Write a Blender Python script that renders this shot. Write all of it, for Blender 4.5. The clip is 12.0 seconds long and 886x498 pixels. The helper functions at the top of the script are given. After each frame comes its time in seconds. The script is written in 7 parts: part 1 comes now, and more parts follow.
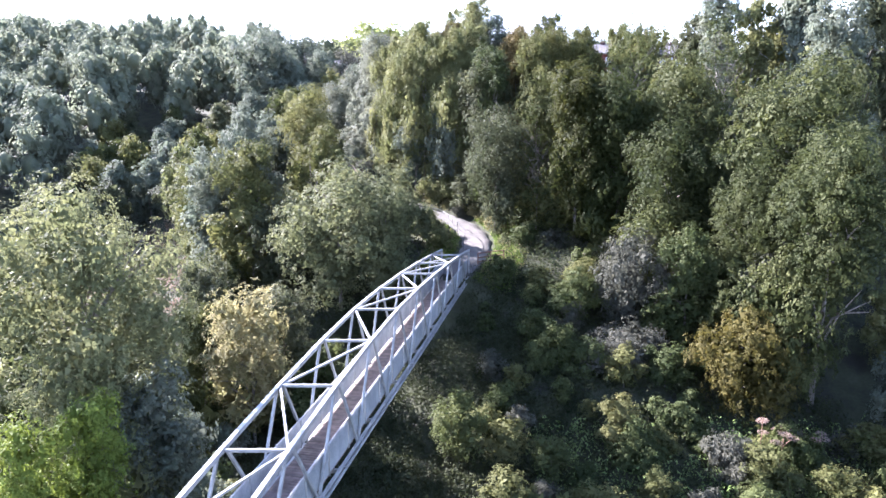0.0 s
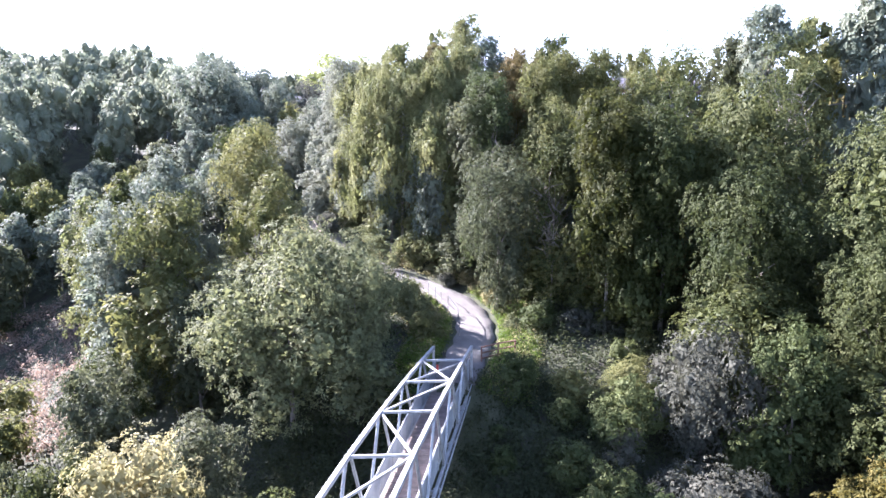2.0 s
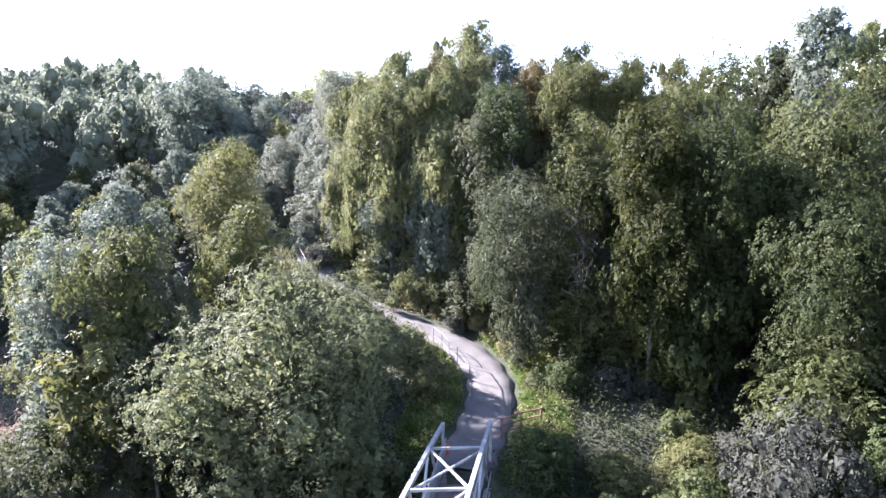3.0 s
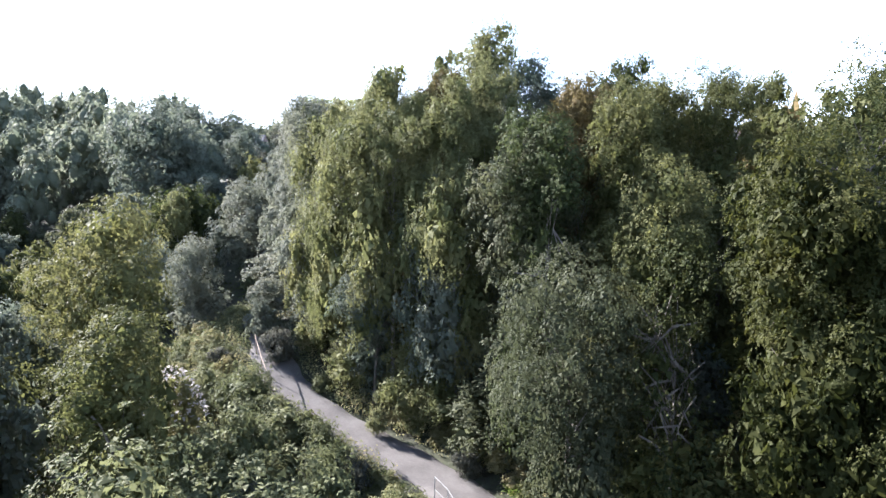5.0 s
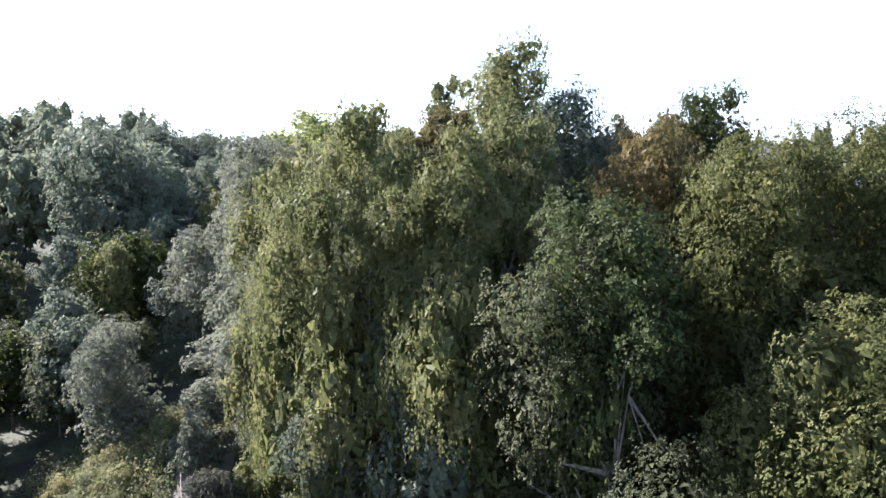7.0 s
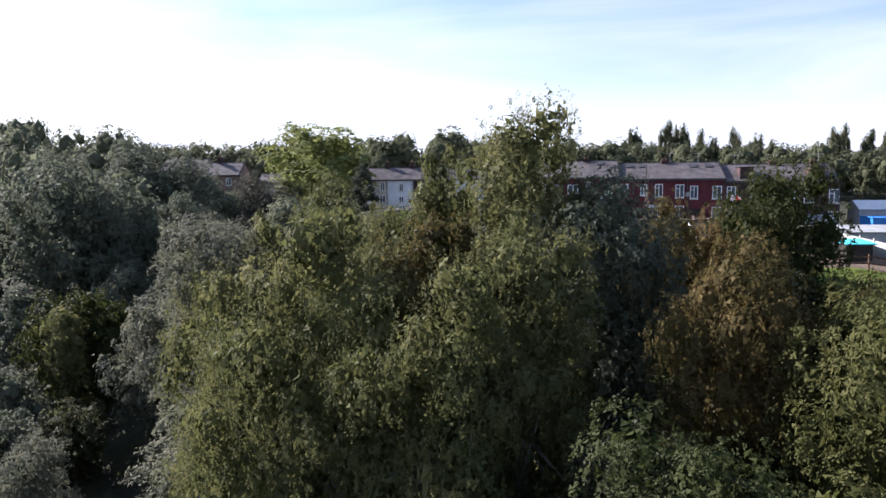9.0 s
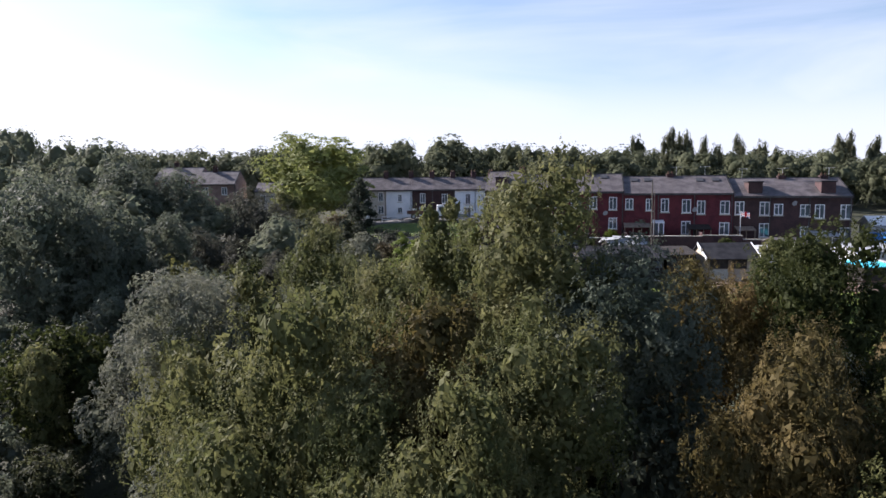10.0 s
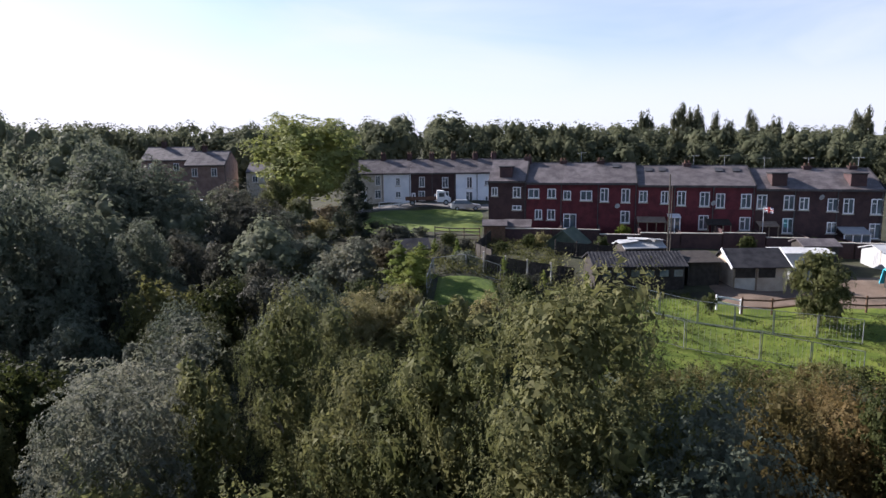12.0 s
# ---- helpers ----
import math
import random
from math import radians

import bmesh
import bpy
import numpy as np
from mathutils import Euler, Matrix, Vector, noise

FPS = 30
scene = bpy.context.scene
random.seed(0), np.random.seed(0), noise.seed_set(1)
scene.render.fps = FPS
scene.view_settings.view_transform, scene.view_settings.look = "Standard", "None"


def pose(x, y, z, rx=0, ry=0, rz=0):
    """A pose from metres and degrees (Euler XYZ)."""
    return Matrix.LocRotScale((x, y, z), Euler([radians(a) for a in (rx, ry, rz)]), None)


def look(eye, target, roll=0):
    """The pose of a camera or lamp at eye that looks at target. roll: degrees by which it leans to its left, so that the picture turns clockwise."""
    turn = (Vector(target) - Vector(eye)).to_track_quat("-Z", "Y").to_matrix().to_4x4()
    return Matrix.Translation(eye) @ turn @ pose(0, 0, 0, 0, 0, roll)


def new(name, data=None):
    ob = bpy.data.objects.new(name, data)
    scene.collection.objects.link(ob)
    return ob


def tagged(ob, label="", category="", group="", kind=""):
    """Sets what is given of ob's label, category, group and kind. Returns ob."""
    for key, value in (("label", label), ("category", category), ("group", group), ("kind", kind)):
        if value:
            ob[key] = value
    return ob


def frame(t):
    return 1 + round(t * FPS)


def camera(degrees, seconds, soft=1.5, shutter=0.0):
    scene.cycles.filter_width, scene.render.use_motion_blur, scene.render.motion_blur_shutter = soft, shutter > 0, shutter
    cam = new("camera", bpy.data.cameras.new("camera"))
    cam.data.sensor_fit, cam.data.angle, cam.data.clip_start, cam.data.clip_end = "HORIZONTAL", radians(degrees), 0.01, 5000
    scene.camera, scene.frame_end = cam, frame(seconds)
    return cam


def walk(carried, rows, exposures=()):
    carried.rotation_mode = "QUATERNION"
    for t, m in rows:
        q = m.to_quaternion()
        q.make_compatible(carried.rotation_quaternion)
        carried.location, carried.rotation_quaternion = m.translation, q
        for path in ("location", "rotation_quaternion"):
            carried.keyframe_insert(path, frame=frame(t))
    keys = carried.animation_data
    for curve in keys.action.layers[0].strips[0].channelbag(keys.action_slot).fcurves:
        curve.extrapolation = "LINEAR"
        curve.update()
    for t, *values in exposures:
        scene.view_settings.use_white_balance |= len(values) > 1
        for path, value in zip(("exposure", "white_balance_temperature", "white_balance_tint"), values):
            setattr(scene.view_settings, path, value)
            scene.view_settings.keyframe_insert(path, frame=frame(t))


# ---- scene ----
cam = camera(66.6, 12.0)
METRES, EYE, TILT, LEAN, TURN = 65.0, 12.7, -13.0, 0.0, 0.0
ROWS = [
    (0.0, 0.0, 0.0, 0.0, -0.0, -0.0, -0.0),
    (0.5, -0.0076, 0.0537, 0.0114, -1.88, 0.78, 0.43),
    (1.0, -0.0135, 0.108, 0.0232, -2.58, 1.57, 0.57),
    (1.5, -0.0175, 0.1623, 0.0358, -2.78, 2.33, 0.62),
    (2.0, -0.0204, 0.2166, 0.0494, -2.77, 3.11, 0.6),
    (2.5, -0.0228, 0.2714, 0.0635, -2.83, 3.84, 0.58),
    (3.0, -0.0231, 0.3254, 0.0782, -2.84, 4.56, 0.58),
    (5.0, -0.0138, 0.5358, 0.1457, -2.57, 7.09, 0.55),
    (5.5, -0.0112, 0.5848, 0.1661, -2.53, 7.44, 0.53),
    (6.0, -0.009, 0.6291, 0.1886, -2.52, 7.47, 0.55),
    (6.5, -0.0067, 0.6676, 0.2116, -2.46, 7.39, 0.55),
    (7.0, -0.0041, 0.6999, 0.2326, -2.36, 7.28, 0.59),
    (9.0, 0.0041, 0.7875, 0.3075, -2.1, 6.87, 1.06),
    (9.5, 0.0049, 0.8034, 0.3242, -2.12, 6.88, 1.09),
    (10.0, 0.0056, 0.8195, 0.3407, -2.14, 6.9, 1.07),
    (10.5, 0.0061, 0.8359, 0.3569, -2.13, 6.91, 1.11),
    (11.0, 0.007, 0.8533, 0.3717, -2.13, 6.73, 1.07),
    (11.5, 0.008, 0.8717, 0.3863, -2.14, 5.72, 1.05),
    (12.0, 0.0086, 0.8919, 0.4015, -2.15, 3.94, 1.06),
]
walk(cam, [(t, pose(0, 0, EYE, TILT, LEAN, TURN) @ pose(METRES * x, METRES * y, METRES * z, 90 + pitch, roll, yaw)) for t, x, y, z, yaw, pitch, roll in ROWS],
     [(0.0, 3.65, 5500, 25), (1.0, 3.75, 5500, 27), (2.5, 3.75, 5500, 27), (3.0, 3.5, 5500, 26), (5.0, 3.0, 5650, 18), (7.0, 2.75, 5750, 16), (9.0, 1.55, 6000, 20), (10.5, 1.3, 6050, 20), (12.0, 1.25, 6050, 20)])

# ---- sky and sun ----
SUN_AZ, SUN_EL = 55.0, 28.5        # degrees to the left of straight ahead, and above the horizon
world = bpy.data.worlds.new("sky")
scene.world = world
world.use_nodes = True
wn, wl = world.node_tree.nodes, world.node_tree.links
bg = wn["Background"]
sky = wn.new("ShaderNodeTexSky")
sky.sky_type, sky.sun_disc = "NISHITA", False
sky.sun_elevation, sky.sun_rotation = radians(SUN_EL), radians(-SUN_AZ)
sky.air_density, sky.dust_density, sky.ozone_density = 1.0, 0.6, 1.2
wtc = wn.new("ShaderNodeTexCoord")
wmap = wn.new("ShaderNodeMapping")
wmap.inputs["Rotation"].default_value = (0, 0.12, 0.25)
wmap.inputs["Scale"].default_value = (0.8, 0.8, 4.0)
wl.new(wtc.outputs["Generated"], wmap.inputs["Vector"])
wnoise = wn.new("ShaderNodeTexNoise")
wnoise.inputs["Scale"].default_value, wnoise.inputs["Detail"].default_value = 2.2, 5
wnoise.inputs["Distortion"].default_value = 0.6
wl.new(wmap.outputs["Vector"], wnoise.inputs["Vector"])
wramp = wn.new("ShaderNodeValToRGB")
wramp.color_ramp.elements[0].position, wramp.color_ramp.elements[1].position = 0.36, 0.70
wramp.color_ramp.elements[1].color = (0.75, 0.75, 0.75, 1)
wl.new(wnoise.outputs["Fac"], wramp.inputs["Fac"])
wbright = wn.new("ShaderNodeMix")
wbright.data_type = "RGBA"
# the veil of cloud lies low over the horizon and thins out overhead
wsep = wn.new("ShaderNodeSeparateXYZ")
wl.new(wtc.outputs["Generated"], wsep.inputs["Vector"])
wthin = wn.new("ShaderNodeMapRange")
wthin.inputs["From Min"].default_value, wthin.inputs["From Max"].default_value = 0.26, 0.55
wthin.inputs["To Min"].default_value, wthin.inputs["To Max"].default_value = 1.0, 0.15
wl.new(wsep.outputs["Z"], wthin.inputs["Value"])
wveil = wn.new("ShaderNodeMath")
wveil.operation = "MULTIPLY"
wl.new(wramp.outputs["Color"], wveil.inputs[0])
wl.new(wthin.outputs["Result"], wveil.inputs[1])
whaze = wn.new("ShaderNodeMapRange")
whaze.interpolation_type = "SMOOTHSTEP"
whaze.inputs["From Min"].default_value, whaze.inputs["From Max"].default_value = 0.03, 0.19
whaze.inputs["To Min"].default_value, whaze.inputs["To Max"].default_value = 0.85, 0.0
wl.new(wsep.outputs["Z"], whaze.inputs["Value"])
wmost = wn.new("ShaderNodeMath")
wmost.operation = "MAXIMUM"
wl.new(wveil.outputs[0], wmost.inputs[0])
wl.new(whaze.outputs["Result"], wmost.inputs[1])
wl.new(wmost.outputs[0], wbright.inputs["Factor"])
wl.new(sky.outputs["Color"], wbright.inputs["A"])
wbright.inputs["B"].default_value = (6.1, 6.5, 7.2, 1)
wl.new(wbright.outputs["Result"], bg.inputs["Color"])
bg.inputs["Strength"].default_value = 0.065

sun = new("sun", bpy.data.lights.new("sun", "SUN"))
sun.data.energy, sun.data.angle, sun.data.color = 5.0, radians(0.6), (1.0, 0.93, 0.82)
sun_way = Vector((-math.sin(radians(SUN_AZ)), math.cos(radians(SUN_AZ)), math.tan(radians(SUN_EL))))
sun.matrix_basis = look(sun_way * 100, (0, 0, 0))


# ---- materials ----
def material(name, colors, scale=3.0, rough=0.7, metal=0.0, bump=0.0, bump_scale=30.0, vary=0.15, fine=0.35, translucent=0.0, spec=0.3, island=0.0, stretch=(1, 1, 1)):
    """Two colours mixed by noise at two scales, with bump and a shade that varies from object to object and piece to piece."""
    m = bpy.data.materials.new(name)
    m.use_nodes = True
    n, l = m.node_tree.nodes, m.node_tree.links
    b = n["Principled BSDF"]
    b.inputs["Roughness"].default_value, b.inputs["Metallic"].default_value = rough, metal
    b.inputs["Specular IOR Level"].default_value = spec
    tc, mp = n.new("ShaderNodeTexCoord"), n.new("ShaderNodeMapping")
    mp.inputs["Scale"].default_value = stretch
    geo = n.new("ShaderNodeNewGeometry")
    l.new(geo.outputs["Position"], mp.inputs["Vector"])
    big, small = n.new("ShaderNodeTexNoise"), n.new("ShaderNodeTexNoise")
    big.inputs["Scale"].default_value, small.inputs["Scale"].default_value = scale, scale * 9
    big.inputs["Detail"].default_value, small.inputs["Detail"].default_value = 4, 3
    l.new(mp.outputs["Vector"], big.inputs["Vector"])
    l.new(mp.outputs["Vector"], small.inputs["Vector"])
    add = n.new("ShaderNodeMath")
    add.operation = "MULTIPLY_ADD"
    l.new(small.outputs["Fac"], add.inputs[0])
    add.inputs[1].default_value = fine
    l.new(big.outputs["Fac"], add.inputs[2])
    ramp = n.new("ShaderNodeValToRGB")
    k = len(colors)
    lo, hi = 0.32 + fine * 0.5, 0.68 + fine * 0.5
    while len(ramp.color_ramp.elements) < k:
        ramp.color_ramp.elements.new(0.5)
    for i, c in enumerate(colors):
        ramp.color_ramp.elements[i].position = min(1.0, lo + (hi - lo) * i / max(1, k - 1))
        ramp.color_ramp.elements[i].color = (*c, 1)
    l.new(add.outputs[0], ramp.inputs["Fac"])
    info = n.new("ShaderNodeObjectInfo")
    hsv = n.new("ShaderNodeHueSaturation")
    val = n.new("ShaderNodeMath")
    val.operation = "MULTIPLY_ADD"
    l.new(info.outputs["Random"], val.inputs[0])
    val.inputs[1].default_value, val.inputs[2].default_value = 2 * vary, 1 - vary
    v = val.outputs[0]
    if island:
        isl = n.new("ShaderNodeMath")
        isl.operation = "MULTIPLY_ADD"
        l.new(geo.outputs["Random Per Island"], isl.inputs[0])
        isl.inputs[1].default_value = 2 * island
        sub = n.new("ShaderNodeMath")
        sub.operation = "SUBTRACT"
        l.new(v, sub.inputs[0])
        sub.inputs[1].default_value = island
        l.new(sub.outputs[0], isl.inputs[2])
        v = isl.outputs[0]
    l.new(v, hsv.inputs["Value"])
    hue = n.new("ShaderNodeMath")
    hue.operation = "MULTIPLY_ADD"
    l.new(info.outputs["Random"], hue.inputs[0])
    hue.inputs[1].default_value, hue.inputs[2].default_value = -0.12 * vary, 0.5 + 0.06 * vary
    l.new(hue.outputs[0], hsv.inputs["Hue"])
    l.new(ramp.outputs["Color"], hsv.inputs["Color"])
    l.new(hsv.outputs["Color"], b.inputs["Base Color"])
    if bump:
        bn, bp = n.new("ShaderNodeTexNoise"), n.new("ShaderNodeBump")
        bn.inputs["Scale"].default_value, bn.inputs["Detail"].default_value = bump_scale, 4
        l.new(mp.outputs["Vector"], bn.inputs["Vector"])
        l.new(bn.outputs["Fac"], bp.inputs["Height"])
        bp.inputs["Strength"].default_value, bp.inputs["Distance"].default_value = bump, 0.05
        l.new(bp.outputs["Normal"], b.inputs["Normal"])
    if translucent:
        tr, mix = n.new("ShaderNodeBsdfTranslucent"), n.new("ShaderNodeMixShader")
        l.new(hsv.outputs["Color"], tr.inputs["Color"])
        mix.inputs["Fac"].default_value = translucent
        l.new(b.outputs[0], mix.inputs[1])
        l.new(tr.outputs[0], mix.inputs[2])
        l.new(mix.outputs[0], n["Material Output"].inputs["Surface"])
    return m


def leaf(name, a, b, rough=0.7, island=0.1, spec=0.13, vary=0.16, trans=0.42):
    a, b = [tuple((0.92 * v + 0.08 * (0.3 * c[0] + 0.6 * c[1] + 0.1 * c[2])) * k for v, k in zip(c, (0.95, 0.87, 0.94))) for c in (a, b)]
    return material("leaf_" + name, [a, b], scale=0.5, rough=rough, vary=vary, fine=0.5, translucent=trans, spec=spec, island=island)


LEAF = {
    "willow": leaf("willow", (0.094, 0.116, 0.04), (0.152, 0.17, 0.066)),
    "greywillow": leaf("grey_willow", (0.05, 0.064, 0.025), (0.084, 0.098, 0.044)),
    "silver": leaf("silver_willow", (0.1, 0.125, 0.075), (0.18, 0.2, 0.13)),
    # alder green lightened and blued: the valley side's haze put into its colour
    "alder": leaf("alder", (0.084, 0.116, 0.07), (0.146, 0.174, 0.11)),
    "olive": leaf("olive", (0.072, 0.088, 0.021), (0.124, 0.134, 0.038)),
    "ash": leaf("ash", (0.026, 0.04, 0.009), (0.052, 0.068, 0.016)),
    "oak": leaf("oak", (0.032, 0.046, 0.011), (0.068, 0.083, 0.022)),
    "birch": leaf("birch", (0.09, 0.113, 0.032), (0.158, 0.172, 0.058)),
    "lime": leaf("young_maple", (0.085, 0.125, 0.008), (0.15, 0.2, 0.02), trans=0.35),
    "maple": leaf("maple", (0.03, 0.04, 0.007), (0.064, 0.07, 0.012)),
    "yew": leaf("golden_yew", (0.042, 0.045, 0.007), (0.09, 0.083, 0.014)),
    "orange": leaf("turning_birch", (0.088, 0.082, 0.024), (0.142, 0.112, 0.034)),
    "brown": leaf("brown_oak", (0.09, 0.085, 0.04), (0.14, 0.12, 0.06)),
    "cream": leaf("cream_shrub", (0.16, 0.165, 0.055), (0.26, 0.255, 0.1)),
    "greyshrub": leaf("grey_shrub", (0.058, 0.066, 0.043), (0.096, 0.104, 0.069)),
    "shrub": leaf("shrub", (0.04, 0.06, 0.015), (0.085, 0.108, 0.03)),
    "conifer": leaf("conifer", (0.035, 0.052, 0.032), (0.066, 0.084, 0.052)),
    "poplar": leaf("poplar", (0.075, 0.092, 0.045), (0.125, 0.14, 0.07)),
    "linden": leaf("linden", (0.16, 0.215, 0.045), (0.25, 0.295, 0.085)),
    # both far woods: distance haze put into the leaf colour, paler and greyer
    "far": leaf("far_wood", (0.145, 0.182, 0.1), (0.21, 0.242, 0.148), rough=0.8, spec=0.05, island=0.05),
    "far_hazed": leaf("far_hazed_wood", (0.115, 0.142, 0.07), (0.168, 0.192, 0.105), rough=0.8, spec=0.05, island=0.05),
    "grass": leaf("grass_blades", (0.065, 0.115, 0.01), (0.125, 0.185, 0.025), rough=0.6),
    "rough_grass": leaf("rough_grass", (0.05, 0.07, 0.012), (0.1, 0.115, 0.03), rough=0.6),
    # bramble leaf taken near black: the bank's deep shade put into its colour
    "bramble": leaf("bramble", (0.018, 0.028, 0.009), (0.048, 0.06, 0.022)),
    "nettle": leaf("nettle", (0.10, 0.17, 0.035), (0.22, 0.29, 0.08)),
    "dry": leaf("dry_stems", (0.22, 0.18, 0.10), (0.33, 0.28, 0.17)),
    "blossom": leaf("white_blossom", (0.45, 0.45, 0.38), (0.65, 0.65, 0.58)),
    "heath": leaf("bracken", (0.17, 0.12, 0.08), (0.27, 0.22, 0.15)),
    "conifer_lime": leaf("clipped_conifer", (0.14, 0.20, 0.03), (0.22, 0.28, 0.05)),
}
BARK = material("bark", [(0.09, 0.075, 0.06), (0.17, 0.15, 0.125)], 6, 0.85, bump=0.4, bump_scale=25, stretch=(1, 1, 0.3))
BIRCH_BARK = material("birch_bark", [(0.08, 0.075, 0.065), (0.30, 0.28, 0.25)], 4, 0.7, bump=0.2)
SOIL = material("woodland_floor", [(0.02, 0.018, 0.012), (0.03, 0.034, 0.015), (0.045, 0.045, 0.024)], 0.6, 0.95, bump=0.8, bump_scale=6)
GRASS = material("mown_grass", [(0.044, 0.072, 0.006), (0.074, 0.112, 0.008), (0.11, 0.138, 0.02)], 0.5, 0.9, fine=0.7, bump=0.9, bump_scale=9)
YARD = material("yard_earth", [(0.095, 0.07, 0.05), (0.155, 0.115, 0.086)], 0.8, 0.95, bump=0.4)
ROAD = material("asphalt", [(0.10, 0.10, 0.10), (0.16, 0.155, 0.15)], 1.5, 0.9, bump=0.3)
PATH = material("path_tarmac", [(0.078, 0.069, 0.061), (0.118, 0.106, 0.095)], 0.9, 0.92, bump=0.35, bump_scale=40)
STEEL = material("galvanised_steel", [(0.21, 0.208, 0.20), (0.33, 0.325, 0.31)], 2.5, 0.55, 0.35, bump=0.1, vary=0.05)
PANEL = material("galvanised_sheet", [(0.21, 0.222, 0.23), (0.36, 0.365, 0.36)], 1.2, 0.5, 0.4, bump=0.08, vary=0.08)
DECK = material("deck_plank", [(0.12, 0.09, 0.075), (0.20, 0.155, 0.132)], 3, 0.85, bump=0.3, vary=0.18)
DARK_STEEL = material("dark_steel", [(0.05, 0.05, 0.055), (0.09, 0.09, 0.09)], 4, 0.5, 0.4)
WOOD = material("weathered_wood", [(0.16, 0.12, 0.085), (0.27, 0.215, 0.16)], 4, 0.85, bump=0.4, stretch=(1, 1, 0.4))
DARK_WOOD = material("dark_wood", [(0.02, 0.017, 0.015), (0.045, 0.038, 0.032)], 3, 0.8, bump=0.3)
BROWN_RAIL = material("stained_rail", [(0.10, 0.055, 0.035), (0.16, 0.09, 0.06)], 4, 0.8)
BRICK = material("red_brick", [(0.07, 0.017, 0.022), (0.125, 0.028, 0.034)], 1.3, 0.85, fine=0.8, bump=0.2, vary=0.12)
BRICK_BROWN = material("brown_brick", [(0.042, 0.025, 0.026), (0.07, 0.04, 0.038)], 1.3, 0.85, fine=0.8, bump=0.2, vary=0.12)
RENDER_WALL = material("white_wall", [(0.62, 0.66, 0.70), (0.78, 0.80, 0.82)], 0.7, 0.8, bump=0.1, vary=0.06)
STONE_WALL = material("pale_stone", [(0.36, 0.33, 0.28), (0.50, 0.47, 0.41)], 1.5, 0.85, bump=0.3)
SLATE = material("slate", [(0.058, 0.05, 0.052), (0.094, 0.082, 0.083), (0.132, 0.118, 0.118)], 1.0, 0.6, fine=0.7, bump=0.25, vary=0.1)
DARK_SLATE = material("felt_roof", [(0.026, 0.026, 0.03), (0.05, 0.05, 0.054)], 1.5, 0.95, bump=0.2, spec=0.08)
WHITE = material("white_plastic", [(0.70, 0.71, 0.72), (0.82, 0.82, 0.82)], 2, 0.4, vary=0.04)
GLASS = material("window_glass", [(0.05, 0.065, 0.075), (0.11, 0.14, 0.16)], 0.8, 0.06, spec=0.9, vary=0.2)
BLUE = material("blue_paint", [(0.02, 0.12, 0.42), (0.04, 0.18, 0.55)], 1, 0.5)
CYAN = material("turquoise_sheet", [(0.05, 0.45, 0.58), (0.10, 0.55, 0.66)], 1, 0.5)
RED = material("red_cloth", [(0.45, 0.03, 0.03), (0.55, 0.06, 0.05)], 2, 0.8)
NAVY = material("navy_cloth", [(0.02, 0.03, 0.15), (0.04, 0.05, 0.22)], 2, 0.8)
GREY = material("grey_sheet", [(0.30, 0.31, 0.32), (0.42, 0.43, 0.43)], 1, 0.6, vary=0.1)
RUBBER = material("tyre", [(0.015, 0.015, 0.015), (0.03, 0.03, 0.03)], 4, 0.9)
TARP = material("green_tarp", [(0.05, 0.07, 0.05), (0.09, 0.11, 0.08)], 1, 0.7)


# ---- mesh helpers ----
def obj(name, me, mat, parent=None, label=""):
    ob = new(name, me)
    if mat:
        me.materials.append(mat)
    if parent:
        ob.parent = parent
    if label:
        tagged(ob, label)
    return ob


def part(name, bm, mat, parent=None, label=""):
    me = bpy.data.meshes.new(name)
    bm.to_mesh(me)
    bm.free()
    return obj(name, me, mat, parent, label)


def box(bm, lo, hi, m=None, bevel=0.0):
    x0, y0, z0 = lo
    x1, y1, z1 = hi
    vs = [bm.verts.new(p) for p in ((x0, y0, z0), (x1, y0, z0), (x1, y1, z0), (x0, y1, z0), (x0, y0, z1), (x1, y0, z1), (x1, y1, z1), (x0, y1, z1))]
    fs = [bm.faces.new([vs[i] for i in q]) for q in ((3, 2, 1, 0), (4, 5, 6, 7), (0, 1, 5, 4), (1, 2, 6, 5), (2, 3, 7, 6), (3, 0, 4, 7))]
    if m is not None:
        for v in vs:
            v.co = m @ v.co
    if bevel:
        bmesh.ops.bevel(bm, geom=list({e for f_ in fs for e in f_.edges}), offset=bevel, segments=1, affect="EDGES")
    return bm


def boxed(name, lo, hi, mat, parent=None, label="", bevel=0.0, m=None):
    return part(name, box(bmesh.new(), lo, hi, m, bevel), mat, parent, label)


def beam(bm, a, b, w, h=None, up=(0, 0, 1), bevel=0.0):
    """A bar of section w x h from a to b."""
    a, b = Vector(a), Vector(b)
    h = h or w
    d = b - a
    z = d.normalized()
    x = Vector(up).cross(z)
    if x.length < 1e-4:
        x = Vector((1, 0, 0))
    x.normalize()
    y = z.cross(x)
    m = Matrix((x, y, z)).transposed().to_4x4()
    m.translation = a
    return box(bm, (-w / 2, -h / 2, 0), (w / 2, h / 2, d.length), m, bevel)


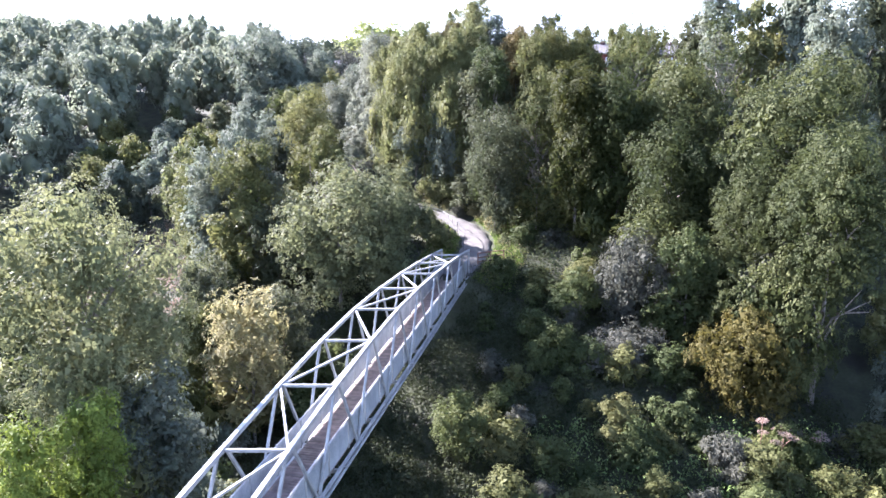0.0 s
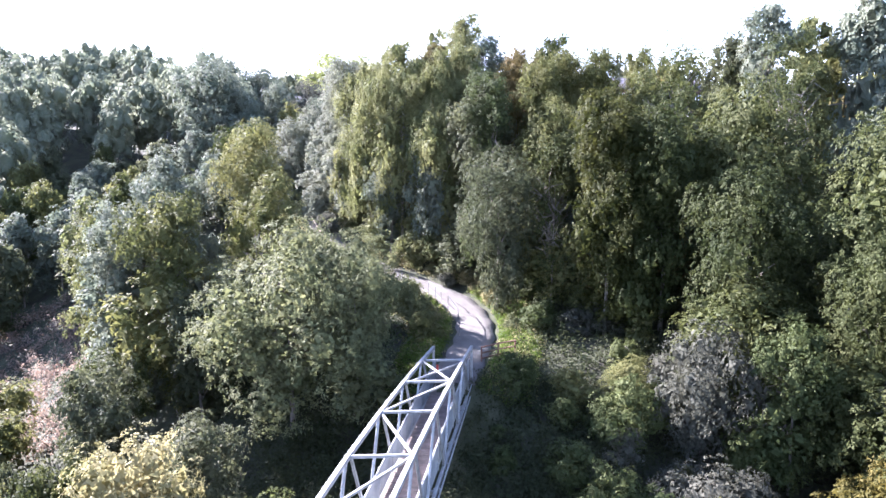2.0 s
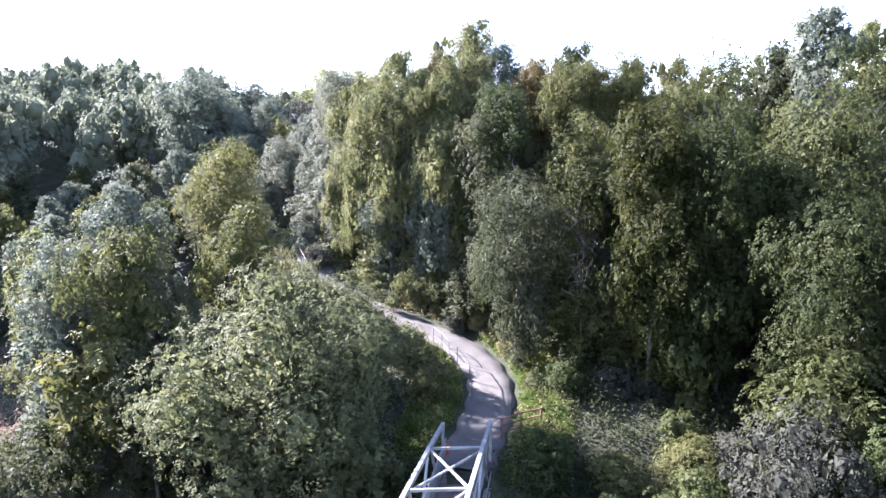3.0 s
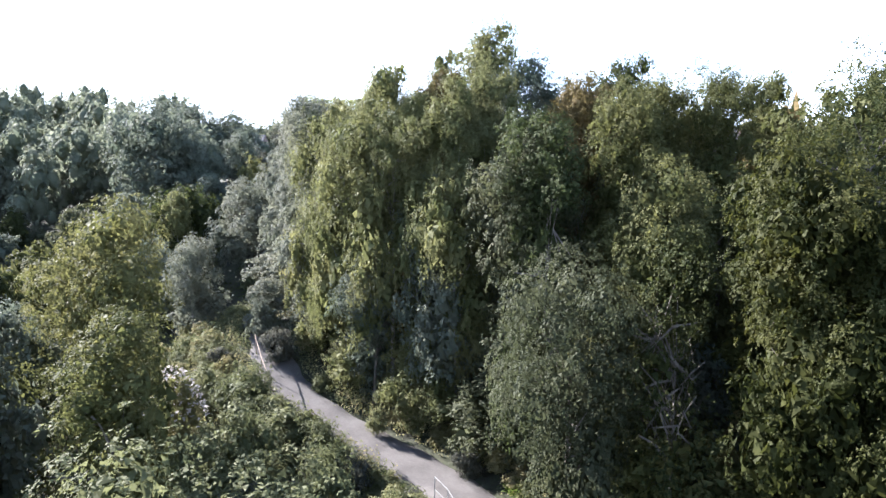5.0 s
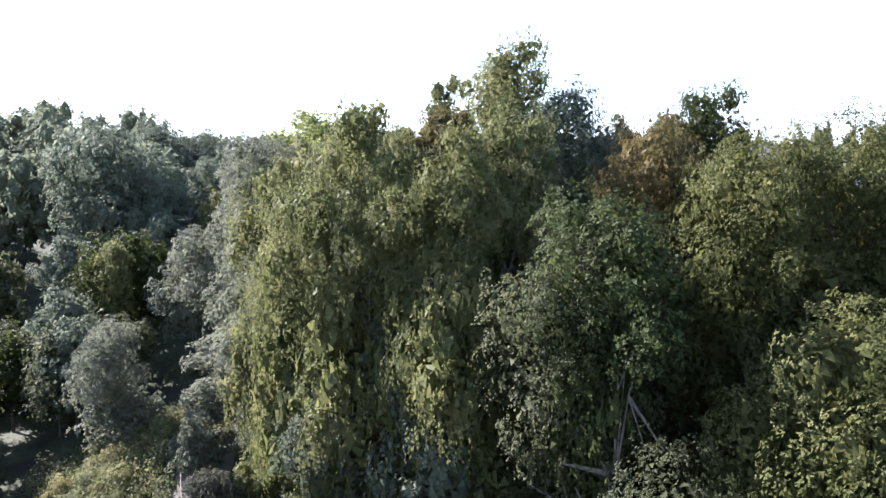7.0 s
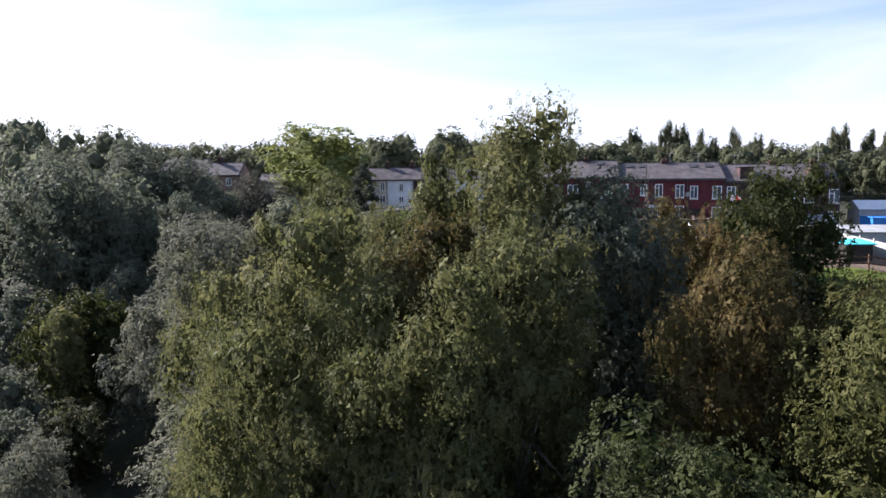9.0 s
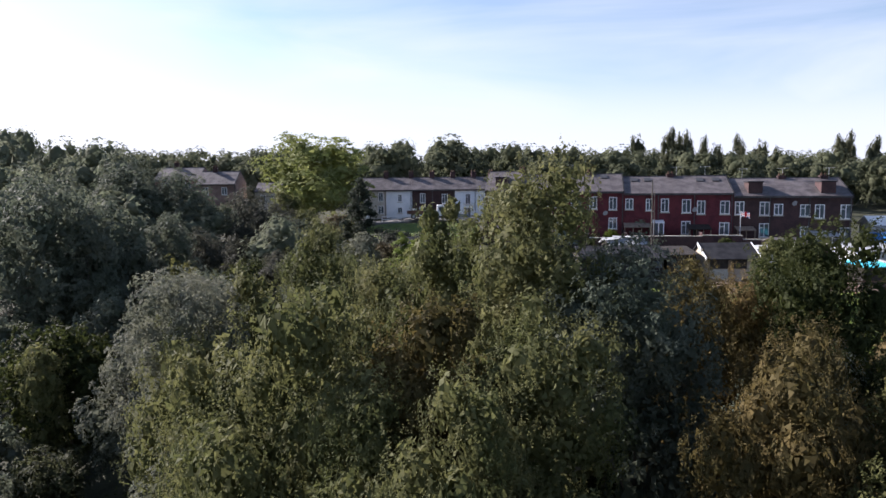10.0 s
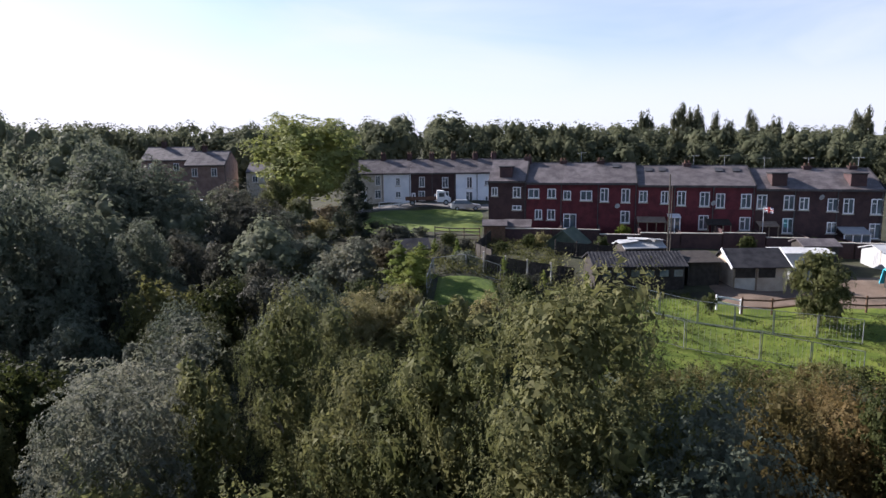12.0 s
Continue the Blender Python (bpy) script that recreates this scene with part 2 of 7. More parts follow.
def tube(bm, points, radii, sides=7):
    """A tapered round branch along the points."""
    rings = []
    for i, p in enumerate(points):
        p = Vector(p)
        d = Vector(points[min(i + 1, len(points) - 1)]) - Vector(points[max(i - 1, 0)])
        q = d.to_track_quat("Z", "Y")
        rings.append([bm.verts.new(p + q @ Vector((radii[i] * math.cos(2 * math.pi * k / sides), radii[i] * math.sin(2 * math.pi * k / sides), 0))) for k in range(sides)])
    for a, b in zip(rings, rings[1:]):
        for k in range(sides):
            bm.faces.new((a[k], a[(k + 1) % sides], b[(k + 1) % sides], b[k]))
    bm.faces.new(rings[-1])
    bm.faces.new(rings[0][::-1])
    return bm


def thing(name, m=None, label="", category="", group="", kind=""):
    ob = new(name)
    ob.empty_display_size = 0.2
    if m is not None:
        ob.matrix_basis = m
    return tagged(ob, label, category, group, kind)


def smooth(a, b, x):
    t = np.clip((x - a) / (b - a), 0, 1)
    return t * t * (3 - 2 * t)


# ---- the lie of the land ----
PATH_LINE = [(0.75, 48.6), (1.85, 52.3), (2.75, 55.8), (2.85, 59.3), (1.6, 62.8), (-1.2, 66.0), (-5.0, 69.2), (-7.7, 72.2), (-9.3, 75.6), (-9.9, 78.6)]
PATH_Z = [-0.55, -0.45, -0.2, 0.15, 0.65, 1.25, 2.1, 3.0, 4.1, 4.9]


def spline(points, n):
    """Catmull-Rom through the points, n steps a span."""
    p = np.array(points, float)
    p = np.vstack([2 * p[0] - p[1], p, 2 * p[-1] - p[-2]])
    out = []
    for i in range(1, len(p) - 2):
        for k in range(n):
            t = k / n
            out.append(0.5 * (2 * p[i] + (p[i + 1] - p[i - 1]) * t + (2 * p[i - 1] - 5 * p[i] + 4 * p[i + 1] - p[i + 2]) * t * t + (3 * p[i] - p[i - 1] - 3 * p[i + 1] + p[i + 2]) * t ** 3))
    out.append(p[-2])
    return np.array(out)


WAY = spline([(x, y, z) for (x, y), z in zip(PATH_LINE, PATH_Z)], 8)


def path_near(x, y):
    """Distance to the path's centre line and its height there."""
    x, y = np.asarray(x, float), np.asarray(y, float)
    best, z = np.full(x.shape, 1e9), np.zeros(x.shape)
    for px, py, pz in WAY:
        d = np.hypot(x - px, y - py)
        near = d < best
        best, z = np.where(near, d, best), np.where(near, pz, z)
    return best, z


def height(x, y):
    """The ground: a gully under the bridge, a wooded slope, and a terrace of fields with houses above it."""
    x, y = np.asarray(x, float), np.asarray(y, float)
    left = np.minimum(x - 1.0, 0)
    s = y + 0.95 * np.maximum(left, -45) + 0.0 * x
    z = np.interp(s, [-200, 26, 34, 44, 51, 58, 66, 80, 95, 105, 120, 140, 170, 260, 420, 900], [-9, -9, -7.2, -3.4, -0.8, 0.0, 1.6, 6.5, 11.0, 12.4, 13.4, 14.6, 15.8, 18, 26, 30])
    z = z + 4.0 * np.exp(-((x - 27) / 11) ** 2 - ((y - 62) / 11) ** 2)
    z = z + (9.0 - 0.4) * smooth(13, 1, y) * smooth(60, 20, np.abs(x + 4))
    z = z + 0.25 * np.sin(x * 0.31 + 1) * np.cos(y * 0.27) + 0.12 * np.sin(x * 0.9 + y * 0.7)
    z = z - 1.6 * smooth(30, 80, x) * smooth(90, 130, y)
    z = z + 1.9 * np.exp(-((x - 2) / 9) ** 2 - ((y - 112) / 12) ** 2)
    d, pz = path_near(x, y)
    w = smooth(0, 1, 1 - np.clip((d - 1.3) / (2.3 + 7.0 * smooth(0.8, 3.0, pz)), 0, 1))
    return z * (1 - w) + (pz - 0.06) * w


def ground_z(x, y):
    return float(height(x, y))


def axis(lo, hi, step, far):
    mid = np.arange(lo, hi + 0.01, step)
    out, d, p = [], step, hi
    while p < far:
        d *= 1.25
        p += d
        out.append(p)
    low, d, p = [], step, lo
    while p > -far:
        d *= 1.25
        p -= d
        low.append(p)
    return np.array(low[::-1] + list(mid) + out)


def sheet(name, xs, ys, zf, mat):
    X, Y = np.meshgrid(xs, ys)
    Z = zf(X, Y)
    nx, ny = len(xs), len(ys)
    verts = np.stack([X, Y, Z], -1).reshape(-1, 3)
    i = (np.arange(ny - 1)[:, None] * nx + np.arange(nx - 1)[None]).reshape(-1)
    faces = np.stack([i, i + 1, i + nx + 1, i + nx], -1)
    return raw_mesh(name, verts, faces, mat, smooth_faces=True)


def raw_mesh(name, verts, faces, mat, smooth_faces=False):
    """A mesh of triangles or quads from arrays."""
    me = bpy.data.meshes.new(name)
    me.vertices.add(len(verts))
    me.vertices.foreach_set("co", np.asarray(verts, np.float32).ravel())
    me.loops.add(faces.size)
    me.loops.foreach_set("vertex_index", faces.astype(np.int32).ravel())
    me.polygons.add(len(faces))
    me.polygons.foreach_set("loop_start", np.arange(0, faces.size, faces.shape[1], dtype=np.int32))
    me.update(calc_edges=True)
    if smooth_faces:
        me.polygons.foreach_set("use_smooth", np.ones(len(faces), bool))
    if mat:
        me.materials.append(mat)
    return me


ground = new("ground", sheet("ground", axis(-75, 85, 1.25, 1800), axis(-20, 190, 1.25, 1800), height, SOIL))
tagged(ground, "woodland floor of dark soil and low plants", "ground", kind="structure")


def patch(name, corners, lift, mat, label, category, n=24):
    """A flush sheet over a four-cornered stretch of the ground."""
    a, b, c, d = [np.array(p, float) for p in corners]
    u, v = np.meshgrid(np.linspace(0, 1, n), np.linspace(0, 1, n))
    u, v = u[..., None], v[..., None]
    P = (a * (1 - u) + b * u) * (1 - v) + (d * (1 - u) + c * u) * v
    rim = np.minimum(np.minimum(u, 1 - u), np.minimum(v, 1 - v))[..., 0]
    Z = height(P[..., 0], P[..., 1]) + lift * smooth(0, 0.08, rim) - 0.12 * (rim < 0.001)
    verts = np.concatenate([P, Z[..., None]], -1).reshape(-1, 3)
    i = (np.arange(n - 1)[:, None] * n + np.arange(n - 1)[None]).reshape(-1)
    ob = new(name, raw_mesh(name, verts, np.stack([i, i + 1, i + n + 1, i + n], -1), mat, True))
    return tagged(ob, label, category, kind="structure")


def ribbon(name, line, widths, lift, mat, label, category):
    rows = []
    for i, p in enumerate(line):
        half = widths[0] + (widths[1] - widths[0]) * float(smooth(60, 67, p[1]))
        d = line[min(i + 1, len(line) - 1)] - line[max(i - 1, 0)]
        nrm = np.array([-d[1], d[0]]) / np.hypot(d[0], d[1])
        for k, e in enumerate((-1.0, -0.93, -0.4, 0.4, 0.93, 1.0)):
            w = half * e * (1 + 0.07 * math.sin(i * 1.3 + (k > 2)))
            rows.append((p[0] + nrm[0] * w, p[1] + nrm[1] * w, p[2] + lift - (0.25 if abs(e) == 1 else 0.02 * abs(e))))
    n = len(line)
    i = (np.arange(n - 1)[:, None] * 6 + np.arange(5)[None]).reshape(-1)
    ob = new(name, raw_mesh(name, np.array(rows), np.stack([i, i + 1, i + 7, i + 6], -1), mat, True))
    return tagged(ob, label, category, kind="structure")


ribbon("path", WAY[:-2], (1.3, 1.2), 0.05, PATH, "pale grey tarmac footpath curving uphill from the bridge", "path")
patch("field", [(8, 93), (40, 93), (40, 111), (13, 113)], 0.10, GRASS, "short green grass of a small paddock", "grass")
patch("lawn", [(-6, 140), (8.5, 138.5), (10.5, 158), (-8, 161)], 0.10, GRASS, "mown green lawn before the terraced houses", "grass")
patch("yard", [(23, 109.5), (44, 107), (45, 118), (24, 117.5)], 0.16, YARD, "bare sandy earth of a stable yard", "yard")
patch("garden_grass", [(1.5, 107), (6.5, 107.5), (6.5, 113), (2, 113)], 0.10, GRASS, "rough green garden grass", "grass")
patch("road", [(-14, 161.5), (13, 160), (14, 165.5), (-16, 167)], 0.14, ROAD, "grey asphalt lane before the terrace", "road")


# ---- trees ----
rng = np.random.default_rng(7)


def leaves(centers, normals, length, width, rs, droop=0.0):
    """Pointed leaves, one triangle each, as arrays of verts and faces."""
    n = len(centers)
    nrm = normals / np.maximum(np.linalg.norm(normals, axis=1, keepdims=True), 1e-6)
    t = rs.normal(size=(n, 3))
    t[:, 2] -= droop
    t -= nrm * np.sum(t * nrm, axis=1, keepdims=True)
    t /= np.maximum(np.linalg.norm(t, axis=1, keepdims=True), 1e-6)
    b = np.cross(nrm, t)
    k = rs.uniform(0.65, 1.3, (n, 1))
    L, W = length * k * 0.5, width * k * 0.5
    skew = rs.uniform(-0.6, 0.6, (n, 1)) * L
    v = np.stack([centers - t * L - b * W * 0.6, centers + b * W + t * skew, centers + t * L - b * W * 0.4], 1)
    return v.reshape(-1, 3), np.arange(n * 3).reshape(-1, 3)


# form: outline, leaf density, leaf length and width factors, hang
FORM = {
    "willow": ("dome", 1.0, 1.0, 0.42, 0.0), "greywillow": ("dome", 1.0, 1.0, 0.5, 0.0), "silver": ("dome", 1.0, 1.2, 0.5, 0.0),
    "alder": ("round", 1.0, 1.0, 0.62, 0.0), "olive": ("round", 1.0, 0.95, 0.5, 0.0), "ash": ("round", 1.35, 0.85, 0.55, 0.3),
    "oak": ("round", 1.0, 1.0, 0.62, 0.0), "birch": ("weep", 1.35, 0.68, 0.55, 1.0), "lime": ("round", 0.8, 1.0, 0.7, 0.0),
    "maple": ("round", 1.5, 0.72, 0.7, 0.0), "yew": ("round", 1.2, 1.0, 0.35, 0.8), "orange": ("weep", 1.3, 0.7, 0.55, 0.8),
    "brown": ("round", 1.0, 0.9, 0.6, 0.0), "cream": ("dome", 1.0, 0.95, 0.45, 0.0), "greyshrub": ("dome", 1.0, 0.9, 0.4, 0.0),
    "shrub": ("dome", 1.0, 0.95, 0.6, 0.0), "conifer": ("cone", 1.2, 1.0, 0.25, 0.8), "poplar": ("round", 2.2, 0.7, 0.6, 0.0),
    "sparse": ("round", 0.5, 0.95, 0.55, 0.0), "far": ("round", 0.7, 1.0, 0.7, 0.0), "roundtree": ("round", 1.1, 1.0, 0.6, 0.0),
    "hedge": ("cone", 0.8, 0.9, 0.4, 0.0),
}
LEAF_OF = {"roundtree": "linden", "sparse": "oak", "hedge": "conifer_lime"}
# nominal radius, leaf count, leaf length in metres
CLASS = {"S": (1.5, 2300, 0.13), "M": (2.6, 4400, 0.165), "L": (4.2, 8200, 0.2), "F": (4.5, 1500, 0.42), "s": (1.5, 1300, 0.18), "m": (2.6, 2400, 0.235), "l": (4.2, 4200, 0.3),
         "SN": (1.5, 3800, 0.1), "MN": (2.6, 7800, 0.12), "LN": (4.2, 13500, 0.15), "SX": (1.5, 6800, 0.07), "MX": (2.6, 14000, 0.08), "LX": (4.2, 23000, 0.094),
         "MG": (2.6, 16000, 0.084), "LG": (4.2, 30000, 0.096), "SH": (1.5, 300, 0.4), "MH": (2.6, 450, 0.55), "LH": (4.2, 700, 0.75)}
ASPECT = {"dome": 1.25, "round": 2.2, "weep": 2.6, "spire": 2.9, "cone": 3.0}


def around(rs, n, up=0.0):
    """Evenly spread directions with some jitter."""
    i = np.arange(n) + 0.5
    z = 1 - 2 * i / n
    a = i * 2.39996 + rs.uniform(0, 6.283)
    d = np.stack([np.cos(a) * np.sqrt(1 - z * z), np.sin(a) * np.sqrt(1 - z * z), z], 1) + rs.normal(size=(n, 3)) * 0.22
    d[:, 2] += up
    return d / np.linalg.norm(d, axis=1, keepdims=True)


BALL = bmesh.new()
bmesh.ops.create_icosphere(BALL, subdivisions=1, radius=1.0)
BALL_V = np.array([v.co[:] for v in BALL.verts])
BALL_F = np.array([[v.index for v in q.verts] for q in BALL.faces])
BALL.free()


def crown_arrays(kind, size, seed, shape, share=1.0):
    """A crown of radius one whose height is its outline's aspect: uneven lobes that carry sprays, twigs of leaves on each spray that arch outwards or hang, and inner foliage behind them."""
    rs = np.random.default_rng(seed)
    _, dens, fl, fw, hang = FORM[kind]
    r0, count, length = CLASS[size]
    big = size.upper()[0]
    count = int(count * dens * share)
    hs = ASPECT[shape]
    nl = int({"S": 10, "M": 16, "L": 24, "F": 9}[big] * (hs / 2.2) ** 0.7)
    half = hs / 2 if shape != "dome" else hs * 0.9
    mid = hs / 2 if shape != "dome" else 0.0
    d = around(rs, nl if shape != "dome" else 2 * nl)
    if shape == "dome":
        d = d[d[:, 2] > -0.12]
    c = d * rs.uniform(0.42, 0.78, len(d))[:, None]
    if shape == "cone":
        zz = np.linspace(-0.9, 0.82, len(d))
        rad = (1 - (zz + 1) / 2) * rs.uniform(0.45, 0.7, len(d))
        a = np.arange(len(d)) * 2.4
        c = np.stack([np.cos(a) * rad, np.sin(a) * rad, zz], 1)
    if shape in ("round", "weep"):
        c[:, :2] *= (1 / np.sqrt(1 - 0.6 * np.clip(-c[:, 2], 0, 0.95) ** 2))[:, None]
    if shape == "weep":
        c[:, :2] *= (1 - 0.08 * np.clip(c[:, 2] * 1.3, 0, 1))[:, None]
    if shape == "spire":
        c[:, :2] *= np.interp(c[:, 2], [-0.8, -0.2, 0.75], [1.35, 1.15, 0.25])[:, None]
    c = c * np.array([1, 1, half])
    lr = rs.uniform(0.23, 0.45, len(c)) * {"cone": 0.7, "weep": 0.95}.get(shape, 1.0)
    if shape in ("cone", "weep", "spire"):
        lr *= np.interp(c[:, 2] / half, [-1, 0.2, 1], [1.1, 1.0, 0.95 if shape == "weep" else 0.5])
    core = np.array([[0, 0, q] for q in np.linspace(-0.45, 0.4, 3) * half])
    core_r = np.array([0.56, 0.58 if shape != "spire" else 0.5, 0.46 if shape != "spire" else 0.25]) * (0.6 if shape == "cone" else 1.0)
    S, Q = np.vstack([c, core]), np.concatenate([lr, core_r])
    # the places of the sprays, on the outer faces of the lobes
    per = {"F": 9, "H": 8}.get(size[-1].upper() if size[-1] in "FH" else "", 24 if count < 6000 else 30)
    sprays = max(24, count // per)
    w = rs.choice(len(S), size=sprays * 8, p=Q ** 2 / np.sum(Q ** 2))
    n0 = rs.normal(size=(len(w), 3))
    n0 /= np.linalg.norm(n0, axis=1, keepdims=True)
    p = S[w] + n0 * Q[w][:, None]
    keep = np.ones(len(p), bool)
    for j in range(len(S)):
        keep &= (np.sum((p - S[j]) ** 2, 1) > (0.95 * Q[j]) ** 2) | (w == j)
    keep &= n0[:, 2] > (-0.1 if shape == "dome" else -0.75)
    if shape == "dome":
        keep &= p[:, 2] > -0.05
    p, n0, w = p[keep][:sprays], n0[keep][:sprays], w[keep][:sprays]
    k = len(p)
    area = 4 * math.pi * max(0.5, half) ** 0.85 * (0.62 if shape == "dome" else 0.45 if shape == "cone" else 1.0)
    reach = 0.66 * math.sqrt(area / k) * rs.uniform(0.7, 1.35, k)
    lift = rs.normal(size=k) * 0.05 + (rs.uniform(0, 1, k) < 0.14) * rs.uniform(0.02, 0.13, k) - (rs.uniform(0, 1, k) < 0.25) * rs.uniform(0.04, 0.2, k)
    p = p + n0 * (lift * (0.5 if big == "F" else 1.0))[:, None]
    axis_ = n0 * 0.8 + np.array([0, 0, 0.55 if not hang else 0.3]) + rs.normal(size=(k, 3)) * (0.12 if big == "F" else 0.3)
    axis_ /= np.linalg.norm(axis_, axis=1, keepdims=True)
    t1 = np.cross(axis_, rs.normal(size=(k, 3)))
    t1 /= np.linalg.norm(t1, axis=1, keepdims=True)
    t2 = np.cross(axis_, t1)
    # leaves along the twigs of each spray
    i = np.repeat(np.arange(k), per)
    n = len(i)
    twigs = 5
    turn = rs.uniform(0, 6.283, (k, twigs))
    long = rs.uniform(0.55, 1.25, (k, twigs))
    tw = rs.integers(0, twigs, n)
    rho = rs.uniform(0, 1, n) ** 0.6 * long[i, tw]
    ang = turn[i, tw] + rs.normal(size=n) * 0.3
    out = np.cos(ang)[:, None] * t1[i] + np.sin(ang)[:, None] * t2[i]
    sz = reach[i][:, None]
    q = p[i] + sz * (out * rho[:, None] - axis_[i] * (0.38 * rho ** 2)[:, None] + rs.normal(size=(n, 3)) * 0.1)
    if hang:
        fall = rs.uniform(0.4, 1.7, (k, twigs))[i, tw] * min(hang, 1.0) * reach[i]
        q = p[i] + sz * (out * (0.62 * rho)[:, None] + rs.normal(size=(n, 3)) * 0.08)
        q[:, 2] -= fall * rs.uniform(0, 1, n) ** 0.8
    q[:, 2] = np.maximum(q[:, 2] + mid, 0.02)
    nrm = axis_[i] + out * (0.45 * rho)[:, None] + rs.normal(size=(n, 3)) * (0.14 if big == "F" else 0.36)
    unit = length / r0
    v1, f1 = leaves(q, nrm, unit * fl * 1.12, unit * fl * fw * 1.5, rs, hang)
    # inner foliage: large sprays deep in the lobes
    vs, fs = [v1], [f1]
    m = max(40, int(n * {"sparse": 0.02, "far": 0.12, "poplar": 0.1}.get(kind, 0.17)))
    j = rs.choice(len(S), size=m, p=Q ** 2 / np.sum(Q ** 2))
    dd = rs.normal(size=(m, 3))
    dd /= np.linalg.norm(dd, axis=1, keepdims=True)
    g = S[j] + dd * (Q[j] * rs.uniform(0.5, 0.86, m))[:, None] + np.array([0, 0, mid])
    g[:, 2] = np.maximum(g[:, 2], 0.02)
    v2, f2 = leaves(g, dd + rs.normal(size=(m, 3)) * 0.4, unit * 2.3, unit * 1.9, rs)
    vs.append(v2)
    fs.append(f2 + len(v1))
    if big != "F" and kind != "sparse":
        # the dense heart of each lobe, deep behind the leaves
        m = max(40, int(n * 0.1))
        j = rs.choice(len(S), size=m, p=Q ** 2 / np.sum(Q ** 2))
        dd = rs.normal(size=(m, 3))
        dd /= np.linalg.norm(dd, axis=1, keepdims=True)
        g = S[j] + dd * (Q[j] * rs.uniform(0.3, 0.58, m))[:, None] + np.array([0, 0, mid])
        g[:, 2] = np.maximum(g[:, 2], 0.02)
        v3, f3 = leaves(g, dd + rs.normal(size=(m, 3)) * 0.3, unit * 3.4, unit * 3.1, rs)
        vs.append(v3)
        fs.append(f3 + len(v1) + len(v2))
    if big == "F":
        k = len(v1) + len(v2)
        for ct, r in zip(S, Q):
            b = BALL_V * r * 0.68 * rs.uniform(0.62, 1.15, (len(BALL_V), 1)) + ct + np.array([0, 0, mid])
            vs.append(np.stack([b[:, 0], b[:, 1], np.maximum(b[:, 2], 0.0)], 1))
            fs.append(BALL_F + k)
            k += len(b)
    v = np.vstack(vs)
    v[:, 2] *= hs / np.percentile(v1[:, 2], 99.8)
    v[:, :2] /= np.percentile(np.hypot(v1[:, 0], v1[:, 1]), 98)
    return v, np.vstack(fs), len(f1)


def trunk_mesh(kind, seed, limbs=9):
    """A tapered trunk with limbs, for a tree of height one and radius one."""
    rs = np.random.default_rng(seed)
    bm = bmesh.new()
    bend = rs.normal(size=2) * 0.06
    pts = [(0, 0, -0.04), (bend[0] * 0.3, bend[1] * 0.3, 0.15), (bend[0], bend[1], 0.4), (bend[0] * 1.4, bend[1] * 0.8, 0.66), (bend[0] * 1.2, bend[1] * 1.3, 0.84)]
    tube(bm, pts, [0.05, 0.036, 0.026, 0.014, 0.003], 7)
    for i in range(limbs):
        z0 = rs.uniform(0.22, 0.66)
        a = rs.uniform(0, 2 * math.pi)
        ln = rs.uniform(0.3, 0.55)
        s = Vector((bend[0] * z0 * 2, bend[1] * z0 * 2, z0))
        ln *= 1.7 if kind == "sparse" else 1.0
        e = Vector((math.cos(a) * ln, math.sin(a) * ln, min(0.95 if kind == "sparse" else 0.86, z0 + rs.uniform(0.1, 0.25))))
        mid = s.lerp(e, 0.5) + Vector((0, 0, 0.03))
        fine = 0.5 if kind == "sparse" else 1.0
        tube(bm, [s, mid, e], [0.012 * fine, 0.007 * fine, 0.002], 5)
        for j in range(2):
            e2 = mid + Vector(rs.normal(size=3) * np.array([0.22, 0.22, 0.06]))
            tube(bm, [mid, mid.lerp(e2, 0.6), e2], [0.005, 0.003, 0.001], 4)
    me = bpy.data.meshes.new("trunk")
    bm.to_mesh(me)
    bm.free()
    me.materials.append(BIRCH_BARK if kind in ("birch", "orange", "silver") else BARK)
    return me


TREE_LABEL = {
    "willow": ("dense grey-green goat willow with a rounded leafy crown", "tree"), "greywillow": ("dull grey-green willow with a broad uneven crown", "tree"),
    "silver": ("pale silvery-leaved willow on the wooded slope", "tree"), "alder": ("dark green alder with a full leafy crown", "tree"),
    "olive": ("olive-green broadleaf tree with an uneven crown", "tree"), "ash": ("green ash tree with drooping leaf sprays", "tree"),
    "oak": ("tall dark green broadleaf tree on the hillside", "tree"), "birch": ("slender birch with weeping olive-green twigs", "tree"),
    "lime": ("bright yellow-green young maple in sunlight", "tree"), "maple": ("yellow-tinged green maple with large leaves", "tree"),
    "yew": ("golden-brown conifer bush with drooping sprays", "conifer"), "orange": ("birch with leaves turning orange-brown", "tree"),
    "brown": ("brownish-leaved tree beside the garden fences", "tree"), "cream": ("pale creamy-leaved shrub in sunlight", "bush"),
    "greyshrub": ("grey-green bushy shrub with fine leaves", "bush"), "shrub": ("green leafy shrub on the slope", "bush"),
    "conifer": ("dark narrow conifer beside the lawn", "conifer"), "poplar": ("tall narrow poplar behind the houses", "tree"),
    "sparse": ("thin-crowned tree with gaps between its branches", "tree"), "far": ("distant hazy green tree of the far wood", "tree"),
    "roundtree": ("large rounded lime tree beside the lawn", "tree"), "hedge": ("small yellow-green clipped garden conifer", "conifer"),
    "flower": ("shrub covered in white blossom", "bush"), "greyround": ("rounded grey-green willow bush", "bush"), "willowtree": ("small yellow-green weeping willow", "tree"),
}
MESHES = {}
PLACED = []
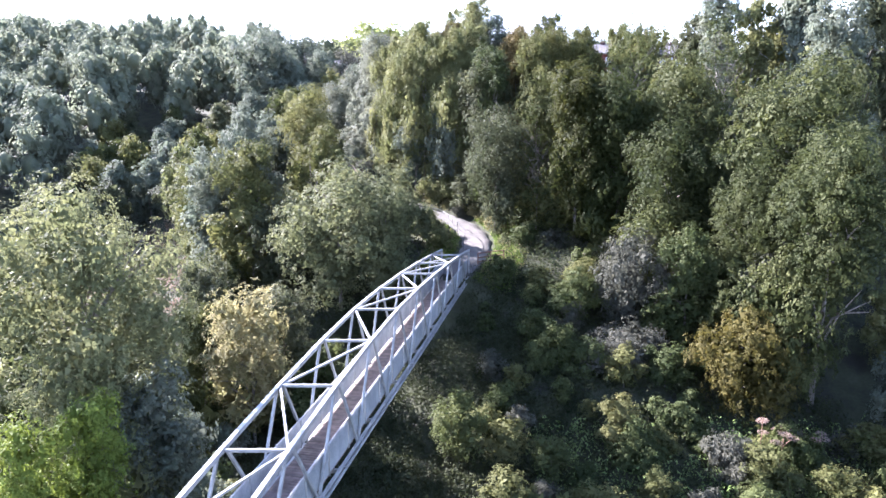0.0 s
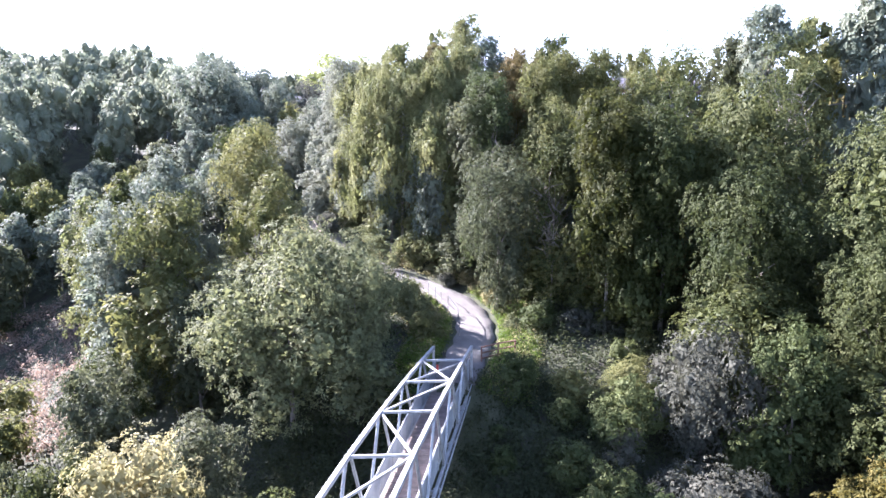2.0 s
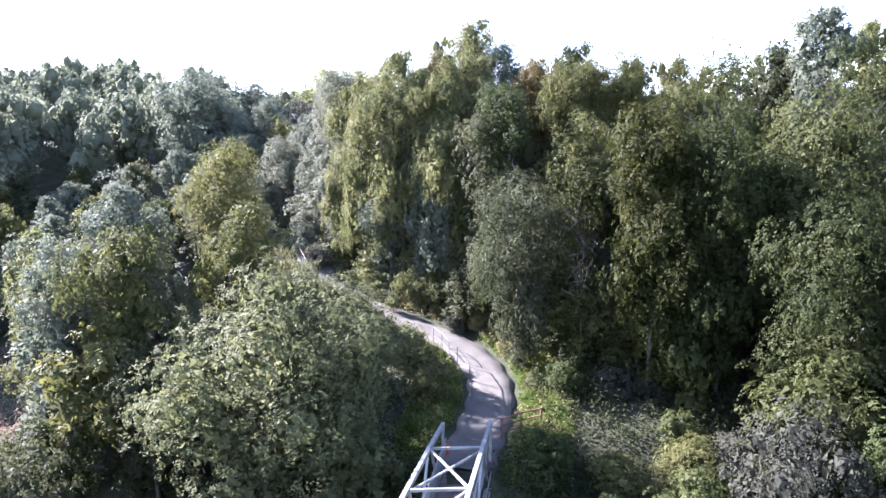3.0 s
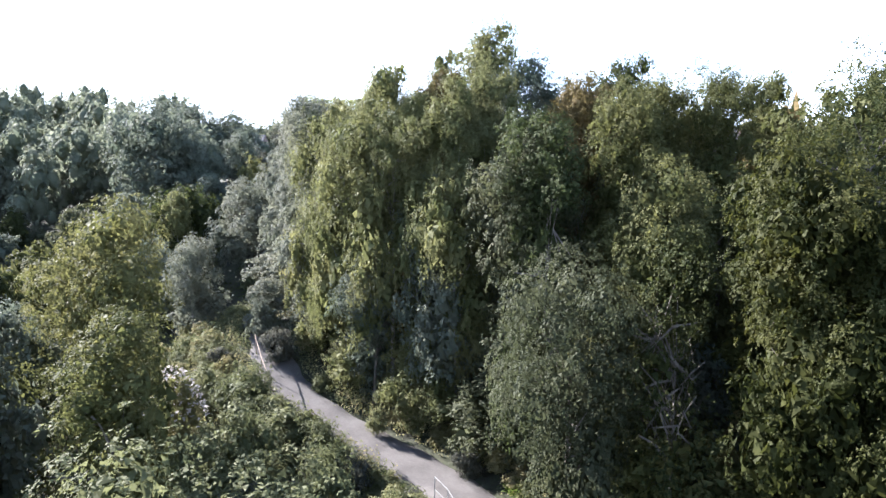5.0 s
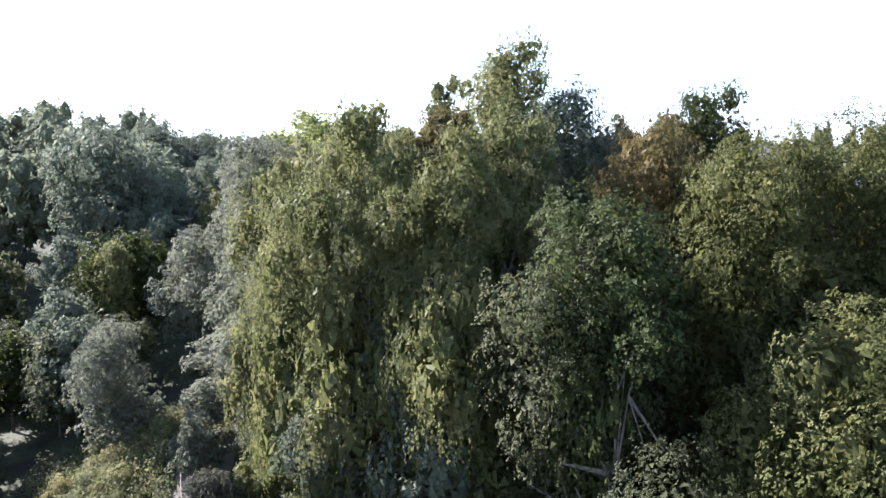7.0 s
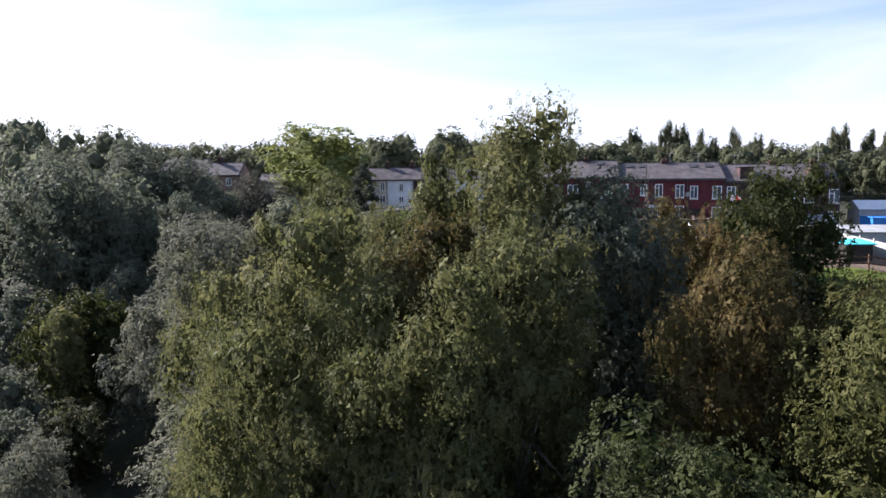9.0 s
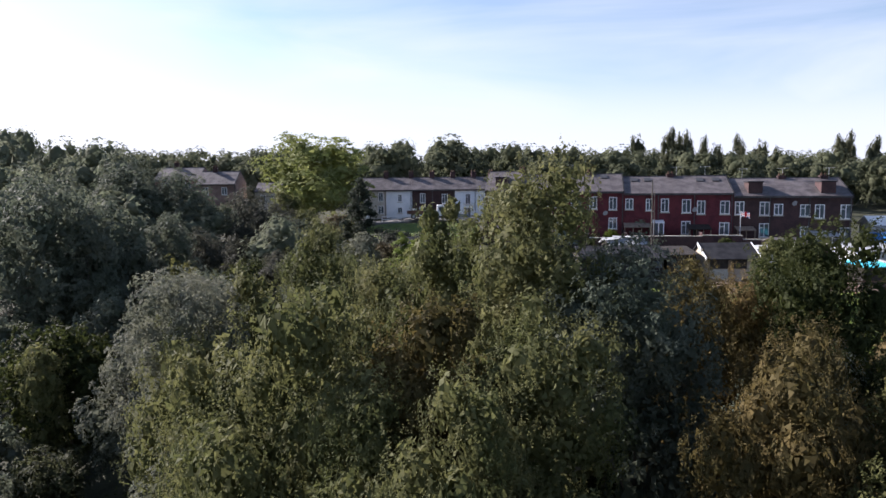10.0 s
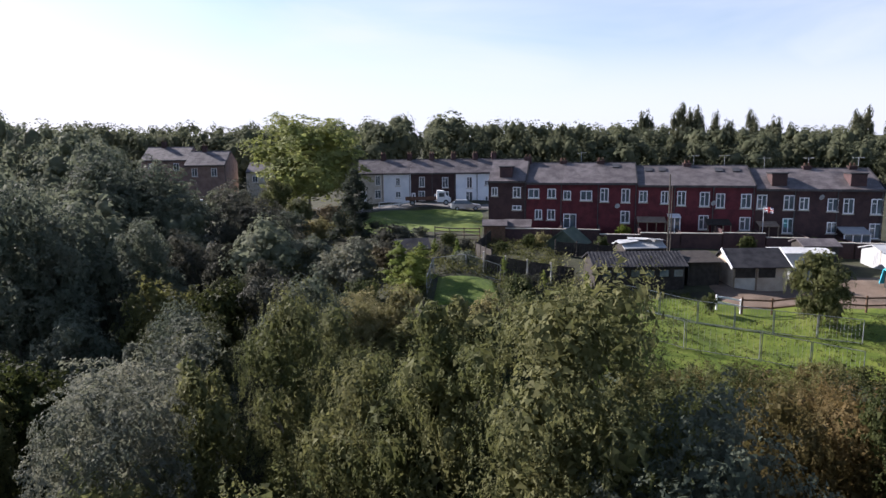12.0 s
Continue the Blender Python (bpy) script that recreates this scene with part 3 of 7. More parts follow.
SHRUBBY = {"shrub", "greyshrub", "cream", "hedge", "flower"}


def tree(kind, x, y, top, r, tall=0.0, detail="", form=""):
    """One tree or bush: where it stands, the height of its top above datum (or how tall it is), and its crown's radius."""
    shown = kind
    kind = {"greyround": "greyshrub", "willowtree": "birch", "flower": "cream"}.get(kind, kind)
    zg = ground_z(x, y)
    h = tall or max(top - zg, 0.8 * r)
    shape = FORM[kind][0]
    if shape == "dome" and h / r > 1.7:
        shape = "round"
    if shown == "birch" and x < 1.5:
        shape = "spire"
    shape = form or shape
    if h > 4:
        r = max(r, (0.115 if shape in ("weep", "spire") else 0.13) * h)
    size = "S" if r < 1.9 else "M" if r < 3.2 else "L"
    size = size.lower() if detail == "far" else size + {"near": "N", "nearest": "X", "giant": "G", "hidden": "H"}.get(detail, "")
    v = int(rng.integers(0, 3))
    key = (kind, size, v, shape)
    if key not in MESHES:
        seed = sum(ord(ch) for ch in kind + shape) * 10 + v + ord(size[0]) + 3 * len(size)
        vv, ff, _ = crown_arrays(kind, size, seed, shape)
        MESHES[key] = raw_mesh("crown", vv, ff, LEAF[LEAF_OF.get(kind, kind)]), trunk_mesh(kind, seed + 1, 26 if kind == "sparse" else 6 if size[-1] in "NXG" else 0 if size[-1] == "H" else 3)
    crown_me, trunk_me = MESHES[key]
    hc = min(h if shape == "dome" else h * 0.97, ASPECT[shape] * r * 1.12)
    text, cat = TREE_LABEL[shown]
    if cat == "tree" and (form == "dome" or detail == "hidden" and r < 2.15):
        text, cat = "low leafy bush on the wooded bank", "bush"
    ob = thing({"conifer": "conifer", "bush": "bush"}.get(cat, "tree"), pose(x, y, zg - 0.05, 0, 0, rng.uniform(0, 360)), text, cat, "woodland shrubs" if kind in SHRUBBY else "woodland trees")
    c = new("crown", crown_me)
    c.parent = ob
    c.matrix_basis = pose(0, 0, h - hc) @ Matrix.Diagonal((r, r * rng.uniform(0.92, 1.08), hc / ASPECT[shape], 1))
    if h - hc > 0.16 * h and h > 4.5 and shape != "cone":
        # lower boughs, staggered round the trunk
        low = (kind, size, v, "bough")
        if low not in MESHES:
            vv, ff, _ = crown_arrays(kind, {"X": size[0], "G": size[0] + "N", "N": size[0].lower()}.get(size[-1], size), 77 + v + len(kind), "round", 0.8)
            MESHES[low] = raw_mesh("bough", vv, ff, LEAF[LEAF_OF.get(kind, kind)]), trunk_me
        n = 1 if detail in ("hidden", "far") else min(3, max(1, round((h - hc) / (1.25 * r))))
        for i in range(n):
            rb = min(r * (0.9 + 0.22 * ((v + i) % 2)), max(0.6 * r, float(path_near(x, y)[0]) - 1.2))
            z1 = h - hc * 0.62 - (h - hc * 0.62 - 1.6 * rb) * i / max(1, n - 1) if n > 1 else max(h - hc * 0.6, 1.5 * rb)
            hb = min(z1, max(2.1 * rb, 1.5 * h / (n + 1))) if n > 1 else z1
            a = v + i * 2.4 + x
            b = tagged(new("bough", MESHES[low][0]), kind="stuff")
            b.parent = ob
            b.matrix_basis = pose(math.cos(a) * 0.42 * rb, math.sin(a) * 0.42 * rb, z1 - hb, 0, 0, 130 * (i + 1)) @ Matrix.Diagonal((rb, rb, hb / ASPECT["round"], 1))
    t = new("trunk", trunk_me)
    t.parent = ob
    thick = min(r, 0.28 * h)
    t.matrix_basis = Matrix.Diagonal((thick, thick, h * 0.95, 1))
    PLACED.append((x, y, r))
    if shown == "flower":
        rs = np.random.default_rng(3)
        a, k = rs.uniform(0, 6.3, 420), rs.uniform(0, 1, 420) ** 0.5
        p = np.stack([np.cos(a) * k * r * 0.9, np.sin(a) * k * r * 0.9, h * (1.0 - 0.45 * k ** 2) + rs.normal(size=420) * 0.1], 1)
        vv, ff = leaves(p, np.array([[0, 0, 1.0]]) + rs.normal(size=(420, 3)) * 0.5, 0.22, 0.2, rs)
        b = new("blossom", raw_mesh("blossom", vv, ff, LEAF["blossom"]))
        b.parent = ob
        tagged(b, "white blossom heads")
    return ob


FAR_V, FAR_F, FAR_MESH = {}, {}, {}


def far_tree(group, kind, x, y, tall, r):
    """Adds a distant tree to a wood that is one object."""
    shape = FORM[kind][0]
    v = int(rng.integers(0, 5))
    if (kind, v) not in FAR_MESH:
        FAR_MESH[kind, v] = crown_arrays(kind, "F", 500 + 17 * v + len(kind), shape)
    vv, ff, _ = FAR_MESH[kind, v]
    a = rng.uniform(0, 6.283)
    hc = min(tall, ASPECT[shape] * r * (3.0 if kind == "poplar" else 1.3))
    q = np.stack([(vv[:, 0] * math.cos(a) - vv[:, 1] * math.sin(a)) * r + x, (vv[:, 0] * math.sin(a) + vv[:, 1] * math.cos(a)) * r + y,
                  vv[:, 2] * hc / ASPECT[shape] + ground_z(x, y) + tall - hc], 1)
    n = sum(len(b) for b in FAR_V.get(group, []))
    FAR_V.setdefault(group, []).append(q)
    FAR_F.setdefault(group, []).append(ff + n)


def tufts(name, x, y, size, tall, per, leaf_len, leaf_wide, mat, label, category, up=0.6, seed=1, lift=0.0):
    """Low plants as one object: at each place a tuft of leaves of its own width and height."""
    rs = np.random.default_rng(seed)
    n = len(x)
    z = height(x, y)
    k = np.repeat(np.arange(n), per)
    a, rr = rs.uniform(0, 6.283, n * per), rs.uniform(0, 1, n * per) ** 0.5
    s, t = np.broadcast_to(size, n)[k], np.broadcast_to(tall, n)[k]
    p = np.stack([x[k] + np.cos(a) * rr * s, y[k] + np.sin(a) * rr * s, z[k] + lift + t * rs.uniform(0.1, 1.0, n * per) * (1.05 - 0.75 * rr ** 2)], 1)
    nr = np.stack([np.cos(a) * rr, np.sin(a) * rr, np.full(n * per, up)], 1) + rs.normal(size=(n * per, 3)) * 0.45
    v, f_ = leaves(p, nr, leaf_len, leaf_wide, rs, -0.6)
    ob = new(name, raw_mesh(name, v, f_, mat))
    return tagged(ob, label, category, kind="stuff")



# ---- the footbridge ----
BRIDGE_END, BRIDGE_LEAN = (0.93, 49.2), 0.214     # where the deck meets the path, and how far it runs to the side for each metre ahead
HALF = 1.02


def on_bridge(y, side, z):
    return Vector((BRIDGE_END[0] + BRIDGE_LEAN * (y - BRIDGE_END[1]) + side, y, z))


def top_z(y):
    return 2.82 - 0.0115 * abs(y - 29.5) ** 1.65


DECK_Z, BOTTOM_Z = -0.62, -0.85
NODES = [45.95 - 3.93 * i for i in range(11)]
Y_FAR, Y_NEAR = 49.2, 3.2


def footbridge():
    b = thing("footbridge", None, "galvanised steel truss footbridge with overhead bracing", "bridge")
    for side in (-HALF, HALF):
        ys = [Y_FAR] + NODES + [Y_NEAR]
        for y0, y1 in zip(ys, ys[1:]):
            part("top_chord", beam(bmesh.new(), on_bridge(y0, side, top_z(y0)), on_bridge(y1 - 0.02, side, top_z(y1)), 0.16, bevel=0.012), STEEL, b)
        part("bottom_chord", beam(bmesh.new(), on_bridge(Y_FAR + 0.4, side, BOTTOM_Z), on_bridge(Y_NEAR, side, BOTTOM_Z), 0.15, bevel=0.012), STEEL, b)
        part("end_post", beam(bmesh.new(), on_bridge(Y_FAR - 0.06, side, top_z(Y_FAR)), on_bridge(Y_FAR - 0.02, side, BOTTOM_Z), 0.12, bevel=0.01), STEEL, b)
        for y in NODES:
            for dy in (1.965, -1.965):
                yb = min(y + dy, Y_FAR)
                part("diagonal", beam(bmesh.new(), on_bridge(y + 0.12 * dy, side, top_z(y) - 0.06), on_bridge(yb, side, BOTTOM_Z + 0.06), 0.09, 0.11, bevel=0.008), STEEL, b)
        # parapet of sheet panels with a rail
        inner = side * 0.88
        y = Y_FAR - 0.1
        while y - 1.9 > Y_NEAR:
            bm = beam(bmesh.new(), on_bridge(y, inner, DECK_Z + 0.62), on_bridge(y - 1.86, inner, DECK_Z + 0.62), 0.03, 1.05)
            part("parapet_panel", bm, PANEL, b)
            part("parapet_post", beam(bmesh.new(), on_bridge(y - 1.91, inner * 1.02, DECK_Z), on_bridge(y - 1.91, inner * 1.02, DECK_Z + 1.24), 0.06, bevel=0.006), STEEL, b)
            part("bracket", beam(bmesh.new(), on_bridge(y - 1.0, side * 1.16, BOTTOM_Z + 0.02), on_bridge(y - 1.0, inner, BOTTOM_Z + 0.02), 0.07, 0.09), STEEL, b)
            y -= 1.965
        part("handrail", beam(bmesh.new(), on_bridge(Y_FAR, inner * 0.99, DECK_Z + 1.2), on_bridge(Y_NEAR, inner * 0.99, DECK_Z + 1.2), 0.06, 0.05, bevel=0.01), STEEL, b)
        part("edge_rail", beam(bmesh.new(), on_bridge(Y_FAR, side * 1.17, BOTTOM_Z), on_bridge(Y_NEAR, side * 1.17, BOTTOM_Z), 0.05, 0.1), STEEL, b)
        part("kick_rail", beam(bmesh.new(), on_bridge(Y_FAR, side * 1.12, BOTTOM_Z + 0.3), on_bridge(Y_NEAR, side * 1.12, BOTTOM_Z + 0.3), 0.05), STEEL, b)
    for i, y in enumerate(NODES):
        part("cross_beam", beam(bmesh.new(), on_bridge(y, -HALF + 0.08, top_z(y)), on_bridge(y, HALF - 0.08, top_z(y)), 0.1, bevel=0.008), STEEL, b)
        part("floor_beam", beam(bmesh.new(), on_bridge(y, -HALF + 0.07, BOTTOM_Z), on_bridge(y, HALF - 0.07, BOTTOM_Z), 0.1, 0.16), STEEL, b)
        if i + 1 < len(NODES):
            s = -HALF if i % 2 == 0 else HALF
            y2 = NODES[i + 1]
            s *= 0.93
            part("brace", beam(bmesh.new(), on_bridge(y - 0.1, s, top_z(y) - 0.012), on_bridge(y2 + 0.1, -s, top_z(y2) - 0.012), 0.085, 0.08, bevel=0.006), STEEL, b)
            if i == 0:
                part("brace", beam(bmesh.new(), on_bridge(y - 0.1, -s, top_z(y) - 0.095), on_bridge(y2 + 0.1, s, top_z(y2) - 0.095), 0.085, 0.08, bevel=0.006), STEEL, b)
    # concrete bank seats
    for y0, y1 in ((48.9, 50.1), (2.2, 3.6)):
        bm = beam(bmesh.new(), on_bridge((y0 + y1) / 2, -1.35, -1.35), on_bridge((y0 + y1) / 2, 1.35, -1.35), y1 - y0, 0.84)
        part("bank_seat", bm, STONE_WALL, b, "stained concrete bank seat")
    return b


bridge = footbridge()
plank_me = None
deck_n = 0
yy = Y_FAR + 0.1
lean_deg = -math.degrees(math.atan(BRIDGE_LEAN))
while yy > Y_NEAR:
    if plank_me is None:
        bm = box(bmesh.new(), (-0.84, -0.072, -0.05), (0.84, 0.072, 0))
        plank_me = bpy.data.meshes.new("plank")
        bm.to_mesh(plank_me)
        bm.free()
        plank_me.materials.append(DECK)
    pl = new("plank", plank_me)
    pl.parent = bridge
    pl.matrix_basis = Matrix.Translation(on_bridge(yy, 0, DECK_Z + 0.003 * (deck_n % 3))) @ pose(0, 0, 0, 0, 0, lean_deg)
    yy -= 0.16
    deck_n += 1


def rail(points, heights, mat, name, label, rows=(1.0, 0.5), r=0.035, category="railing"):
    """A railing along points on the ground, with posts and horizontal bars."""
    b = thing(name, None, label, category)
    g = [Vector((x, y, ground_z(x, y))) for x, y in points]
    for p in g:
        part("post", beam(bmesh.new(), p - Vector((0, 0, 0.2)), p + Vector((0, 0, heights)), r * 2.2), mat, b)
    for p, q in zip(g, g[1:]):
        for k in rows:
            part("rail", beam(bmesh.new(), p + Vector((0, 0, heights * k)), q + Vector((0, 0, heights * k)), r * 1.8), mat, b)
    return b


rail([(1.75, 55.6), (1.85, 58.0), (1.3, 60.2)], 1.1, DARK_STEEL, "handrail", "dark tubular steel handrail beside the path", (1.0,), 0.02)
rail([(0.85, 60.9), (0.5, 62.0), (0.0, 62.9)], 1.1, STEEL, "handrail", "pale galvanised handrail beside the path", (1.0, 0.5), 0.016)
rail([(-8.4, 70.8), (-9.2, 72.8), (-10.0, 75.0), (-10.7, 77.2)], 0.95, WOOD, "handrail", "weathered single wooden rail beside the path", (1.0,), 0.02)
rail([(2.75, 51.6), (3.8, 52.2), (4.9, 52.9)], 1.0, BROWN_RAIL, "wooden_fence", "dark weathered three-rail wooden fence beside the bridge", (0.95, 0.6, 0.28), 0.04, "fence")

# ---- houses ----
PINK_BRICK = material("pink_brick", [(0.17, 0.11, 0.095), (0.26, 0.18, 0.155)], 1.3, 0.85, fine=0.8, bump=0.2)
HOUSE_LABEL = {"red": "red brick terraced house with a slate roof", "brown": "dark brown brick terraced house with a slate roof",
               "white": "white-painted terraced house with a slate roof", "stone": "pale stone terraced house with a slate roof", "dark": "dark brick terraced house with a slate roof",
               "plain": "pale pinkish-brick gabled house with a pale slate roof"}
HOUSE_WALL = {"red": BRICK, "brown": BRICK_BROWN, "white": RENDER_WALL, "stone": STONE_WALL, "dark": BRICK_BROWN, "plain": PINK_BRICK}


def window(parent, x0, x1, z0, z1, yf, door=False):
    """A framed window proud of its wall, with a sill, a mullion and a pane in each half."""
    if door:
        d = part("door", box(bmesh.new(), (x0, yf - 0.03, z0), (x1, yf + 0.05, z1), bevel=0.01), WHITE, parent, "white panelled door")
        part("door_glass", box(bmesh.new(), (x0 + 0.2, yf - 0.045, z0 + (z1 - z0) * 0.55), (x1 - 0.2, yf - 0.034, z1 - 0.2)), GLASS, d)
        return d
    w = part("window", box(box(box(box(bmesh.new(), (x0, yf - 0.06, z0), (x0 + 0.09, yf + 0.04, z1)), (x1 - 0.09, yf - 0.06, z0), (x1, yf + 0.04, z1)),
                           (x0 + 0.09, yf - 0.06, z1 - 0.09), (x1 - 0.09, yf + 0.04, z1)), (x0 + 0.09, yf - 0.06, z0), (x1 - 0.09, yf + 0.04, z0 + 0.09)), WHITE, parent)
    xm, zm = (x0 + x1) / 2, z0 + (z1 - z0) * 0.68
    part("mullion", box(bmesh.new(), (xm - 0.04, yf - 0.05, z0 + 0.09), (xm + 0.04, yf + 0.03, z1 - 0.09)), WHITE, w)
    for a, b in ((x0 + 0.09, xm - 0.04), (xm + 0.04, x1 - 0.09)):
        part("pane", box(bmesh.new(), (a, yf - 0.02, z0 + 0.09), (b, yf + 0.01, z1 - 0.09)), GLASS, w)
    if z1 - z0 > 1.2:
        part("transom", box(bmesh.new(), (x0 + 0.09, yf - 0.052, zm - 0.03), (xm - 0.045, yf - 0.022, zm + 0.03)), WHITE, w)
    part("sill", box(bmesh.new(), (x0 - 0.08, yf - 0.14, z0 - 0.12), (x1 + 0.08, yf - 0.002, z0 - 0.01)), STONE_WALL, w)
    return w


def gable(bm, x0, x1, yf, yr, yb, ze, zr, zb):
    """Walls of a house with two gables."""
    pts = [(yf, zb), (yf, ze), (yr, zr), (yb, ze), (yb, zb)]
    a = [bm.verts.new((x0, y, z)) for y, z in pts]
    b = [bm.verts.new((x1, y, z)) for y, z in pts]
    bm.faces.new(a)
    bm.faces.new(b[::-1])
    for i in range(5):
        bm.faces.new((a[i], b[i], b[(i + 1) % 5], a[(i + 1) % 5]))
    bmesh.ops.recalc_face_normals(bm, faces=bm.faces)
    return bm


def slope(bm, x0, x1, ya, za, yb, zb, t=0.14):
    """A roof slab from its eave to the ridge."""
    n = Vector((0, za - zb, yb - ya)).normalized() * t
    if n.z < 0:
        n = -n
    lo = [Vector((x0, ya, za)), Vector((x1, ya, za)), Vector((x1, yb, zb)), Vector((x0, yb, zb))]
    vs = [bm.verts.new(p) for p in lo] + [bm.verts.new(p + n) for p in lo]
    for q in ((3, 2, 1, 0), (4, 5, 6, 7), (0, 1, 5, 4), (1, 2, 6, 5), (2, 3, 7, 6), (3, 0, 4, 7)):
        bm.faces.new([vs[i] for i in q])
    bmesh.ops.recalc_face_normals(bm, faces=bm.faces)
    return bm


def house(kind, x0, x1, yf, eave, ridge, openings, doors=(), deep=9.0, chimney=0.5, turn=0.0, base=None, skylights=(), stack=True, step=True):
    """A terraced house: front wall at yf, with its windows given as x and z ranges."""
    h = thing("house", None, HOUSE_LABEL[kind], "house", "terraced houses")
    yr, yb = yf + deep / 2, yf + deep
    zb = base if base is not None else min(ground_z(x0, yf), ground_z(x1, yf)) - 0.4
    part("wall", gable(bmesh.new(), x0 + 0.003, x1 - 0.003, yf, yr, yb, eave, ridge, zb), HOUSE_WALL[kind], h)
    rise = (ridge - eave) / (yr - yf)
    roof = part("roof", slope(bmesh.new(), x0 + 0.004, x1 - 0.004, yf - 0.3, eave - 0.3 * rise + 0.02, yr, ridge + 0.02), SLATE, h)
    part("roof", slope(bmesh.new(), x0 + 0.004, x1 - 0.004, yb + 0.3, eave - 0.3 * rise + 0.02, yr, ridge + 0.02), SLATE, h)
    bm = bmesh.new()
    tube(bm, [(x0 + 0.01, yr, ridge + 0.12), (x1 - 0.01, yr, ridge + 0.12)], [0.13, 0.13], 6)
    part("ridge_tiles", bm, SLATE, roof)
    part("gutter", box(bmesh.new(), (x0 + 0.01, yf - 0.42, eave - 0.3 * rise - 0.08), (x1 - 0.01, yf - 0.3, eave - 0.3 * rise + 0.03)), DARK_STEEL, h)
    part("drainpipe", box(bmesh.new(), (x1 - 0.22, yf - 0.1, zb), (x1 - 0.13, yf - 0.005, eave - 0.2)), DARK_STEEL, h)
    if step:
        part("verge", slope(bmesh.new(), x1 - 0.12, x1 - 0.005, yf - 0.32, eave - 0.3 * rise + 0.1, yr, ridge + 0.1, 0.12), DARK_SLATE, roof)
    for o in openings:
        window(h, *o, yf)
    for o in doors:
        window(h, *o, yf, door=True)
    if stack:
        xc = x0 + (x1 - x0) * chimney
        tall = 0.3 if kind in ("red", "brown") else 0.95
        c = part("chimney", box(box(bmesh.new(), (xc - 0.4, yr - 0.35, ridge - 0.4), (xc + 0.4, yr + 0.35, ridge + tall)), (xc - 0.46, yr - 0.41, ridge + tall), (xc + 0.46, yr + 0.41, ridge + tall + 0.13)), BRICK_BROWN, h)
        for k in (-0.2, 0.2):
            part("chimney_pot", tube(bmesh.new(), [(xc + k, yr, ridge + tall + 0.13), (xc + k, yr, ridge + tall + 0.45)], [0.12, 0.1], 8), BROWN_RAIL, c)
    for xs, ys in skylights:
        z = eave + (ys - yf) * rise + 0.2
        part("skylight", slope(bmesh.new(), xs - 0.4, xs + 0.4, ys - 0.45, z - 0.45 * rise, ys + 0.45, z + 0.45 * rise, 0.08), DARK_STEEL, roof, "small dark roof window")
    return h

TERRACE = pose(13.1, 138.5, 0, 0, 0, -14)


def stand(h, m):
    h.matrix_basis = m
    return h


def t_house(kind, u0, u1, eave, ridge, openings, base, **kw):
    return stand(house(kind, u0, u1, 0.0, eave, ridge, openings, base=base, **kw), TERRACE)


t_house("brown", -4.35, 0.0, 20.6, 22.75, [(-4.0, -3.3, 18.9, 19.87), (-1.56, -0.65, 18.71, 19.92), (-1.61, -0.58, 17.31, 17.8)], 14.6, chimney=0.95)
t_house("red", 0.0, 4.05, 20.4, 22.3, [(0.19, 1.43, 18.68, 19.72), (2.35, 3.29, 18.67, 19.73), (0.96, 1.78, 16.26, 17.37), (2.34, 3.24, 16.22, 17.38)], 14.6, chimney=0.97, step=False)
t_house("red", 4.05, 8.1, 20.4, 22.3, [(4.1, 4.95, 18.53, 19.52), (5.99, 7.27, 18.45, 19.53), (4.15, 5.6, 15.3, 16.93)], 14.6, stack=False, step=False)
t_house("red", 8.1, 12.15, 20.4, 22.3, [(8.15, 9.05, 18.31, 19.81), (10.42, 11.34, 18.25, 19.76), (10.4, 11.39, 15.97, 17.32)], 14.6, chimney=0.03, skylights=[(9.9, 3.6)])
t_house("red", 12.15, 16.2, 20.15, 21.95, [(12.3, 13.2, 18.29, 19.56), (14.61, 15.39, 18.16, 19.54)], 14.2, stack=False, step=False, skylights=[(13.5, 3.4), (15.0, 3.4)])
t_house("red", 16.2, 20.2, 20.15, 21.95, [(16.3, 17.2, 17.97, 19.54), (18.64, 19.64, 17.9, 19.46), (18.62, 19.63, 15.38, 16.94)], 14.2, chimney=0.4, step=False)
t_house("red", 20.2, 24.25, 20.15, 21.95, [(20.3, 21.2, 17.75, 19.3), (22.81, 23.86, 17.74, 19.28), (22.78, 23.87, 15.35, 16.79)], 14.2, stack=False, skylights=[(21.0, 3.3), (22.8, 3.3)])
t_house("brown", 24.25, 28.3, 19.8, 21.62, [(24.4, 25.4, 17.69, 19.19), (27.04, 28.1, 17.62, 19.16), (27.05, 28.12, 15.12, 16.71)], 13.8, stack=False, step=False)
t_house("brown", 28.3, 32.4, 19.8, 21.62, [(28.56, 29.5, 17.64, 18.92), (31.28, 32.31, 17.51, 18.84), (31.37, 32.3, 15.2, 16.37)], 13.8, chimney=0.5, step=False)
t_house("brown", 32.4, 36.6, 19.8, 21.62, [(32.79, 33.8, 17.29, 18.85), (35.4, 36.5, 17.23, 18.83), (35.4, 36.5, 14.68, 16.28)], 13.8, chimney=0.6)


def rear_dormer(u, w, y, z0, z1, roof_z):
    """A brick box dormer on the front slope."""
    d = thing("dormer", TERRACE, "dark brick box dormer on a slate roof", "dormer")
    part("wall", box(bmesh.new(), (u - w / 2, y, z0), (u + w / 2, y + 2.2, z1)), BRICK_BROWN, d)
    part("roof", box(bmesh.new(), (u - w / 2 - 0.1, y - 0.1, z1 + 0.003), (u + w / 2 + 0.1, y + 2.3, z1 + 0.12)), DARK_SLATE, d)
    return d


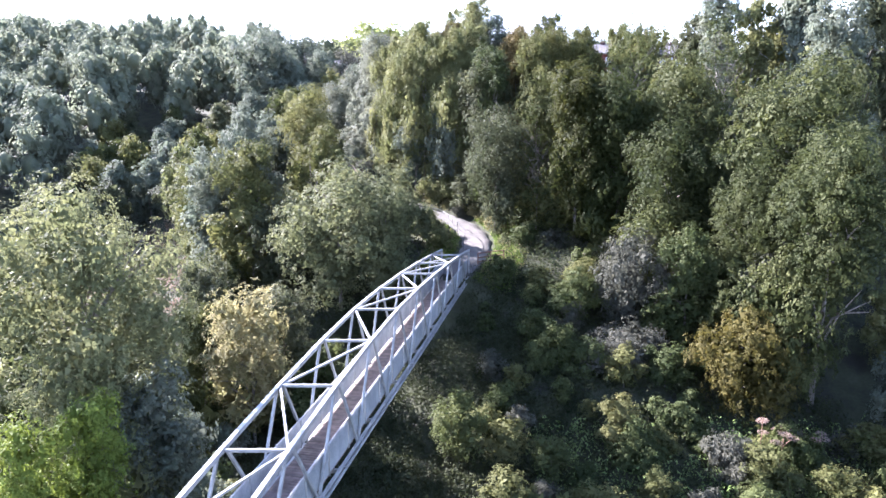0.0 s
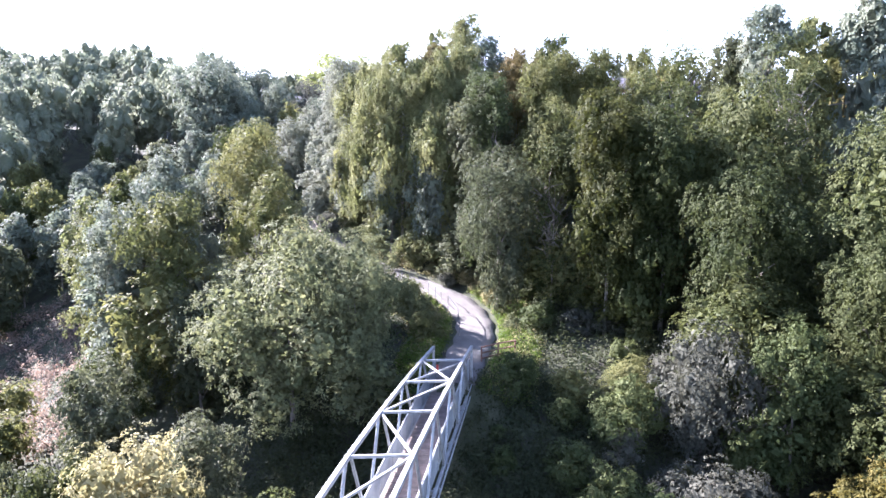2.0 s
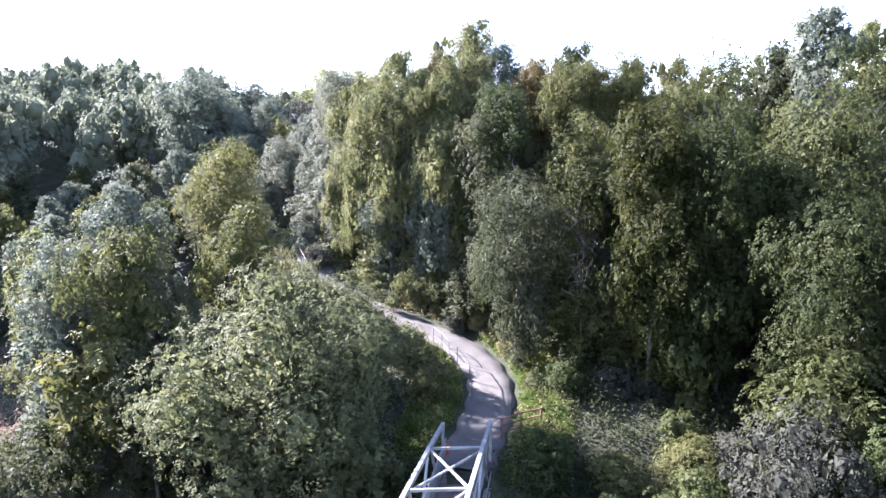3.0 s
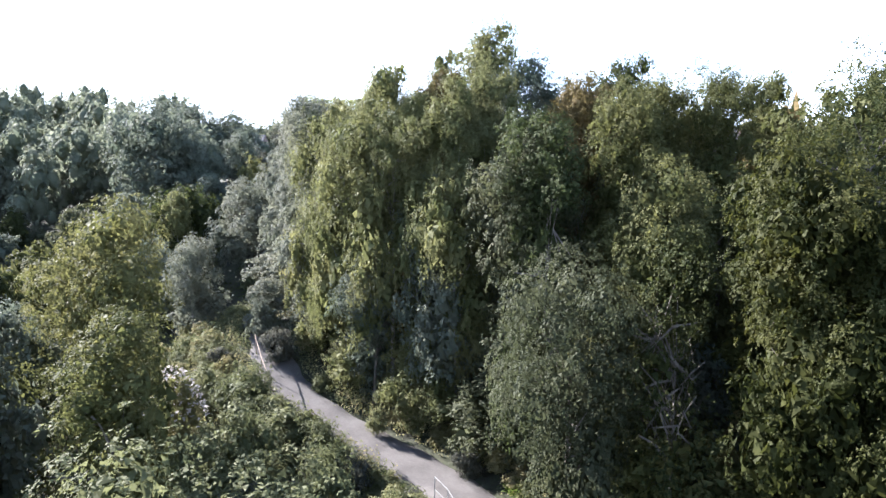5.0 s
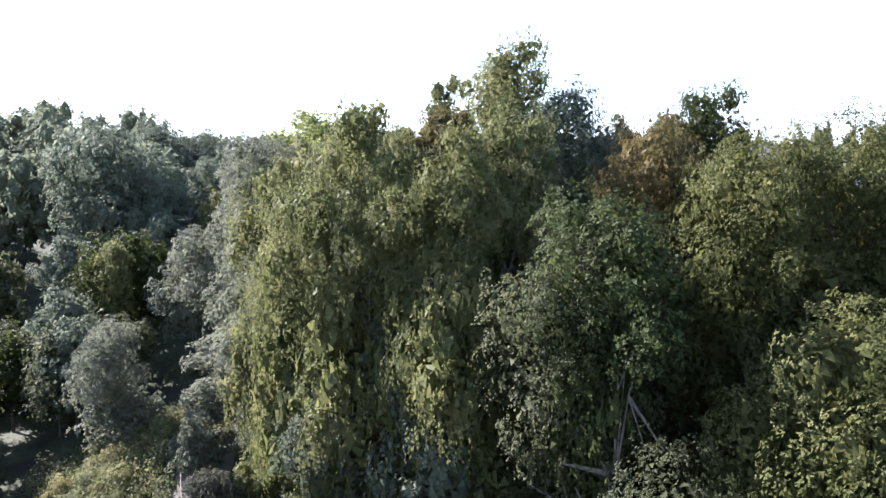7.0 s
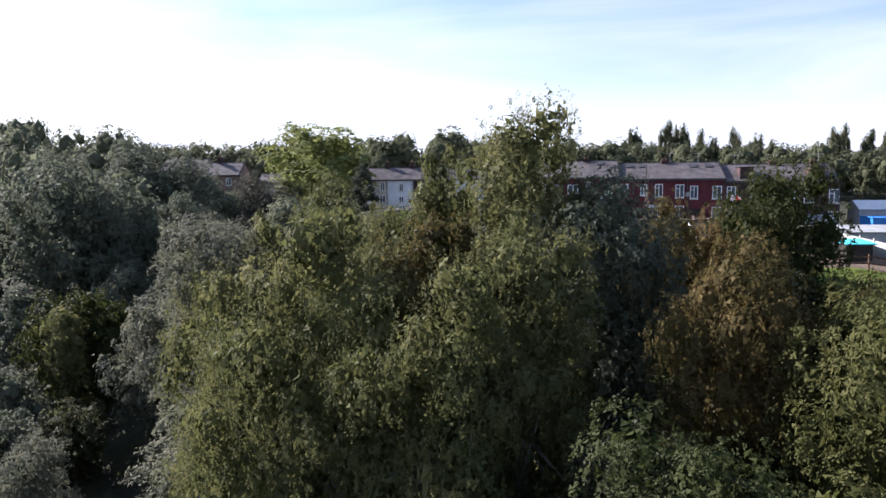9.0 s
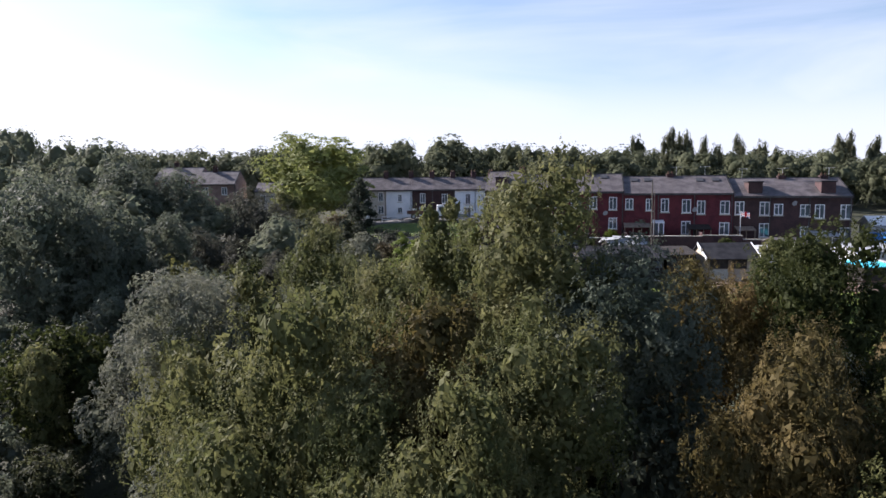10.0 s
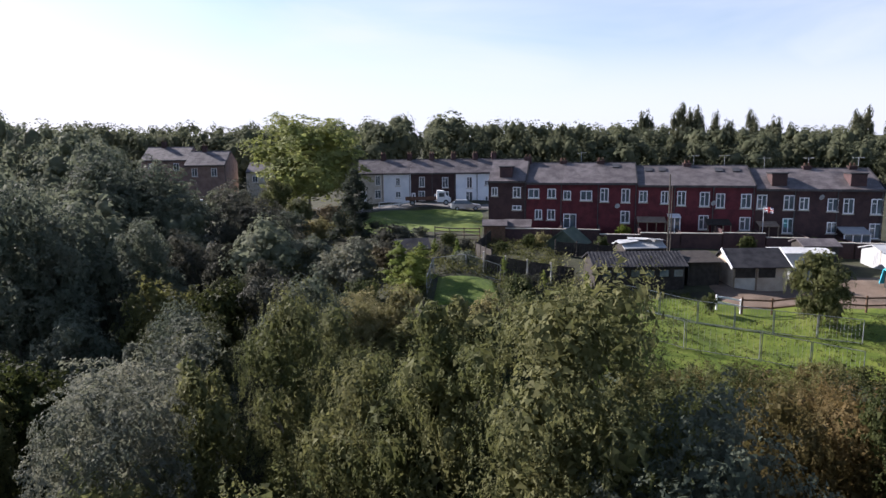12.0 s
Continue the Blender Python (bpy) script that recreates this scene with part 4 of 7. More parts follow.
rear_dormer(-2.4, 1.4, 0.4, 20.6, 22.1, 0)
rear_dormer(26.6, 1.5, 0.3, 19.7, 21.35, 0)
rear_dormer(34.2, 1.5, 0.3, 19.7, 21.35, 0)

# the white terrace farther along the lane
for kind, x0, x1, wins, doors in (
    ("stone", -8.6, -4.5, [(-5.79, -5.0, 18.38, 19.87), (-5.91, -4.91, 16.31, 17.65)], [(-8.0, -7.2, 15.6, 17.5)]),
    ("white", -4.5, -0.24, [(-2.61, -1.9, 18.29, 19.54), (-2.66, -1.84, 16.4, 17.4)], []),
    ("dark", -0.24, 3.3, [(1.08, 1.95, 18.06, 19.64), (0.96, 1.98, 15.92, 17.42)], [(-0.15, 0.5, 15.4, 17.14)]),
    ("dark", 3.3, 6.87, [(4.7, 5.67, 17.9, 19.51), (4.62, 5.74, 15.63, 17.29)], [(3.45, 4.15, 15.3, 16.9)]),
    ("white", 6.87, 10.4, [(8.57, 9.46, 17.76, 19.55), (8.44, 9.54, 15.43, 17.24)], []),
    ("white", 10.4, 13.4, [(11.4, 12.18, 18.17, 18.99)], [(11.4, 12.1, 14.9, 16.6)]),
):
    house(kind, x0, x1, 169.0, 20.25, 22.1, wins, doors, deep=8.0, chimney=0.97, step=False, base=14.3)

# gabled houses up the lane to the side
for x0, x1, yf, e, r in ((-48.5, -40.2, 186.0, 22.3, 24.4), (-40.2, -33.0, 184.0, 21.4, 23.6)):
    house("plain", x0, x1, yf, e, r, [(x0 + 1.2, x0 + 2.2, e - 2.0, e - 0.6), (x1 - 2.6, x1 - 1.6, e - 2.0, e - 0.6)], deep=8.0, chimney=0.35, base=14.0)
house("stone", -30.5, -25.5, 188.0, 19.9, 21.4, [(-29.4, -28.4, 18.0, 19.2), (-27.4, -26.4, 18.0, 19.2)], deep=7.0, stack=False, base=14.0)

# ---- woods ----
tree("willow", -15.2, 27.0, 10.1, 4.9, detail="giant")
tree("lime", -12.0, 21.0, 3.0, 1.5, detail="nearest")
tree("lime", -13.1, 19.0, 3.2, 1.0, detail="nearest")
tree("alder", -12.2, 26.0, 1.9, 2.8, detail="near")
tree("willow", -8.1, 51.2, 8.4, 6.2, detail="giant")
tree("willow", -4.3, 50.4, 6.3, 3.0, detail="nearest")
tree("cream", -11.8, 38.5, 2.1, 2.9, detail="near")
tree("olive", -0.3, 55.9, 1.6, 1.4, detail="nearest", form="dome")
tree("willow", -5.0, 64.6, 3.9, 1.5, detail="nearest")
tree("willow", -7.2, 66.3, 4.7, 1.7, detail="nearest")
tree("willow", -9.2, 68.6, 5.2, 1.8, detail="nearest")
for i in range(14, len(WAY) - 3, 2):
    # pale tall weeds and low bushes along the uphill edge of the path
    (ax, ay, az), (bx, by, bz) = WAY[i - 1], WAY[i + 1]
    d = math.hypot(bx - ax, by - ay)
    wx, wy = WAY[i][0] + (by - ay) / d * (2.15 + 0.25 * (i % 3)), WAY[i][1] - (bx - ax) / d * (2.15 + 0.25 * (i % 3))
    if 59 < wy < 70:
        tree("cream" if i % 6 else "birch", wx, wy, ground_z(wx, wy) + 0.9 + 0.2 * (i % 4), 0.75 + 0.1 * (i % 3), detail="near", form="dome")
tree("alder", -17.7, 61.0, 11.8, 2.8, detail="near")
tree("olive", -20.6, 63.0, 8.4, 5.3, detail="near")
tree("birch", -24.9, 66.0, 8.2, 3.0)
tree("olive", -16.2, 56.0, 9.2, 2.9, detail="near")
tree("alder", -20.3, 58.0, 8.7, 2.3, detail="near")
tree("ash", -21.1, 98.0, 13.8, 4.5)
tree("willow", -13.2, 90.0, 6.5, 1.6, detail="near")
tree("maple", 10.9, 55.0, 15.6, 3.0, detail="giant")
tree("ash", 14.2, 54.3, 14.8, 3.6, detail="giant")
tree("oak", 18.6, 54.0, 16.0, 5.2, detail="giant")
tree("oak", 16.4, 48.6, 11.4, 3.7, detail="giant")
tree("oak", 23.9, 46.0, 15.4, 5.6, detail="giant")
tree("oak", 22.4, 38.0, 11.2, 4.1, detail="giant")
tree("oak", 19.6, 42.4, 8.6, 3.2, detail="giant")
tree("sparse", 23.7, 59.0, 19.9, 2.2)
tree("alder", 31.3, 56.0, 20.3, 2.8)
tree("olive", 18.8, 66.0, 19.1, 4.1, detail="near")
tree("greyshrub", 12.8, 44.5, 4.0, 3.0, detail="near")
tree("shrub", 16.1, 42.5, 4.7, 2.1, detail="near")
tree("greyshrub", 19.8, 40.0, 3.3, 1.8, detail="far")
tree("yew", 17.5, 37.0, 1.0, 3.1, detail="near")
tree("shrub", 9.2, 45.0, 1.1, 2.3, detail="near")
tree("greyshrub", 11.8, 41.0, -1.2, 3.1, detail="near")
tree("shrub", 7.4, 41.0, -1.2, 1.5, detail="near")
tree("shrub", 0.9, 34.0, -2.7, 2.0, detail="near")
tree("shrub", 12.9, 36.0, -4.3, 1.8, detail="near")
tree("shrub", 6.6, 55.6, 2.2, 1.3, detail="near")
tree("greyshrub", 10.3, 56.0, 2.0, 2.3)
tree("olive", -11.9, 61.0, 13.6, 3.0, detail="nearest")
tree("flower", -11.8, 66.5, 5.6, 1.7, detail="near")
tree("willow", -10.0, 62.0, 4.2, 1.6, detail="near")
tree("olive", -9.9, 56.0, 10.6, 1.8, detail="nearest")
tree("silver", -9.0, 85.6, 14.9, 3.3, detail="near")
tree("silver", -15.4, 81.0, 10.6, 2.2, detail="nearest")
tree("birch", -2.0, 71.5, 20.4, 3.0, detail="nearest")
tree("birch", -4.6, 73.2, 18.7, 2.9, detail="nearest")
tree("birch", -6.3, 76.3, 18.2, 2.8, detail="nearest")
tree("birch", 3.4, 74.3, 23.1, 2.3, detail="nearest", form="round")
tree("alder", 5.5, 72.5, 21.1, 1.7, detail="nearest")
tree("alder", -3.0, 71.5, 10.5, 2.4, detail="nearest")
tree("alder", 0.6, 70.0, 14.9, 2.8, detail="nearest")
tree("greywillow", 4.1, 66.0, 16.1, 3.1, detail="nearest")
tree("greywillow", 4.7, 59.6, 11.9, 3.3, detail="nearest")
tree("greywillow", 5.3, 65.4, 5.2, 1.5, detail="nearest")
tree("greywillow", 7.9, 61.5, 8.6, 2.2, detail="nearest")
tree("maple", 13.2, 59.0, 14.4, 2.4, detail="nearest")
tree("alder", 10.2, 73.0, 18.1, 1.9, detail="nearest")
tree("olive", 13.4, 66.4, 19.6, 2.4, detail="nearest")
tree("sparse", 12.0, 66.6, 19.6, 1.5, detail="nearest")
tree("olive", 18.1, 72.0, 19.9, 2.0, detail="near")
tree("sparse", 16.9, 62.0, 19.7, 1.4, detail="near")
tree("birch", 2.8, 70.0, 20.1, 2.2, detail="nearest")
tree("orange", 0.7, 71.0, 19.9, 1.5, detail="nearest")
tree("orange", 7.2, 68.6, 19.6, 2.1, detail="nearest")
tree("olive", 8.6, 65.4, 18.7, 2.3, detail="nearest")
tree("greywillow", 4.1, 64.4, 16.5, 1.6, detail="nearest")
tree("olive", 8.5, 60.9, 15.0, 2.8, detail="nearest")
tree("sparse", 8.2, 58.6, 12.6, 1.8, detail="nearest")
tree("olive", 13.0, 69.0, 18.3, 1.8, detail="nearest")
tree("silver", -10.8, 92.2, 17.2, 3.0, detail="near")
tree("silver", -7.5, 79.2, 12.9, 2.3, detail="near")
tree("birch", -5.4, 80.0, 19.4, 1.6, detail="nearest")
tree("birch", -3.3, 82.0, 21.0, 2.0, detail="nearest")
tree("birch", -0.9, 79.0, 19.8, 2.1, detail="nearest")
tree("birch", -0.5, 69.3, 18.6, 1.4, detail="nearest")
tree("birch", 0.9, 78.0, 20.3, 1.8, detail="nearest")
tree("birch", 1.2, 68.0, 19.2, 1.5, detail="nearest")
tree("birch", 3.6, 74.0, 20.0, 1.8, detail="nearest")
tree("orange", 10.5, 76.8, 19.6, 2.1, detail="nearest")
tree("orange", 8.4, 76.0, 20.2, 2.0, detail="nearest")
tree("brown", 13.0, 78.0, 17.7, 1.4, detail="nearest")
tree("orange", 9.2, 72.0, 19.2, 1.9, detail="nearest")
tree("olive", 10.6, 66.8, 19.1, 2.2, detail="nearest")
tree("shrub", 4.4, 63.7, 17.3, 1.0, detail="nearest")
tree("willowtree", -21.0, 95.0, 13.1, 1.5)
tree("alder", -20.4, 87.6, 9.4, 2.6)
tree("alder", -23.4, 93.0, 10.4, 2.8)
tree("greywillow", -18.6, 90.6, 9.0, 2.2)
tree("alder", -20.6, 104.0, 14.9, 2.7)
tree("alder", -30.9, 130.0, 25.1, 6.0, detail="near")
tree("alder", -29.2, 112.0, 23.1, 5.9, detail="near")
tree("alder", -24.7, 132.0, 23.9, 5.6, detail="near")
tree("alder", -26.4, 112.0, 20.0, 4.3, detail="near")
tree("greyshrub", -19.1, 120.0, 18.1, 2.6, detail="near")
tree("greyshrub", -15.3, 117.0, 17.5, 2.1, detail="near")
tree("greyshrub", -11.3, 113.0, 16.6, 1.3)
tree("alder", -20.3, 114.0, 20.0, 2.4, detail="near")
tree("roundtree", -15.3, 163.0, 29.4, 10.0)
tree("conifer", -6.2, 137.0, 22.2, 3.2, detail="near")
tree("greyround", -15.8, 130.0, 21.6, 5.3, detail="near")
tree("birch", -18.1, 152.0, 20.6, 3.0, form="round")
tree("birch", -14.2, 149.0, 18.4, 2.2, form="dome")
tree("brown", -9.7, 146.0, 17.7, 2.7)
tree("cream", -11.2, 142.0, 16.7, 2.1)
tree("alder", -14.1, 141.0, 17.5, 2.6)
tree("alder", -23.1, 152.0, 19.3, 2.6)
tree("olive", -7.7, 140.0, 17.3, 1.6)
tree("alder", -8.6, 122.0, 17.2, 2.6)
tree("alder", -5.8, 100.0, 18.1, 2.6, detail="near")
tree("greyshrub", -1.7, 133.0, 14.9, 3.3, detail="far")
tree("hedge", 0.2, 112.0, 17.0, 1.9, detail="far")
tree("silver", -4.6, 116.0, 17.5, 3.0, detail="near")
tree("brown", -2.2, 119.0, 16.5, 1.7)
tree("cream", -2.7, 101.0, 16.4, 2.1, detail="near")
tree("cream", -0.3, 102.0, 16.8, 1.5, detail="near")
tree("cream", -3.0, 104.0, 15.9, 3.3)
tree("greyshrub", -8.5, 104.0, 17.2, 2.6)
tree("silver", -7.7, 82.0, 19.2, 2.7, detail="nearest")
tree("silver", -7.0, 78.3, 19.5, 1.2, detail="nearest")
tree("birch", -2.5, 88.0, 19.2, 2.8, detail="nearest")
tree("birch", 1.1, 77.0, 21.5, 1.5, detail="nearest")
tree("birch", 27.6, 105.5, 17.8, 2.2, form="round")
tree("olive", 9.3, 86.0, 17.0, 1.9, detail="near", form="dome")
tree("orange", 11.0, 87.6, 16.2, 2.2, detail="near", form="dome")
tree("birch", 12.7, 89.2, 15.8, 2.5, detail="near", form="dome")
tree("olive", 12.6, 86.8, 16.7, 1.9, detail="near", form="dome")
tree("brown", 14.5, 88.4, 15.9, 2.2, detail="near", form="dome")
tree("olive", 14.2, 86.0, 16.9, 2.5, detail="near", form="dome")
tree("orange", 16.2, 87.6, 16.3, 1.9, detail="near", form="dome")
tree("birch", 18.2, 89.2, 15.8, 2.2, detail="near", form="dome")
tree("olive", 17.7, 86.8, 16.6, 2.5, detail="near", form="dome")
tree("shrub", 8.4, 80.0, 18.9, 1.9, detail="nearest")
tree("orange", 13.5, 82.0, 17.8, 2.3, detail="nearest")
tree("oak", -24.1, 17.5, -0.2, 2.0, detail="hidden")
tree("oak", -18.7, 17.3, -0.6, 2.8, detail="hidden")
tree("alder", -15.0, 15.8, -3.0, 2.3, detail="hidden")
tree("greywillow", -11.0, 16.8, 0.4, 2.3, detail="hidden")
tree("olive", 27.2, 14.9, -3.6, 2.7, detail="hidden")
tree("alder", -30.5, 20.7, -1.0, 2.2, detail="hidden")
tree("oak", -21.9, 22.4, 0.6, 2.9, detail="hidden")
tree("olive", 26.0, 20.0, -3.4, 2.9, detail="hidden")
tree("alder", -33.3, 23.4, -1.7, 3.0, detail="hidden")
tree("oak", -19.9, 25.4, -2.1, 2.0, detail="hidden")
tree("birch", 25.1, 26.5, -2.7, 2.8, detail="hidden")
tree("birch", 30.5, 25.4, -3.3, 2.6, detail="hidden")
tree("orange", 34.0, 24.9, -3.9, 3.0, detail="hidden")
tree("olive", -33.0, 31.0, -1.5, 2.4, detail="hidden")
tree("olive", -26.7, 30.7, -2.8, 2.8, detail="hidden")
tree("oak", -20.9, 30.3, -1.1, 2.2, detail="near")
tree("greywillow", 30.7, 28.4, -3.7, 2.1, detail="hidden")
tree("alder", 33.5, 29.7, -3.6, 1.9, detail="hidden")
tree("olive", -38.4, 35.4, -0.1, 2.1, detail="hidden")
tree("alder", -32.9, 36.0, -0.5, 3.0, detail="hidden")
tree("oak", -29.2, 33.8, -0.3, 2.5, detail="hidden")
tree("oak", -24.0, 33.8, -2.2, 2.0, detail="hidden")
tree("olive", -21.2, 35.9, -1.8, 2.6, detail="hidden")
tree("alder", -17.2, 35.5, -2.3, 2.7, detail="hidden")
tree("alder", 26.1, 35.3, -0.8, 2.3)
tree("olive", 31.0, 33.3, -1.6, 2.7, detail="hidden")
tree("alder", 34.1, 32.8, -2.8, 2.1, detail="hidden")
tree("birch", 40.3, 36.0, -1.2, 2.2, detail="hidden")
tree("alder", -45.3, 39.1, -2.8, 2.3, detail="hidden")
tree("olive", -39.0, 40.8, -1.7, 2.3, detail="hidden")
tree("alder", -30.3, 39.3, -0.1, 2.7, detail="hidden")
tree("oak", -25.0, 37.7, -2.5, 2.6, detail="hidden")
tree("oak", -15.1, 39.2, 0.3, 2.0, detail="near")
tree("birch", 28.3, 40.4, 1.3, 2.1)
tree("orange", 34.0, 37.3, -0.3, 2.1, detail="hidden")
tree("olive", 37.6, 38.4, -0.4, 2.7, detail="hidden")
tree("greywillow", -43.0, 45.3, -1.4, 2.1, detail="hidden")
tree("alder", -40.2, 45.1, -1.5, 2.0, detail="hidden")
tree("greywillow", -33.8, 42.0, -1.1, 2.5, detail="hidden")
tree("oak", -30.9, 44.8, -0.1, 2.4, detail="hidden")
tree("greywillow", -23.3, 45.3, -1.7, 2.3)
tree("olive", -20.6, 43.2, -2.8, 2.4, detail="near")
tree("greywillow", -14.7, 42.6, -1.6, 2.2)
tree("greywillow", -10.7, 42.4, 0.9, 2.0, detail="near")
tree("olive", 31.9, 41.9, 2.1, 2.5, detail="hidden")
tree("olive", 38.3, 43.0, 3.2, 2.0, detail="hidden")
tree("orange", 42.1, 42.6, 2.0, 3.0, detail="hidden")
tree("alder", -49.4, 48.7, 0.1, 2.0, detail="hidden")
tree("olive", -42.3, 48.9, -2.5, 2.5, detail="hidden")
tree("olive", -37.6, 48.7, 0.3, 2.5, detail="hidden")
tree("alder", -33.0, 49.3, -3.0, 2.4, detail="hidden")
tree("greywillow", -28.2, 47.8, -3.1, 2.2, detail="hidden")
tree("olive", -25.0, 49.6, -2.1, 2.9)
tree("greywillow", -17.5, 48.2, 1.5, 2.5, detail="near")
tree("alder", 29.7, 48.2, 3.2, 2.2, detail="hidden")
tree("alder", 34.7, 49.6, 4.1, 2.2, detail="hidden")
tree("greywillow", 41.0, 46.5, 3.0, 2.8, detail="hidden")
tree("olive", 44.5, 46.7, 4.7, 2.6, detail="hidden")
tree("alder", 50.4, 47.1, 3.4, 2.9, detail="hidden")
tree("oak", -48.8, 51.4, 0.0, 2.0, detail="hidden")
tree("alder", -44.8, 51.6, -1.4, 2.5, detail="hidden")
tree("alder", -39.2, 52.7, -0.4, 2.9, detail="hidden")
tree("olive", -34.2, 54.2, -2.4, 2.6, detail="hidden")
tree("greywillow", -27.9, 51.0, -2.9, 2.1, detail="hidden")
tree("olive", -26.5, 54.0, -1.9, 2.8)
tree("oak", -19.0, 52.4, 0.7, 2.5, detail="near")
tree("greywillow", -13.9, 53.6, 3.6, 2.4, detail="near")
tree("birch", 26.0, 54.0, 7.4, 2.9, detail="hidden")
tree("birch", 34.0, 53.9, 5.3, 2.2, detail="hidden")
tree("birch", 38.1, 52.9, 6.5, 2.2, detail="hidden")
tree("alder", 45.8, 52.6, 6.2, 2.7, detail="hidden")
tree("orange", 50.0, 51.1, 3.9, 2.7, detail="hidden")
tree("olive", -46.4, 55.5, -0.0, 2.1, detail="hidden")
tree("oak", -42.8, 56.6, 0.1, 2.0, detail="hidden")
tree("oak", -39.2, 57.7, -2.2, 2.5, detail="hidden")
tree("orange", 12.3, 59.0, 6.6, 2.8, detail="hidden")
tree("orange", 16.4, 59.0, 7.3, 2.3, detail="hidden")
tree("olive", 19.9, 55.8, 8.3, 2.7, detail="hidden")
tree("alder", 36.4, 59.2, 8.5, 2.7, detail="hidden")
tree("olive", 44.2, 57.5, 6.9, 2.9, detail="hidden")
tree("alder", 47.2, 59.0, 7.1, 2.1, detail="hidden")
tree("oak", -49.7, 60.4, -1.1, 2.4, detail="hidden")
tree("oak", -45.1, 61.0, -1.0, 2.9, detail="hidden")
tree("alder", -39.1, 62.2, -0.4, 2.7, detail="far")
tree("birch", -7.4, 61.0, 4.4, 2.1, detail="near")
tree("alder", 10.4, 63.8, 7.4, 2.6)
tree("alder", 19.9, 60.3, 8.8, 2.8, detail="hidden")
tree("olive", 26.2, 62.3, 9.4, 2.6, detail="hidden")
tree("greywillow", 29.7, 60.4, 11.1, 2.5, detail="hidden")
tree("alder", 33.9, 62.7, 9.1, 2.3, detail="hidden")
tree("orange", 40.1, 61.6, 7.3, 2.6, detail="hidden")
tree("orange", 44.0, 60.9, 6.8, 2.3, detail="hidden")
tree("greywillow", -49.4, 66.1, -1.9, 2.4, detail="hidden")
tree("olive", -43.9, 67.7, -1.4, 2.1, detail="hidden")
tree("olive", -40.2, 65.8, -0.7, 2.8, detail="hidden")
tree("alder", 26.3, 66.7, 22.8, 2.3)
tree("birch", 29.9, 67.9, 21.7, 2.6)
tree("alder", 33.3, 66.2, 23.4, 2.9, detail="far")
tree("greywillow", 40.5, 66.4, 22.5, 2.3, detail="far")
tree("birch", 45.9, 66.0, 6.2, 2.2, detail="hidden")
tree("greywillow", -49.5, 70.6, -1.1, 2.3, detail="hidden")
tree("greywillow", -21.3, 72.3, 6.9, 2.4)
tree("greywillow", 26.6, 73.1, 21.2, 2.7)
tree("olive", 35.3, 72.6, 21.1, 2.3, detail="far")
tree("birch", 39.9, 73.1, 20.5, 2.0, detail="hidden")
tree("greywillow", 43.6, 71.7, 20.8, 2.7, detail="far")
tree("birch", 49.4, 71.3, 21.4, 2.0, detail="hidden")
tree("alder", -48.3, 75.1, -1.5, 2.3, detail="hidden")
tree("alder", -43.6, 74.9, 1.5, 2.5, detail="hidden")
tree("greywillow", -37.3, 75.0, 3.4, 2.6, detail="far")
tree("greywillow", -30.2, 76.8, 4.5, 2.8, detail="far")
tree("olive", -23.3, 77.6, 6.6, 2.7, detail="far")
tree("birch", 16.0, 75.2, 17.4, 2.3, detail="nearest")
tree("orange", 21.1, 75.6, 18.9, 2.7, detail="hidden")
tree("alder", 29.3, 74.9, 19.9, 2.0, detail="far")
tree("birch", 43.1, 75.7, 19.3, 2.1, detail="hidden")
tree("olive", 49.3, 74.8, 19.2, 2.7, detail="hidden")
tree("oak", -47.7, 79.5, 1.9, 2.4, detail="far")
tree("alder", -42.3, 80.2, 1.2, 1.9, detail="far")
tree("alder", -38.7, 79.9, 5.1, 2.0, detail="far")
tree("alder", -35.5, 81.0, 5.7, 2.8, detail="far")
tree("alder", -28.8, 80.0, 5.5, 2.4, detail="hidden")
tree("birch", 2.5, 81.5, 17.4, 2.4, detail="hidden")
tree("orange", 10.8, 81.5, 17.9, 2.0, detail="nearest")
tree("orange", 22.8, 81.7, 16.5, 2.4, detail="hidden")
tree("orange", 30.5, 79.6, 18.2, 2.9, detail="far")
tree("orange", 41.1, 81.9, 17.8, 2.8, detail="hidden")
tree("birch", 45.8, 78.5, 19.0, 2.3, detail="hidden")
tree("birch", 50.1, 81.1, 16.9, 2.3, detail="hidden")
tree("greywillow", -46.4, 85.5, 5.4, 2.3, detail="far")
tree("olive", -42.8, 84.0, 5.3, 2.5, detail="far")
tree("olive", -39.4, 86.9, 7.7, 2.1, detail="far")
tree("alder", -35.7, 86.6, 7.3, 2.8, detail="far")
tree("oak", -30.0, 84.0, 8.6, 2.2, detail="far")
tree("greywillow", -25.0, 84.2, 7.5, 2.3, detail="far")
tree("olive", 3.4, 86.1, 15.0, 1.9, detail="hidden")
tree("olive", 8.7, 85.9, 16.0, 2.3)
tree("alder", 16.0, 85.9, 16.2, 2.6, detail="far")
tree("orange", 19.5, 86.9, 15.8, 3.0)
tree("alder", 26.8, 84.7, 15.6, 2.7, detail="hidden")
tree("orange", 30.9, 86.6, 15.1, 2.2, detail="hidden")
tree("alder", 34.2, 83.1, 17.2, 2.2, detail="hidden")
tree("birch", 45.0, 84.9, 16.4, 2.6, detail="hidden")
tree("orange", 48.7, 85.7, 15.1, 2.0, detail="hidden")
tree("olive", -46.8, 90.1, 5.7, 2.9, detail="hidden")
tree("oak", -43.0, 89.2, 6.9, 2.5, detail="far")
tree("greywillow", -33.2, 88.8, 6.0, 2.4, detail="hidden")
tree("olive", -30.5, 90.8, 8.2, 2.2, detail="far")
